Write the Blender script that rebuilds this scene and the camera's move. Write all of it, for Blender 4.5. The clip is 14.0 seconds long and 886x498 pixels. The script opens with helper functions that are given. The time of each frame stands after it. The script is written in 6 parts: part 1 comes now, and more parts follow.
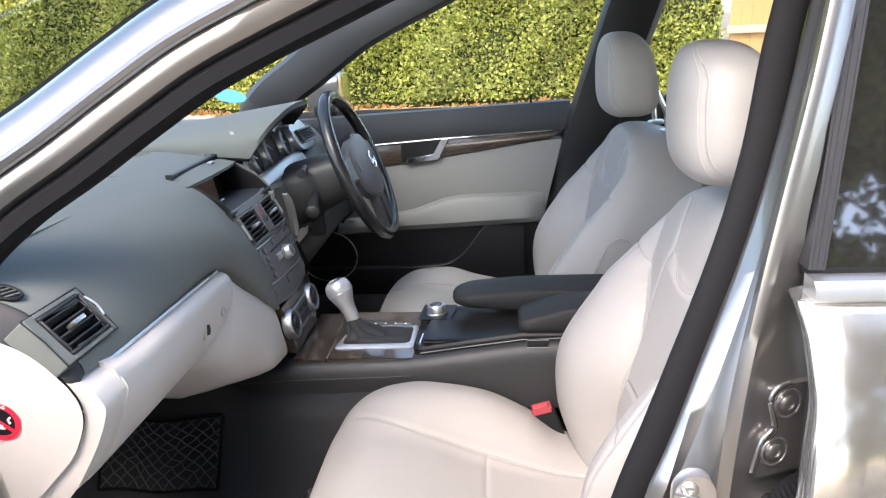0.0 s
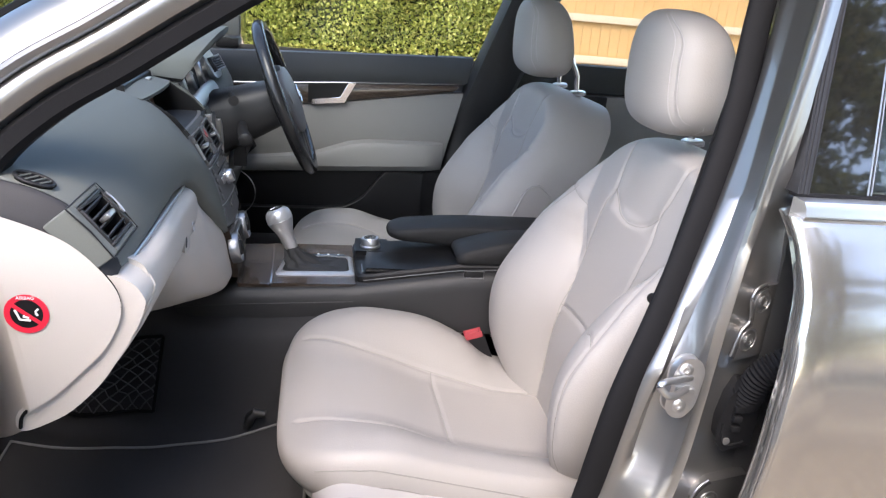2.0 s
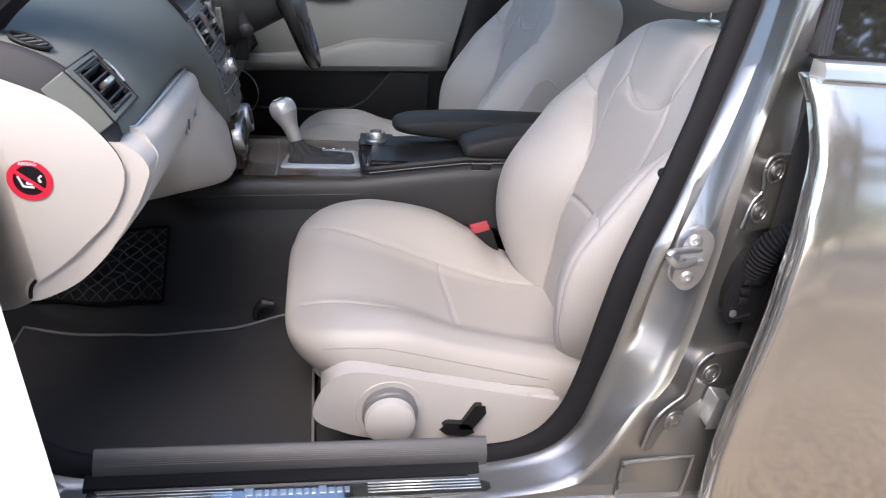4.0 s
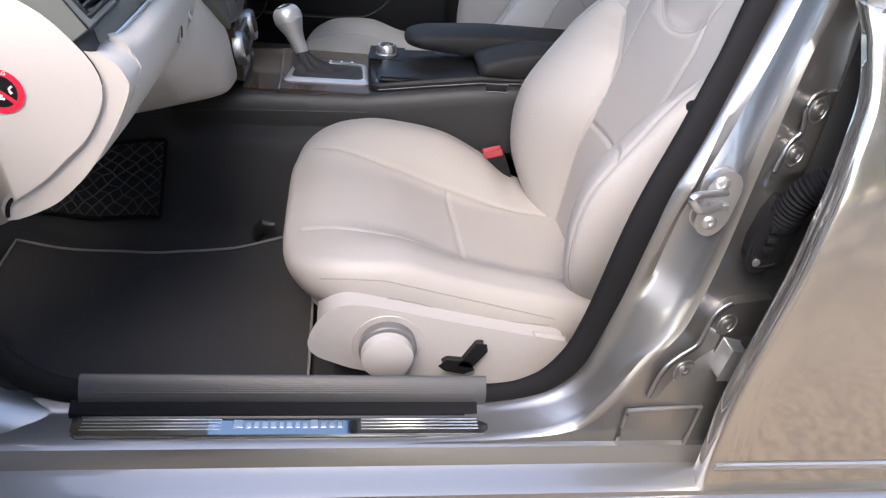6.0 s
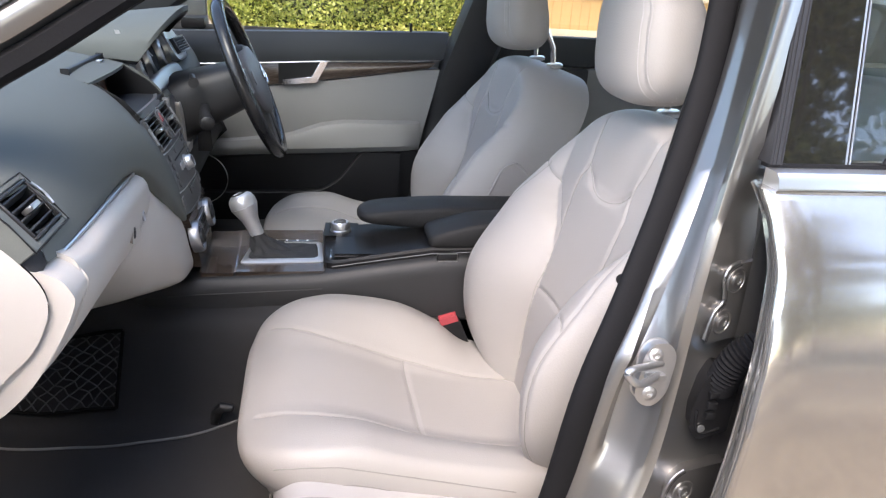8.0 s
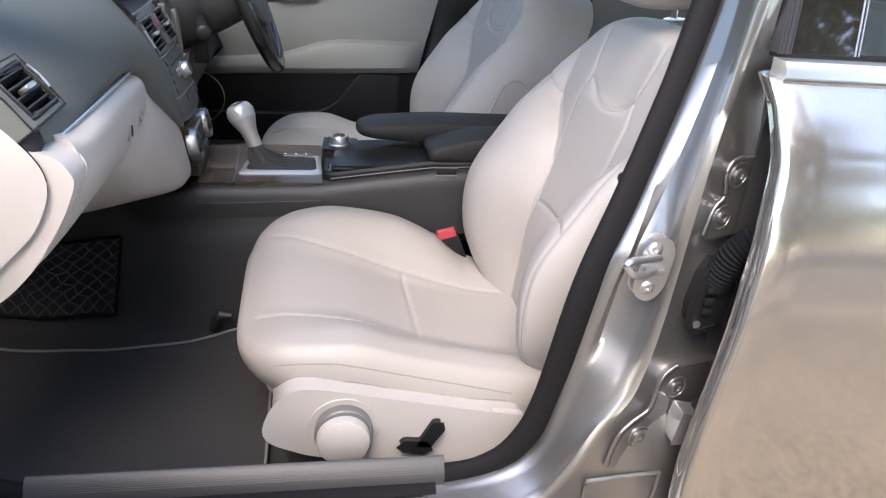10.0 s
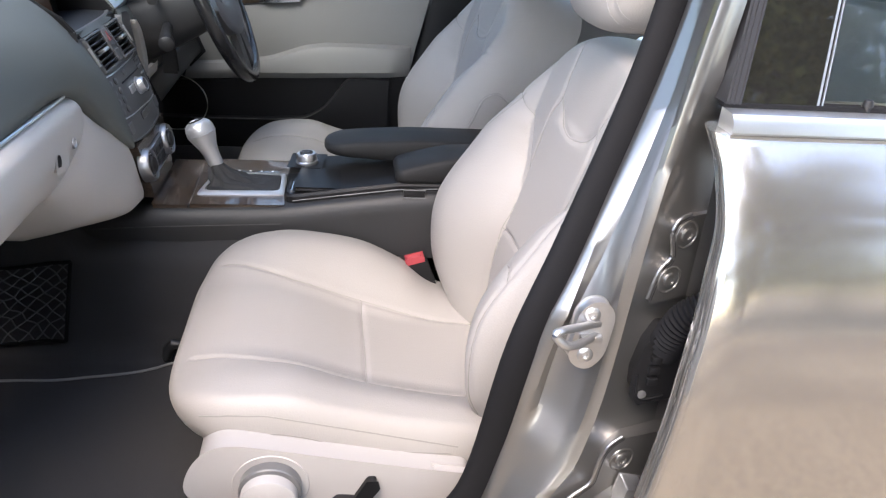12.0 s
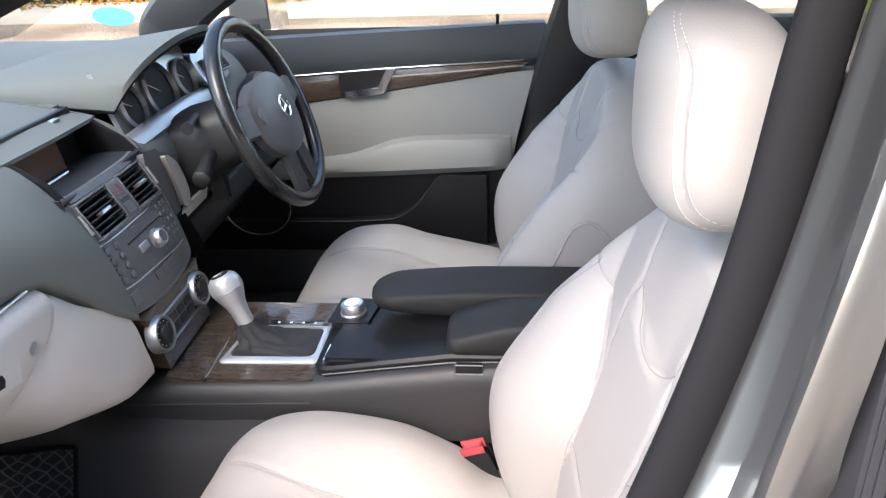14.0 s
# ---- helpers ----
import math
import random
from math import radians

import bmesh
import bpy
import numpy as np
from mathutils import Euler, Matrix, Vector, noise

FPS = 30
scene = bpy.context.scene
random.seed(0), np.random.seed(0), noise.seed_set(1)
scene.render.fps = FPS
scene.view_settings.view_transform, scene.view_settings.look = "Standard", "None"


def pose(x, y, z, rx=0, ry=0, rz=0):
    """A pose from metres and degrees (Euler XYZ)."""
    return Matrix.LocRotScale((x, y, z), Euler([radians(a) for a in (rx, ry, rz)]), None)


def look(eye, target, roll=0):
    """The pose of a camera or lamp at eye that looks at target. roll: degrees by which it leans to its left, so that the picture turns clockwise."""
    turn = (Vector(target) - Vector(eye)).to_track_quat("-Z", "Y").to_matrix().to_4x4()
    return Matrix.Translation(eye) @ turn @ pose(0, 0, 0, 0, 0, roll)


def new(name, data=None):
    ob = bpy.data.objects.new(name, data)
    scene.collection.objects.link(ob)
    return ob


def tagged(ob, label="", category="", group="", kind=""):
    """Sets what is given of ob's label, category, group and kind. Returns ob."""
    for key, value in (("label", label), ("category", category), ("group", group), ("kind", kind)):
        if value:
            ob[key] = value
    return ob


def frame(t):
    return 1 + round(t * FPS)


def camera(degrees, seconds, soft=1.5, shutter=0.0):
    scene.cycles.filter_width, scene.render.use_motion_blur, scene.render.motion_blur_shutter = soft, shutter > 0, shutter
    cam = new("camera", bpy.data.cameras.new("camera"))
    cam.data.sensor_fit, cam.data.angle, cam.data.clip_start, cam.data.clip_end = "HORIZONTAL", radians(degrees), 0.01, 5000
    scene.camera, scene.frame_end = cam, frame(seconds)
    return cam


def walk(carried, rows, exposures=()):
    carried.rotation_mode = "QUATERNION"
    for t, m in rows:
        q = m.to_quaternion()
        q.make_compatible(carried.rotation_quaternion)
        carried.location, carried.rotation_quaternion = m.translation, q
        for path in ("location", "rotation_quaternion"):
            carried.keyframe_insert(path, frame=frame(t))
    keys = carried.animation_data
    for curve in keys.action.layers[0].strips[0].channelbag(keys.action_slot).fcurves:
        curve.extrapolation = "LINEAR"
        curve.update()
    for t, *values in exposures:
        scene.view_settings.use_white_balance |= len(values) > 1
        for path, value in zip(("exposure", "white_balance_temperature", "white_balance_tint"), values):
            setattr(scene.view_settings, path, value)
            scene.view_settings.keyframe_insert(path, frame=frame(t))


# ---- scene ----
from mathutils.bvhtree import BVHTree

cam = camera(61.9, 14.0, soft=1.25)
PATH = [
    (0, (-0.181, -0.551, 1.219), (-0.346, 1.354, 0.633), -2.5),
    (0.5, (-0.316, -0.676, 1.216), (-0.066, 1.197, 0.563), -0.9),
    (1, (-0.431, -0.666, 1.194), (-0.009, 1.15, 0.47), 1.2),
    (1.5, (-0.472, -0.656, 1.195), (-0.258, 1.213, 0.515), 1.3),
    (2, (-0.459, -0.649, 1.18), (-0.107, 1.205, 0.518), 5.3),
    (2.5, (-0.461, -0.656, 1.166), (-0.105, 1.207, 0.532), 4.2),
    (3, (-0.457, -0.662, 1.157), (-0.134, 1.209, 0.528), 3.8),
    (3.5, (-0.455, -0.664, 1.151), (-0.13, 1.178, 0.445), 4.0),
    (4, (-0.457, -0.663, 1.115), (-0.117, 1.114, 0.263), 5.3),
    (4.2, (-0.459, -0.659, 1.111), (-0.124, 1.1, 0.221), 5.8),
    (6.3, (-0.43, -0.596, 1.108), (-0.131, 1.071, 0.046), 7.2),
    (6.5, (-0.429, -0.6, 1.137), (-0.122, 1.109, 0.145), 6.1),
    (7, (-0.401, -0.605, 1.157), (-0.095, 1.181, 0.31), 4.0),
    (7.5, (-0.398, -0.603, 1.166), (-0.064, 1.22, 0.413), 3.4),
    (7.7, (-0.396, -0.602, 1.169), (-0.049, 1.234, 0.456), 3.5),
    (9.8, (-0.398, -0.621, 1.127), (-0.025, 1.18, 0.34), 4.9),
    (10, (-0.401, -0.624, 1.11), (-0.033, 1.15, 0.263), 5.0),
    (10.5, (-0.399, -0.617, 1.08), (-0.032, 1.097, 0.118), 5.0),
    (11, (-0.379, -0.6, 1.065), (0.021, 1.076, 0.05), 5.0),
    (11.5, (-0.352, -0.605, 1.108), (0.128, 1.083, 0.148), 5.4),
    (12, (-0.267, -0.536, 1.16), (0.02, 1.23, 0.268), 4.7),
    (12.5, (-0.145, -0.442, 1.197), (-0.053, 1.372, 0.36), 5.4),
    (13, (-0.102, -0.301, 1.242), (-0.119, 1.526, 0.429), 2.9),
    (13.5, (-0.081, -0.165, 1.257), (-0.173, 1.646, 0.413), -0.0),
    (14, (-0.059, -0.158, 1.265), (-0.241, 1.636, 0.401), -2.1),
]
walk(cam, [(t, look(e, g, r)) for t, e, g, r in PATH], [(0.0, 2.98, 7100, 13), (0.7, 2.68, 6950, 13), (2.5, 2.63, 6850, 14), (4.2, 2.58, 6850, 14), (6.5, 2.66, 6950, 14), (7.0, 2.74, 6950, 14), (10.2, 2.68, 7000, 14), (11.2, 2.61, 7000, 14), (11.6, 2.64, 7000, 14), (12.5, 2.95, 6900, 13), (13.0, 2.96, 7000, 14), (13.5, 3.19, 7050, 14), (14.0, 3.22, 7050, 14)])

# ---- daylight ----
SUN_EL, SUN_AZ = radians(52), radians(205)
world = bpy.data.worlds.new("sky")
scene.world = world
world.use_nodes = True
wn = world.node_tree.nodes
sky = wn.new("ShaderNodeTexSky")
sky.sky_type, sky.sun_disc = "NISHITA", False
sky.sun_elevation, sky.sun_rotation = SUN_EL, SUN_AZ
sky.dust_density, sky.air_density = 1.8, 1.0
wn["Background"].inputs["Strength"].default_value = 0.15
world.node_tree.links.new(sky.outputs[0], wn["Background"].inputs["Color"])
sun = new("sun", bpy.data.lights.new("sun", "SUN"))
sun.data.energy, sun.data.angle, sun.data.color = 0.50, radians(28), (1.0, 0.94, 0.87)
sun.matrix_world = look((0, 0, 20), (0 - 20 * math.sin(SUN_AZ) / math.tan(SUN_EL), 0 - 20 * math.cos(SUN_AZ) / math.tan(SUN_EL), 0))


# ---- materials ----
def material(name, color, rough=0.5, metal=0.0, grain=0.0, scale=200.0, bump=0.0, blotch=0.0, blotch_scale=6.0, coat=0.0, spec=0.5, sheen=0.0, dark=None, stretch=None):
    """Colour with variation at two scales and fine relief, in metres."""
    m = bpy.data.materials.new(name)
    m.use_nodes = True
    nt = m.node_tree
    n, l = nt.nodes, nt.links
    p = n["Principled BSDF"]
    p.inputs["Roughness"].default_value, p.inputs["Metallic"].default_value = rough, metal
    p.inputs["Coat Weight"].default_value, p.inputs["Coat Roughness"].default_value = coat, 0.04
    p.inputs["Specular IOR Level"].default_value = spec
    p.inputs["Sheen Weight"].default_value = sheen
    tc = n.new("ShaderNodeTexCoord")
    vec = tc.outputs["Object"]
    if stretch:
        mp = n.new("ShaderNodeMapping")
        mp.inputs["Scale"].default_value = stretch
        l.new(vec, mp.inputs["Vector"])
        vec = mp.outputs[0]
    big = n.new("ShaderNodeTexNoise")
    big.inputs["Scale"].default_value, big.inputs["Detail"].default_value = blotch_scale, 4.0
    l.new(vec, big.inputs["Vector"])
    fine = n.new("ShaderNodeTexNoise")
    fine.inputs["Scale"].default_value, fine.inputs["Detail"].default_value = scale, 3.0
    l.new(vec, fine.inputs["Vector"])
    mix = n.new("ShaderNodeMix")
    mix.data_type = "RGBA"
    d = dark or [c * 0.6 for c in color]
    mix.inputs[6].default_value, mix.inputs[7].default_value = (*color, 1), (*d, 1)
    ma = n.new("ShaderNodeMath")
    ma.operation = "MULTIPLY"
    ma.inputs[1].default_value = grain
    l.new(fine.outputs["Fac"], ma.inputs[0])
    mb = n.new("ShaderNodeMath")
    mb.operation, mb.use_clamp = "MULTIPLY_ADD", True
    mb.inputs[1].default_value = blotch
    l.new(big.outputs["Fac"], mb.inputs[0])
    l.new(ma.outputs[0], mb.inputs[2])
    l.new(mb.outputs[0], mix.inputs[0])
    l.new(mix.outputs[2], p.inputs["Base Color"])
    if bump:
        b = n.new("ShaderNodeBump")
        b.inputs["Strength"].default_value, b.inputs["Distance"].default_value = 0.6, bump
        l.new(fine.outputs["Fac"], b.inputs["Height"])
        l.new(b.outputs[0], p.inputs["Normal"])
    return m


LEATHER = material("pale_leather", (0.288, 0.276, 0.268), 0.52, grain=0.2, scale=420, bump=0.0006, blotch=0.42, blotch_scale=7, dark=(0.255, 0.231, 0.209))
BEIGE = material("beige_trim", (0.54, 0.506, 0.466), 0.5, grain=0.12, scale=600, bump=0.0003, blotch=0.1)
SEATSIDE = material("grey_beige_plastic", (0.36, 0.345, 0.335), 0.42, grain=0.1, scale=700, bump=0.0002, blotch=0.1)
DASH = material("dark_dash_skin", (0.150, 0.160, 0.148), 0.75, grain=0.35, scale=700, bump=0.0005, blotch=0.25, spec=0.22)
ENDTRIM = material("charcoal_end_trim", (0.026, 0.026, 0.029), 0.6, grain=0.3, scale=700, bump=0.0004, blotch=0.2, spec=0.3)
CONSOLE = material("console_skin", (0.019, 0.019, 0.020), 0.5, grain=0.3, scale=700, bump=0.0004, blotch=0.2)
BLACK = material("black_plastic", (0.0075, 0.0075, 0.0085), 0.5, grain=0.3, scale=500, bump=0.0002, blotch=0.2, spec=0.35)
RUBBER = material("black_rubber", (0.006, 0.006, 0.007), 0.8, grain=0.3, scale=300, bump=0.0003, blotch=0.3, spec=0.18)
GLOSSBLACK = material("gloss_black", (0.012, 0.012, 0.011), 0.03, coat=1.0, spec=1.0)
GLOSSBLACK.node_tree.nodes["Principled BSDF"].inputs["Coat IOR"].default_value = 1.7
ARMPAD = material("armrest_skin", (0.0165, 0.0165, 0.017), 0.62, grain=0.4, scale=500, bump=0.0006, blotch=0.3, spec=0.3)
CARPET = material("black_carpet", (0.043, 0.043, 0.045), 0.95, grain=0.7, scale=900, bump=0.002, blotch=0.4, spec=0.15)
MAT = material("floor_mat_pile", (0.050, 0.049, 0.050), 0.95, grain=0.7, scale=800, bump=0.002, blotch=0.4, spec=0.15)
PAINT = material("grey_metallic_paint", (0.248, 0.243, 0.238), 0.33, metal=0.85, grain=0.25, scale=2500, blotch=0.05, coat=1.0)
# Body paint again, lighter, flecked tan: sky and gravel reflections put into its colour.
LITPAINT = material("lit_metallic_paint", (0.43, 0.420, 0.404), 0.15, metal=0.85, grain=0.9, scale=260, blotch=-0.3, blotch_scale=6, coat=1.0, dark=(0.34, 0.315, 0.265), stretch=(1, 1, 0.7))
ALU = material("bright_aluminium", (0.78, 0.78, 0.78), 0.30, metal=0.95, grain=0.1, scale=600)
CHROME = material("chrome", (0.80, 0.80, 0.81), 0.12, metal=1.0)
SATIN = material("satin_silver", (0.58, 0.58, 0.59), 0.3, metal=0.9, grain=0.1, scale=900)
DIALRING = material("brushed_dial_metal", (0.42, 0.42, 0.43), 0.34, metal=0.9, grain=0.2, scale=900)
SILVER = material("silver_paint", (0.52, 0.52, 0.53), 0.34, metal=0.6, grain=0.1, scale=900)
STEEL = material("zinc_steel", (0.6, 0.6, 0.6), 0.35, metal=0.9, grain=0.4, scale=120, blotch=0.3)
STACK = material("charcoal_panel", (0.122, 0.122, 0.124), 0.38, grain=0.2, scale=900, blotch=0.1)
WOOD = material("walnut_veneer", (0.085, 0.061, 0.045), 0.25, grain=1.6, scale=22, blotch=-0.8, blotch_scale=6, coat=0.5, dark=(0.018, 0.012, 0.009), stretch=(3, 20, 20))
GREYTRIM = material("grey_door_trim", (0.20, 0.198, 0.19), 0.55, grain=0.15, scale=600, bump=0.0003, blotch=0.1)
DOORPAD = material("dark_door_pad", (0.036, 0.040, 0.042), 0.65, grain=0.3, scale=700, bump=0.0004, blotch=0.2, spec=0.3)
HEADLINER = material("headliner_cloth", (0.76, 0.74, 0.70), 0.9, grain=0.3, scale=500, bump=0.0005)
RED = material("red_plastic", (0.34, 0.05, 0.06), 0.4, grain=0.1)
STICKRED = material("red_print", (0.70, 0.02, 0.05), 0.4)
WHITE = material("white_print", (0.8, 0.8, 0.8), 0.45)
POLISH = material("polished_steel", (0.50, 0.51, 0.52), 0.05, metal=1.0, grain=0.1, scale=900)
FRAMEGREY = material("grey_frame_plastic", (0.014, 0.014, 0.016), 0.5, grain=0.3, scale=500, blotch=0.2)
TRIMGREY = material("dark_sill_plastic", (0.038, 0.038, 0.039), 0.42, grain=0.3, scale=500, bump=0.0002, blotch=0.2)
BLUE = material("blue_print", (0.12, 0.45, 0.70), 0.5)
# Brown glare on the screen is put into this base colour.
SCREEN = material("screen_glass", (0.11, 0.062, 0.045), 0.12)


def glass_material(name, tint):
    m = bpy.data.materials.new(name)
    m.use_nodes = True
    p = m.node_tree.nodes["Principled BSDF"]
    p.inputs["Base Color"].default_value = (*tint, 1)
    p.inputs["Transmission Weight"].default_value, p.inputs["Roughness"].default_value, p.inputs["IOR"].default_value = 1.0, 0.0, 1.45
    return m


GLASS = glass_material("window_glass", (0.86, 0.92, 0.89))


def tinted_pane(name, tint, gloss):
    """Thin laminated glass: tinted straight through, with a faint even gloss."""
    m = bpy.data.materials.new(name)
    m.use_nodes = True
    n, l = m.node_tree.nodes, m.node_tree.links
    t, g, x = n.new("ShaderNodeBsdfTransparent"), n.new("ShaderNodeBsdfGlossy"), n.new("ShaderNodeMixShader")
    t.inputs["Color"].default_value = (*tint, 1)
    g.inputs["Roughness"].default_value = 0.02
    x.inputs[0].default_value = gloss
    l.new(t.outputs[0], x.inputs[1])
    l.new(g.outputs[0], x.inputs[2])
    l.new(x.outputs[0], n["Material Output"].inputs["Surface"])
    return m


SCREENGLASS = tinted_pane("windscreen_glass", (0.70, 0.74, 0.76), 0.025)


# ---- builders ----
ORIGIN = {}


def thing(name, at, label, category, group="", kind=""):
    ob = new(name)
    ob.empty_display_size = 0.05
    ob.location = at
    ORIGIN[ob.name] = Vector(at)
    return tagged(ob, label, category, group, kind)


def finish(me, sharp):
    me.polygons.foreach_set("use_smooth", [True] * len(me.polygons))
    me.set_sharp_from_angle(angle=radians(sharp))


def part(name, bm, mat, parent, label="", sharp=38):
    """One mesh, given in world places, linked under a thing or a part."""
    o = ORIGIN[parent.name]
    bmesh.ops.recalc_face_normals(bm, faces=bm.faces)
    bm.transform(Matrix.Translation(-o))
    me = bpy.data.meshes.new(name)
    bm.to_mesh(me)
    bm.free()
    me.materials.append(mat)
    finish(me, sharp)
    ob = new(name, me)
    ob.parent = parent
    ORIGIN[ob.name] = o
    return tagged(ob, label) if label else ob


def solo(name, bm, mat, label, category, kind="", sharp=38, group=""):
    bmesh.ops.recalc_face_normals(bm, faces=bm.faces)
    me = bpy.data.meshes.new(name)
    bm.to_mesh(me)
    bm.free()
    me.materials.append(mat)
    finish(me, sharp)
    ob = new(name, me)
    ORIGIN[ob.name] = Vector((0, 0, 0))
    return tagged(ob, label, category, group, kind)


def bevelled(bm, r, seg=2, angle=30):
    if r > 0:
        bm.normal_update()
        es = [e for e in bm.edges if len(e.link_faces) == 2 and e.calc_face_angle(0) > radians(angle)]
        bmesh.ops.bevel(bm, geom=es, offset=r, segments=seg, profile=0.6, affect="EDGES", clamp_overlap=True)
    return bm


def rbox(x0, x1, y0, y1, z0, z1, r=0.003, seg=2):
    bm = bmesh.new()
    bmesh.ops.create_cube(bm, size=1)
    for v in bm.verts:
        v.co = Vector((x0 + (v.co.x + 0.5) * (x1 - x0), y0 + (v.co.y + 0.5) * (y1 - y0), z0 + (v.co.z + 0.5) * (z1 - z0)))
    return bevelled(bm, r, seg)


def prism(poly, axis, a, b, r=0.003, seg=2, bm=None):
    """A polygon drawn across an axis and drawn out along it. axis y: poly is (x, z); x: (y, z); z: (x, y)."""
    own = bm is None
    bm = bm or bmesh.new()

    def at(p, s):
        return {"y": (p[0], s, p[1]), "x": (s, p[0], p[1]), "z": (p[0], p[1], s)}[axis]

    lo, hi = [bm.verts.new(at(p, a)) for p in poly], [bm.verts.new(at(p, b)) for p in poly]
    n = len(poly)
    bm.faces.new(lo)
    bm.faces.new(hi[::-1])
    for i in range(n):
        bm.faces.new((lo[i], lo[(i + 1) % n], hi[(i + 1) % n], hi[i]))
    return bevelled(bm, r, seg) if own else bm


def loft(rings, caps=True, closed=True, bm=None):
    """Skin over rings of equal count."""
    bm = bm or bmesh.new()
    vs = [[bm.verts.new(p) for p in ring] for ring in rings]
    n = len(rings[0])
    for a, b in zip(vs, vs[1:]):
        for i in range(n if closed else n - 1):
            j = (i + 1) % n
            bm.faces.new((a[i], a[j], b[j], b[i]))
    if caps and closed:
        bm.faces.new(vs[0][::-1])
        bm.faces.new(vs[-1])
    return bm


def smooth_path(pts, n=8, closed=False):
    """Catmull-Rom through the points."""
    p = [Vector(q) for q in pts]
    out = []
    m = len(p)
    for i in range(m if closed else m - 1):
        a, b, c, d = (p[(i + k) % m] if closed else p[min(max(i + k, 0), m - 1)] for k in (-1, 0, 1, 2))
        for s in range(n):
            t = s / n
            out.append(0.5 * ((2 * b) + (c - a) * t + (2 * a - 5 * b + 4 * c - d) * t * t + (3 * b - a - 3 * c + d) * t ** 3))
    if not closed:
        out.append(p[-1])
    return out


def tube(pts, r, n=10, closed=False, bm=None, flat=1.0, up=(0, 0, 1)):
    """A round bar along points; r may be a list; flat squeezes it across up."""
    pts = [Vector(p) for p in pts]
    m = len(pts)
    rings = []
    for i, p in enumerate(pts):
        a = pts[(i - 1) % m] if closed or i else pts[0]
        b = pts[(i + 1) % m] if closed or i < m - 1 else pts[-1]
        d = (b - a).normalized()
        u = Vector(up)
        s = d.cross(u)
        s = s.normalized() if s.length > 1e-4 else d.orthogonal().normalized()
        u = s.cross(d).normalized()
        q = r[i] if isinstance(r, (list, tuple)) else r
        rings.append([p + q * (math.cos(k * math.tau / n) * s + flat * math.sin(k * math.tau / n) * u) for k in range(n)])
    if closed:
        rings.append(rings[0])
    out = loft(rings, caps=not closed, bm=bm)
    if closed:
        bmesh.ops.remove_doubles(out, verts=out.verts, dist=1e-6)
    return out


def lathe(profile, at, axis, n=28, bm=None, caps=True):
    """Turns (radius, height) round an axis through at."""
    axis = Vector(axis).normalized()
    s = axis.orthogonal().normalized()
    t = axis.cross(s)
    at = Vector(at)
    rings = [[at + h * axis + max(r, 1e-5) * (math.cos(k * math.tau / n) * s + math.sin(k * math.tau / n) * t) for k in range(n)] for r, h in profile]
    return loft(rings, caps=caps, bm=bm)


def sheet(fn, nu, nv, thick=None):
    """A surface fn(u, v), u and v from 0 to 1; thick moves a second skin by that vector, so that it is closed."""
    bm = bmesh.new()
    a = [[bm.verts.new(fn(i / nu, j / nv)) for j in range(nv + 1)] for i in range(nu + 1)]
    for i in range(nu):
        for j in range(nv):
            bm.faces.new((a[i][j], a[i + 1][j], a[i + 1][j + 1], a[i][j + 1]))
    if thick is not None:
        t = Vector(thick)
        b = [[bm.verts.new(v.co + t) for v in row] for row in a]
        for i in range(nu):
            for j in range(nv):
                bm.faces.new((b[i][j], b[i][j + 1], b[i + 1][j + 1], b[i + 1][j]))
        edge = [(i, 0) for i in range(nu)] + [(nu, j) for j in range(nv)] + [(i, nv) for i in range(nu, 0, -1)] + [(0, j) for j in range(nv, 0, -1)]
        for (i, j), (k, m) in zip(edge, edge[1:] + edge[:1]):
            bm.faces.new((a[i][j], a[k][m], b[k][m], b[i][j]))
    return bm


def ramp(x, pts):
    """Piecewise smooth value at x."""
    for (a, p), (b, q) in zip(pts, pts[1:]):
        if x <= b:
            t = min(max((x - a) / (b - a), 0), 1)
            t = t * t * (3 - 2 * t)
            return p + (q - p) * t
    return pts[-1][1]


def curve(x, pts):
    """A smooth curve through the points, level beyond its ends."""
    if x <= pts[0][0]:
        return pts[0][1]
    if x >= pts[-1][0]:
        return pts[-1][1]
    i = max(k for k in range(len(pts) - 1) if pts[k][0] <= x)
    (a, p), (b, q) = pts[i], pts[i + 1]
    h, t = b - a, (x - a) / (b - a)
    d = (q - p) / h
    l = (p - pts[i - 1][1]) / (a - pts[i - 1][0]) if i > 0 else d
    r = (pts[i + 2][1] - q) / (pts[i + 2][0] - b) if i + 2 < len(pts) else d
    m, n = (0.0 if l * d <= 0 else 2 * l * d / (l + d)), (0.0 if r * d <= 0 else 2 * r * d / (r + d))
    if i == 0:
        m = d
    if i + 2 == len(pts):
        n = d
    return (2 * t ** 3 - 3 * t * t + 1) * p + (t ** 3 - 2 * t * t + t) * h * m + (3 * t * t - 2 * t ** 3) * q + (t ** 3 - t * t) * h * n


def line(x, pts):
    return float(np.interp(x, [p[0] for p in pts], [p[1] for p in pts]))


def near(p, q, lines):
    """Distance in the plane from (p, q) to the nearest of some polylines."""
    best = 9.0
    for pl in lines:
        for (a, b), (c, d) in zip(pl, pl[1:]):
            dx, dy = c - a, d - b
            t = min(max(((p - a) * dx + (q - b) * dy) / (dx * dx + dy * dy), 0), 1)
            best = min(best, math.hypot(p - a - t * dx, q - b - t * dy))
    return best


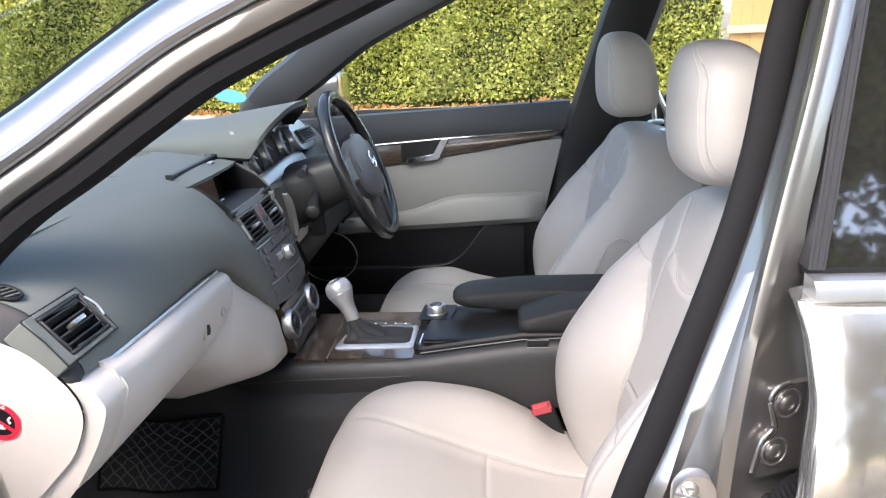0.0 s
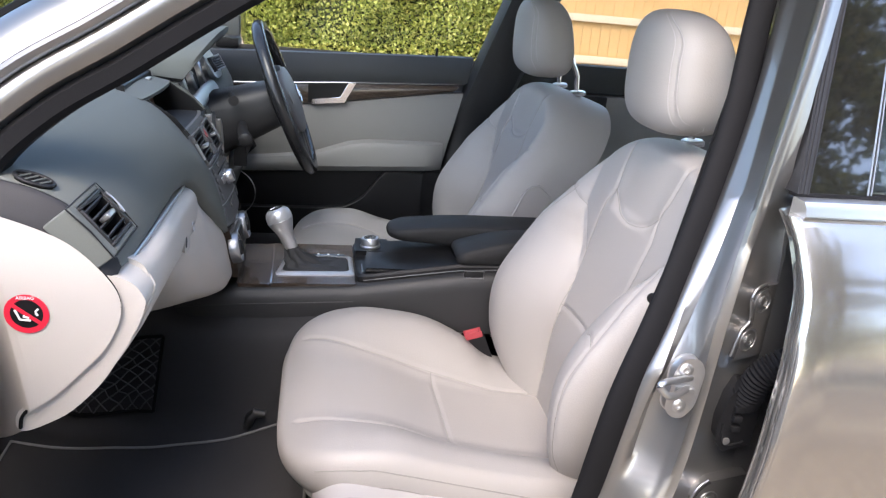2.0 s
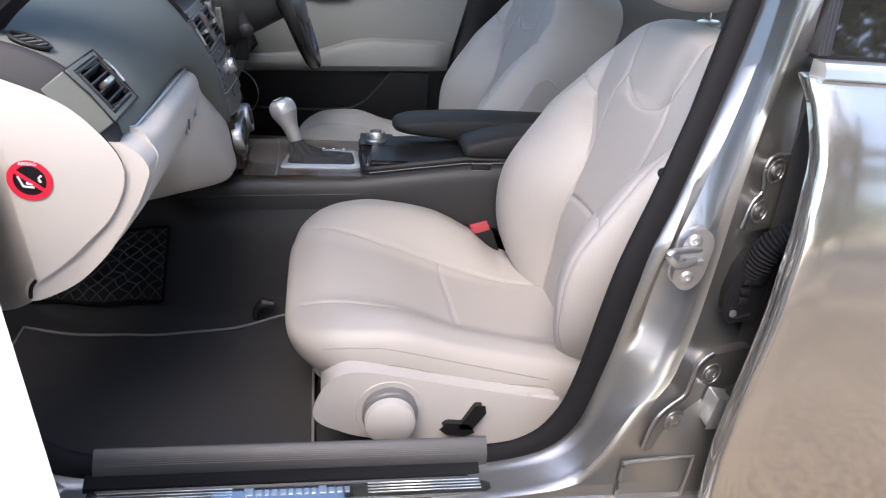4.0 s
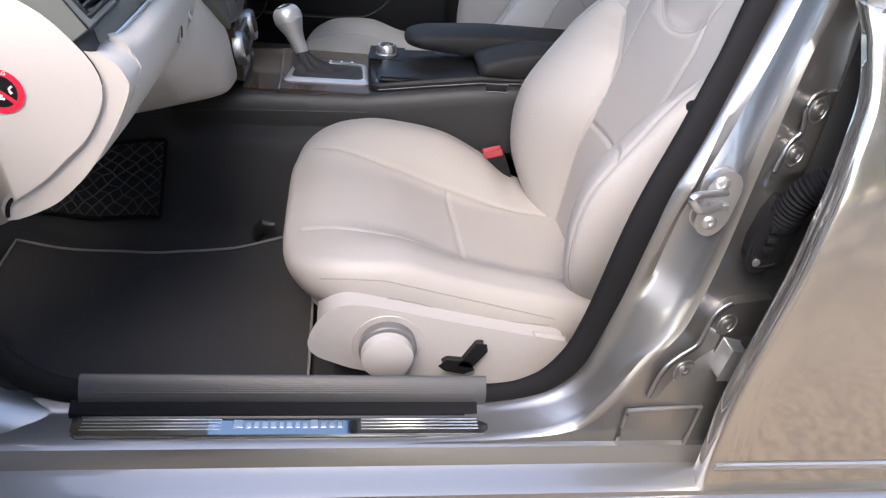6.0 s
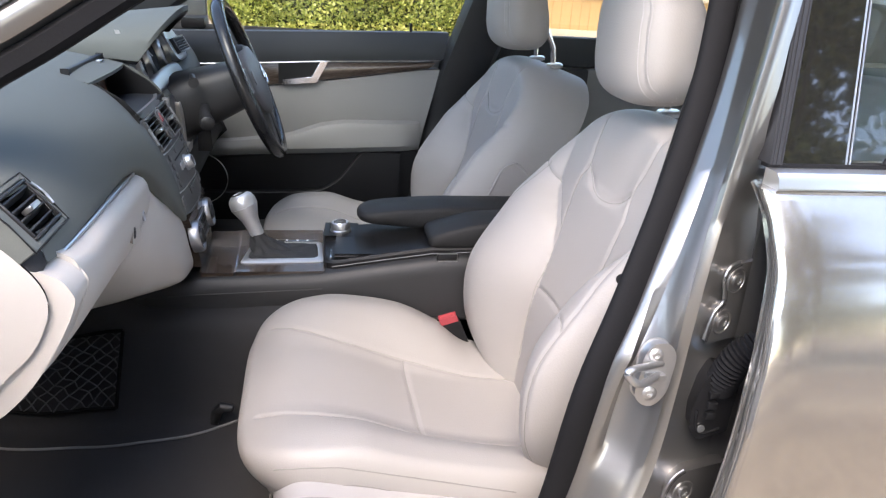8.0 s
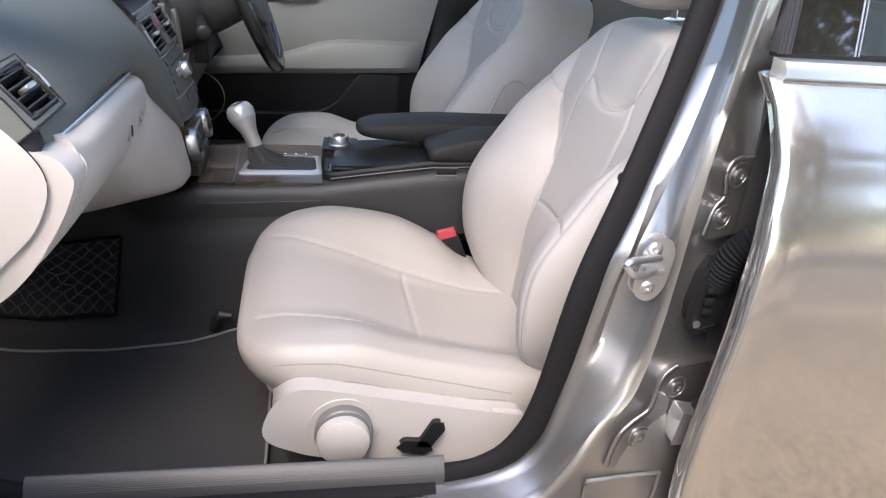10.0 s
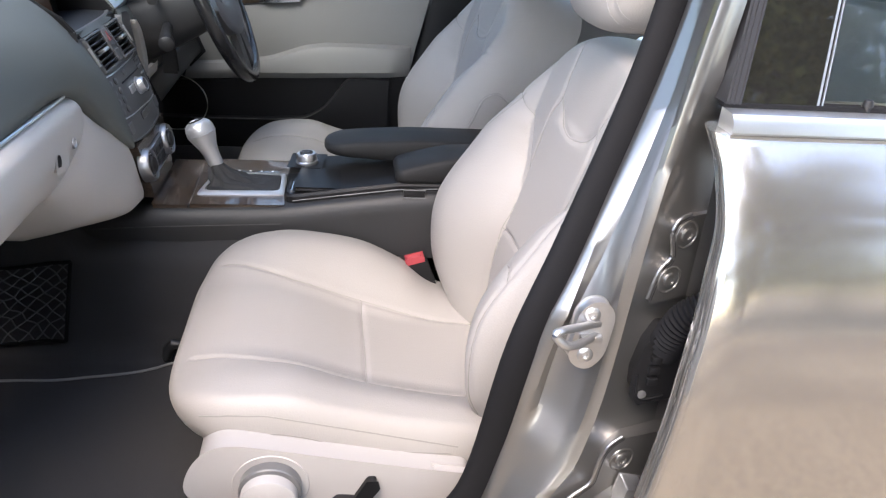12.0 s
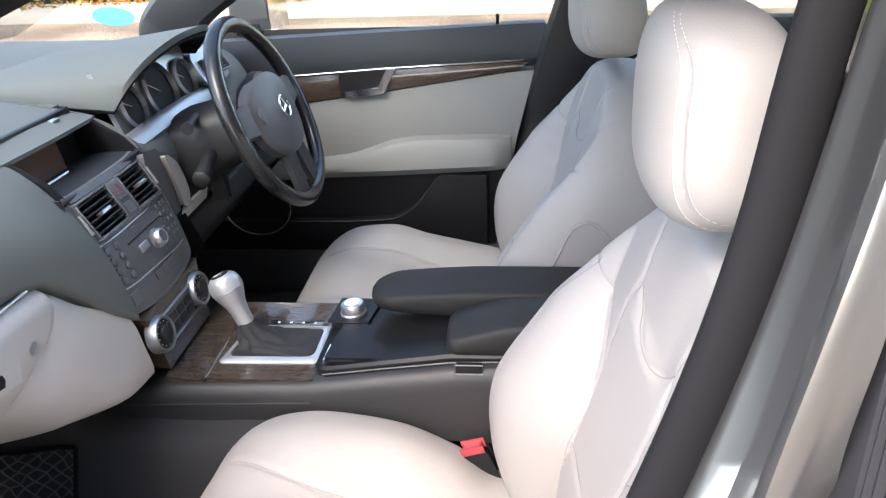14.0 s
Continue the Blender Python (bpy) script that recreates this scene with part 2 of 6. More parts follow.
def pillow(width, p0, p1, height, depth, place, n=120, power=4.0, round_edge=0.2, lift=0.05, seams=(), groove=0.004, front_power=None):
    """An upholstered pad. width(p): half width at p; height(p, q): its face; place(p, q, h): the world place."""
    bm = bmesh.new()
    pm, pl = (p0 + p1) / 2, (p1 - p0) / 2
    grid = []
    for i in range(n + 1):
        row = []
        for j in range(n + 1):
            a, b = 2 * i / n - 1, 2 * j / n - 1
            r = max(abs(a), abs(b))
            if r > 0:
                k = (abs(a / r) ** power + abs(b / r) ** power) ** (-1 / power)
            else:
                k = 1
            s = r
            if s < 0.8:
                h, drop = s / 0.8 * (1 - round_edge * 0.45), 0.0
            elif s < 0.94:
                t = (s - 0.8) / 0.14 * math.pi / 2
                h, drop = 1 - round_edge * 0.45 * (1 - math.sin(t)), lift * (1 - math.cos(t))
            else:
                t = (s - 0.94) / 0.06
                h, drop = 1 - 0.03 * t, lift + (depth - lift) * t
            e = k * h / max(r, 1e-9) if r > 0 else 0
            p = pm + pl * a * e
            q = b * e * width(min(max(p, p0), p1))
            z = height(p, q) - drop
            if s < 0.94 and seams:
                d = near(p, q, seams)
                z -= groove * math.exp(-(d / 0.0042) ** 2)
            row.append(bm.verts.new(place(p, q, z)))
        grid.append(row)
    for i in range(n):
        for j in range(n):
            bm.faces.new((grid[i][j], grid[i + 1][j], grid[i + 1][j + 1], grid[i][j + 1]))
    rim = [grid[i][0] for i in range(n)] + [grid[n][j] for j in range(n)] + [grid[i][n] for i in range(n, 0, -1)] + [grid[0][j] for j in range(n, 0, -1)]
    bm.faces.new(rim[::-1])
    return bm


THREAD = material("pale_thread", (0.58, 0.56, 0.545), 0.7)
SEAM = material("seam_thread", (0.20, 0.19, 0.18), 0.7)


def sewn(parent, bm, place, height, lines, r=0.0011):
    """A thread laid along each seam, on the surface of a pad."""
    tree = BVHTree.FromBMesh(bm)
    out = bmesh.new()
    for pl in lines:
        path = smooth_path([(a, b, 0) for a, b in pl], 10)
        pts = [tree.find_nearest(place(v.x, v.y, height(v.x, v.y)))[0] for v in path]
        pts = [p for i, p in enumerate(pts) if i == 0 or (p - pts[i - 1]).length > 1e-4]
        if len(pts) > 2:
            tube(pts, r, 5, bm=out)
    return out


# ---- ground and distance ----
GROUND = material("tan_gravel_asphalt", (0.27, 0.208, 0.140), 0.9, grain=5.4, scale=44, bump=0.012, blotch=-4.2, blotch_scale=0.7, dark=(0.085, 0.060, 0.036))
PAVE = material("pale_concrete", (0.40, 0.345, 0.275), 0.9, grain=0.5, scale=40, bump=0.003, blotch=0.4, blotch_scale=0.8)
bm = sheet(lambda u, v: Vector((-600 + 1200 * u, -600 + 1200 * v, 0)), 24, 24)
solo("ground", bm, GROUND, "tan gravelly tarmac ground round the parked car", "ground", "structure")
bm = rbox(-30, 30, 8.75, 9.9, -0.1, 0.10, 0.02)
solo("pavement", bm, PAVE, "pale concrete kerb and path before the hedge", "pavement", "structure")


def leaf_bm(boxes, count, size, seed):
    """Loose leaves, each a folded blade, thrown near the faces of some boxes."""
    rng = np.random.default_rng(seed)
    vs, fs = [], []
    for (x0, x1, y0, y1, z0, z1), c in zip(boxes, count):
        n = int(c)
        x = rng.uniform(x0, x1, n)
        z = z0 + (z1 - z0) * rng.uniform(0, 1, n)
        wob = 0.12 * np.sin(x * 2.3 + z * 1.7) + 0.08 * np.sin(x * 5.1 - z * 3.3)
        y = y0 + (y1 - y0) * rng.uniform(0, 1, n) ** 1.7 + wob
        for px, py, pz in zip(x, y, z):
            s = size * rng.uniform(0.6, 1.3)
            m = Euler(rng.uniform(-1.1, 1.1, 3) + np.array([0.6, 0, rng.uniform(0, 6.28)])).to_matrix()
            k = len(vs)
            for q in ((0, 0, 0), (0.42, 0.5, 0.12), (0, 1.15, 0), (-0.42, 0.5, 0.12)):
                w = m @ Vector(q) * s
                vs.append((px + w.x, py + w.y, pz + w.z))
            fs += [(k, k + 1, k + 2), (k, k + 2, k + 3)]
    return vs, fs


def leaf_material(name, a, b, c):
    m = bpy.data.materials.new(name)
    m.use_nodes = True
    n, l = m.node_tree.nodes, m.node_tree.links
    g = n.new("ShaderNodeNewGeometry")
    r = n.new("ShaderNodeValToRGB")
    r.color_ramp.elements[0].color, r.color_ramp.elements[1].color = (*a, 1), (*c, 1)
    e = r.color_ramp.elements.new(0.55)
    e.color = (*b, 1)
    l.new(g.outputs["Random Per Island"], r.inputs[0])
    p = n["Principled BSDF"]
    p.inputs["Roughness"].default_value = 0.55
    l.new(r.outputs[0], p.inputs["Base Color"])
    tr = n.new("ShaderNodeBsdfTranslucent")
    l.new(r.outputs[0], tr.inputs["Color"])
    mx = n.new("ShaderNodeMixShader")
    mx.inputs[0].default_value = 0.35
    l.new(p.outputs[0], mx.inputs[1])
    l.new(tr.outputs[0], mx.inputs[2])
    l.new(mx.outputs[0], n["Material Output"].inputs["Surface"])
    return m


HEDGE = leaf_material("hedge_leaves", (0.16, 0.20, 0.035), (0.37, 0.39, 0.08), (0.60, 0.57, 0.18))
# Darker than the leaves: the shade within the hedge is put into this colour.
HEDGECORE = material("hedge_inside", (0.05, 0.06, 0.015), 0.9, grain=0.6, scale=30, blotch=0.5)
DARKLEAF = leaf_material("dark_tree_leaves", (0.06, 0.07, 0.022), (0.13, 0.145, 0.04), (0.26, 0.26, 0.08))
BARK = material("tree_bark", (0.09, 0.07, 0.05), 0.9, grain=0.7, scale=25, bump=0.01, blotch=0.4)
DEADLEAF = leaf_material("fallen_leaves", (0.30, 0.09, 0.03), (0.42, 0.2, 0.06), (0.2, 0.22, 0.05))
FENCEWOOD = material("orange_fence_wood", (0.50, 0.30, 0.12), 0.7, grain=0.6, scale=20, bump=0.002, blotch=0.5, blotch_scale=2.0, stretch=(1, 1, 6), dark=(0.30, 0.165, 0.06))
RAILWOOD = material("pale_rail_wood", (0.48, 0.38, 0.27), 0.75, grain=0.5, scale=20, bump=0.002, blotch=0.4, stretch=(6, 1, 1))


def leafy(name, vs, fs, mat, parent=None, label="", category="", kind=""):
    me = bpy.data.meshes.new(name)
    me.from_pydata(vs, [], fs)
    me.materials.append(mat)
    ob = new(name, me)
    if parent:
        ob.parent = parent
        ob.matrix_parent_inverse = Matrix.Translation(-ORIGIN[parent.name])
    return tagged(ob, label, category, "", kind)


hedge = thing("hedge", (-3, 10.4, 0), "tall clipped hedge with dense yellow-green leaves", "hedge")
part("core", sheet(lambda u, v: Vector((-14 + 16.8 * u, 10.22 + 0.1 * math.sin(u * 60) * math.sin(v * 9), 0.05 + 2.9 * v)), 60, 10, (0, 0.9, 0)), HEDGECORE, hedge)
vs, fs = leaf_bm([(-8, 2.8, 9.95, 10.35, 0.15, 2.6), (-14, -8, 9.95, 10.35, 0.15, 2.8), (-14, 2.8, 10.1, 11.0, 2.6, 3.0)], (105000, 22000, 9000), 0.047, 3)
leafy("leaves", vs, fs, HEDGE, hedge)
vs, fs = leaf_bm([(-10, 4, 9.5, 9.95, 0.105, 0.13)], (1500,), 0.05, 5)
leafy("fallen_leaves", vs, fs, DEADLEAF, None, "reddish fallen leaves along the foot of the hedge", "leaves", "stuff")

fence = thing("fence", (6, 9.9, 0), "weathered orange wooden board fence with pale rails", "fence")
x = 2.85
k = 0
rng = random.Random(4)
while x < 12:
    w = 0.14 + rng.uniform(-0.01, 0.01)
    part("board", rbox(x, x + w, 9.9, 9.925 + rng.uniform(0, 0.004), 0.05, 1.75 + rng.uniform(-0.015, 0.015), 0.003, 1), FENCEWOOD, fence)
    x += w + 0.002
for z in (0.35, 0.92, 1.5):
    part("rail", rbox(2.8, 12, 9.84, 9.897, z, z + 0.1, 0.004), RAILWOOD, fence)


def tree(x, y, h, spread, n, seed):
    t = thing("tree", (x, y, 0), "tall dark leafy tree standing across the drive", "tree", "trees across the drive")
    r = random.Random(seed)
    part("trunk", tube(smooth_path([(x, y, -0.1), (x + 0.1, y, h * 0.3), (x - 0.1, y + 0.1, h * 0.6), (x, y, h * 0.9)], 4), [0.22 - 0.012 * i for i in range(13)], 9), BARK, t)
    for i in range(9):
        a, z = r.uniform(0, 6.28), h * r.uniform(0.5, 0.8)
        e = (x + math.cos(a) * spread * 0.8, y + math.sin(a) * spread * 0.8, z + h * 0.15)
        part("limb", tube([(x, y, z), ((x + e[0]) / 2, (y + e[1]) / 2, z + 0.2), e], [0.07, 0.05, 0.02], 6), BARK, t)
    g = np.random.default_rng(seed)
    vs, fs = [], []
    clumps = [(g.normal(0, spread * 0.45), g.normal(0, spread * 0.45), h * g.uniform(0.12, 1.0), spread * g.uniform(0.18, 0.34)) for _ in range(70)]
    for cx, cy, cz, cr in clumps:
        for _ in range(n // 70):
            d = g.normal(0, 0.5, 3) * cr
            m = Euler(g.uniform(0, 6.28, 3)).to_matrix()
            s = 0.17 * g.uniform(0.6, 1.3)
            k = len(vs)
            for q in ((0, 0, 0), (0.4, 0.5, 0.1), (0, 1.1, 0), (-0.4, 0.5, 0.1)):
                w = m @ Vector(q) * s
                vs.append((x + cx + d[0] + w.x, y + cy + d[1] + w.y, max(cz + d[2] * 1.2 + w.z, 0.05)))
            fs += [(k, k + 1, k + 2), (k, k + 2, k + 3)]
    leafy("crown", vs, fs, DARKLEAF, t)


for i, (x, y, h) in enumerate(((3.2, -9.5, 10.6), (6.8, -9.2, 11.2))):
    tree(x, y, h, 2.7, 36000, 20 + i)

# ---- car shell ----
CY = 0.885
SEAT_Y = 0.505


def lean(z):
    """How far the side of the car leans in with height."""
    return max(0.0, z - 0.75) * 0.416


car = thing("car_body", (0, CY, 0), "grey metallic saloon car body with its front side door open", "car")

# sill: a long rocker drawn along the car
SILL = [(0.145, 0.20), (0.145, 0.405), (0.128, 0.408), (0.115, 0.398), (0.108, 0.396), (0.068, 0.394), (0.058, 0.390), (0.053, 0.378), (0.049, 0.366), (0.040, 0.362), (0.022, 0.357), (0.012, 0.353), (0.010, 0.346), (-0.004, 0.341), (-0.012, 0.333), (-0.014, 0.322), (0.0, 0.30), (0.02, 0.26), (0.05, 0.20)]
part("sill", loft([[(x, y, z) for y, z in SILL] for x in (-1.05, -0.6, -0.2, 0.3, 1.0)]), PAINT, car)

# the painted sill sweeps up into the foot of the front pillar
def sill_foot(x):
    z = curve(x, [(-0.90, 0.52), (-0.86, 0.452), (-0.823, 0.420), (-0.794, 0.404), (-0.763, 0.394), (-0.742, 0.3905)])
    return [(x, 0.128, z + 0.004), (x, 0.116, z + 0.003), (x, 0.100, z - 0.004), (x, 0.084, z - 0.016), (x, 0.070, z - 0.034), (x, 0.060, z - 0.055), (x, 0.052, z - 0.085), (x, 0.128, z - 0.085)]


part("sill_foot", loft([sill_foot(-0.90 + 0.158 * i / 20) for i in range(21)]), PAINT, car, "painted foot of the front pillar", sharp=50)

# pillar between the doors: cross-sections from the seal round to the hinge face, by height
def pillar_ring(z):
    S = Vector((curve(z, [(0.36, -0.60), (0.392, -0.48), (0.398, -0.36), (0.404, -0.255), (0.412, -0.19), (0.425, -0.140), (0.445, -0.108), (0.47, -0.090), (0.55, -0.075), (0.70, -0.051), (0.81, -0.005), (0.975, 0.074), (1.06, 0.108), (1.19, 0.150), (1.42, 0.225)]), 0.13 + lean(z)))
    R = Vector((curve(z, [(0.36, -0.50), (0.390, -0.38), (0.395, -0.27), (0.400, -0.19), (0.408, -0.135), (0.42, -0.105), (0.46, -0.075), (0.52, -0.04), (0.58, 0.0), (0.66, 0.02), (0.70, 0.025), (0.86, 0.037), (1.0, 0.060), (1.15, 0.094), (1.42, 0.16)]),
                curve(z, [(0.36, 0.064), (0.46, 0.064), (0.54, 0.074), (0.62, 0.088), (0.70, 0.096), (0.86, 0.100), (1.0, 0.115), (1.15, 0.142), (1.42, 0.24)])))
    d = R - S
    n = Vector((d.y, -d.x)).normalized()
    deep = curve(z, [(0.36, 0.0), (0.52, 0.0), (0.58, -0.004), (0.64, 0.010), (0.70, 0.012), (0.95, 0.009), (1.10, 0.003), (1.42, 0.0)])
    q = [S + d * t + n * h for t, h in ((0.0, 0.0), (0.06, 0.003), (0.16, 0.005), (0.26, 0.003), (0.34, -deep), (0.42, -deep), (0.76, -deep * 0.9), (0.84, -deep * 0.3), (0.94, 0.003))]
    e = 0.105 + curve(z, [(0.36, 0.0), (0.88, 0.0), (0.95, -0.008), (1.01, -0.010), (1.09, 0.002), (1.16, 0.013), (1.21, 0.026), (1.42, 0.07)])
    inside = line(z, [(0.36, 0.004), (0.425, 0.004), (0.47, 0.08)])
    pts = [(S.x - 0.002, S.y + min(0.03, inside * 0.5))] + [(v.x, v.y) for v in q] + [(R.x, R.y), (R.x + 0.008, R.y - 0.002)]
    f = max(e - R.x - 0.01, 0.015)
    drop = curve(z, [(0.36, 0.0), (0.50, 0.0), (0.60, 0.027), (0.92, 0.027), (1.02, 0.002), (1.42, 0.002)])
    pts += [(R.x + 0.013, R.y + drop * 0.06), (R.x + 0.008 + 0.5 * f, R.y + drop * 0.5), (R.x + 0.008 + f, R.y + drop), (R.x + 0.018 + f, R.y + max(drop + 0.004, 0.02)), (R.x + 0.06 + f, R.y + 0.05), (R.x + 0.07 + f, S.y + max(inside, 0.03)), (S.x + 0.02, S.y + inside)]
    return [(x, y, z) for x, y in pts]


PZ = [0.37, 0.385, 0.390, 0.393, 0.396, 0.399, 0.402, 0.405, 0.408, 0.412, 0.417, 0.424, 0.432, 0.442, 0.455] + [0.47 + 0.01 * i for i in range(95)]
part("b_pillar", loft([pillar_ring(z) for z in PZ]), PAINT, car, sharp=50)

# rubber seal round the door opening, and the painted pillar that leans to the roof
def seal_point(x, z, y=0.132):
    return (x, y + lean(z), z)


inner = [(-0.846, 0.90), (-0.848, 0.70), (-0.845, 0.55), (-0.826, 0.480), (-0.792, 0.437), (-0.748, 0.417), (-0.69, 0.408), (-0.45, 0.405), (-0.23, 0.408), (-0.152, 0.425), (-0.109, 0.47), (-0.086, 0.54), (-0.060, 0.70), (-0.013, 0.817), (0.056, 0.965), (0.095, 1.07), (0.127, 1.19), (0.18, 1.35)]
SEALPATH = smooth_path([seal_point(x, z) for x, z in inner], 6)
part("door_seal", tube(SEALPATH, 0.0195, 16, flat=0.6, up=(0, 1, 0)), RUBBER, car, "black rubber door seal")
part("seal_lip", loft([[(x, 0.1045, 0.394), (x, 0.1045, 0.4035), (x, 0.108, 0.4065), (x, 0.118, 0.412), (x, 0.130, 0.412), (x, 0.130, 0.394)] for x in (-0.745, -0.6, -0.4, -0.23)]), RUBBER, car, "black rubber lip along the sill")
upper = [(-0.846, 0.55), (-0.846, 0.75), (-0.840, 0.88), (-0.818, 0.955), (-0.755, 1.018), (-0.675, 1.07), (-0.59, 1.128), (-0.512, 1.176), (-0.375, 1.238), (-0.26, 1.285), (-0.10, 1.325), (0.15, 1.345), (0.6, 1.34), (0.95, 1.30)]
UP = smooth_path([seal_point(x, z) for x, z in upper], 6)


def along(path, prof, name, mat, label=""):
    """Draws a cross-section (out, up) along a path in the side's plane."""
    rings = []
    for i, p in enumerate(path):
        d = (path[min(i + 1, len(path) - 1)] - path[max(i - 1, 0)]).normalized()
        out = Vector((0, -1, 0.0))
        u = (out.cross(d)).normalized()
        rings.append([p + a * out + b * u for a, b in prof])
    return part(name, loft(rings), mat, car, label)


along(UP, [(-0.03, -0.020), (0.004, -0.020), (0.012, -0.013), (0.012, 0.003), (0.004, 0.009), (-0.03, 0.009)], "frame_seal", RUBBER, "black rubber door frame seal")
along(UP, [(-0.02, 0.009), (0.004, 0.009), (0.015, 0.014), (0.020, 0.024), (0.021, 0.036), (0.017, 0.042), (-0.02, 0.043)], "a_pillar_flange", PAINT)
along(UP, [(-0.02, 0.043), (0.019, 0.043), (0.027, 0.046), (0.029, 0.052), (0.025, 0.057), (-0.02, 0.058)], "a_pillar_lip", PAINT)
along(UP, [(-0.05, 0.058), (0.022, 0.058), (0.020, 0.068), (0.013, 0.080), (0.002, 0.091), (-0.012, 0.099), (-0.03, 0.102), (-0.05, 0.102)], "a_pillar", PAINT)
along(UP, [(-0.06, 0.102), (-0.026, 0.102), (-0.028, 0.108), (-0.034, 0.110), (-0.06, 0.110)], "windscreen_seal", RUBBER)

# roof, windscreen, far pillars, floor pan, tail
part("roof", sheet(lambda u, v: Vector((-0.36 + 1.7 * u, 0.26 + 1.25 * v, 1.385 + 0.05 * (1 - (2 * v - 1) ** 2) + 0.02 * math.sin(u * math.pi) - 0.07 * max(0, u - 0.7) / 0.3)), 20, 12, (0, 0, -0.03)), PAINT, car)
part("headliner", sheet(lambda u, v: Vector((-0.33 + 1.62 * u, 0.29 + 1.19 * v, 1.345 + 0.05 * (1 - (2 * v - 1) ** 2) - 0.07 * max(0, u - 0.7) / 0.3)), 12, 10, (0, 0, -0.008)), HEADLINER, car)
FUP = [Vector((p.x, 2 * CY - p.y, p.z)) for p in UP]
part("far_a_pillar", loft([[p + Vector(q) for q in ((0.002, 0.0, -0.004), (-0.004, -0.022, 0.006), (-0.045, -0.024, 0.036), (-0.10, 0.0, 0.058), (-0.12, 0.03, 0.062), (-0.06, 0.06, 0.03), (0.0, 0.05, 0.0))] for p in FUP[14:62]]), CONSOLE, car, "dark grey pillar trim beside the windscreen")
part("far_roof_rail", tube([p + Vector((0, 0, 0.03)) for p in FUP[58:]], 0.035, 10), HEADLINER, car)
def far_pillar(z):
    s = line(z, [(0.40, -0.10), (0.72, -0.045), (0.98, 0.02), (1.36, 0.12)])
    k = 2 * CY - lean(z)
    return [(s + a, k - b, z) for a, b in ((0.0, 0.10), (0.006, 0.118), (0.03, 0.135), (0.09, 0.14), (0.13, 0.13), (0.15, 0.10), (0.15, 0.04), (0.0, 0.04))]


part("far_b_pillar", loft([far_pillar(0.36 + 0.05 * i) for i in range(21)]), CONSOLE, car, "black trim on the pillar behind the driver")
part("floor_pan", rbox(-1.5, 1.6, 0.14, 1.63, 0.16, 0.285, 0.01), CARPET, car)
part("far_sill", rbox(-1.05, 1.0, 1.60, 1.77, 0.22, 0.42, 0.02), PAINT, car)
part("firewall", sheet(lambda u, v: Vector((-1.32 + 0.12 * (1 - u) ** 2, 0.15 + 1.47 * v, 0.28 + 0.68 * u)), 8, 4, (-0.03, 0, 0)), CARPET, car)
part("windscreen", sheet(lambda u, v: Vector((-1.30 + 0.95 * u - 0.10 * (1 - (2 * v - 1) ** 2) * (1 - u), 0.13 + 0.14 * u + (1.51 - 0.28 * u) * v, 0.985 + 0.385 * u + 0.02 * math.sin(math.pi * u))), 14, 14, (0.003, 0, -0.004)), SCREENGLASS, car)
part("front_wing", rbox(-2.3, -0.92, 0.04, 0.12, 0.25, 0.86, 0.03), PAINT, car)
part("far_wing", rbox(-2.3, -0.92, 1.65, 1.73, 0.25, 0.86, 0.03), PAINT, car)
part("bonnet", sheet(lambda u, v: Vector((-2.25 + 0.95 * u, 0.09 + 1.59 * v, 0.74 + 0.15 * u ** 0.7 + 0.04 * (1 - (2 * v - 1) ** 2))), 12, 12, (0, 0, -0.02)), PAINT, car)
part("tail_panel", rbox(1.55, 1.60, 0.15, 1.62, 0.28, 0.95, 0.01), CARPET, car)
part("parcel_shelf", rbox(1.12, 1.62, 0.18, 1.59, 0.93, 0.955, 0.006), DASH, car)
part("rear_window", sheet(lambda u, v: Vector((1.30 + 0.45 * u, 0.30 - 0.06 * u + (1.17 + 0.12 * u) * v, 1.33 - 0.36 * u)), 8, 8, (0, 0, -0.004)), GLASS, car).visible_shadow = False
for y0, y1 in ((0.08, 0.24), (1.53, 1.69)):
    part("rear_quarter", prism([(0.98, 0.25), (1.75, 0.25), (1.85, 0.94), (1.35, 1.34), (1.18, 1.34), (1.0, 0.97)], "y", y0, y1, 0.02), PAINT, car)

# ---- rear side door ----
rdoor = thing("rear_side_door", (0.5, 0.05, 0.33), "closed grey metallic rear door with bright belt trim", "car door")


def skin_y(z):
    return curve(z, [(0.30, 0.02), (0.36, 0.010), (0.42, 0.003), (0.52, -0.006), (0.62, -0.012), (0.72, -0.013), (0.79, -0.007), (0.85, 0.006), (0.90, 0.025), (0.94, 0.050), (0.972, 0.074)])


def edge_x(z):
    return curve(z, [(0.30, 0.066), (0.36, 0.062), (0.45, 0.053), (0.52, 0.0475), (0.58, 0.049), (0.65, 0.0545), (0.70, 0.0585), (0.75, 0.061), (0.80, 0.0665), (0.85, 0.0725), (0.90, 0.080), (0.94, 0.080), (0.972, 0.074)])


ZS = [0.318 + (0.972 - 0.318) * i / 70 for i in range(71)]
def skin_ring(z):
    e, y = edge_x(z), skin_y(z)
    out = [(e + 0.03, y + 0.045), (e + 0.012, y + 0.040), (e + 0.004, y + 0.032), (e + 0.006, y + 0.026), (e + 0.002, y + 0.020), (e - 0.001, y + 0.010), (e + 0.001, y + 0.003), (e + 0.006, y)]
    out += [(e + d, y) for d in (0.05, 0.2, 0.4, 0.6, 0.80)]
    out += [(0.93, y + 0.005), (0.935, y + 0.05)]
    return [(a, b, z) for a, b in out]


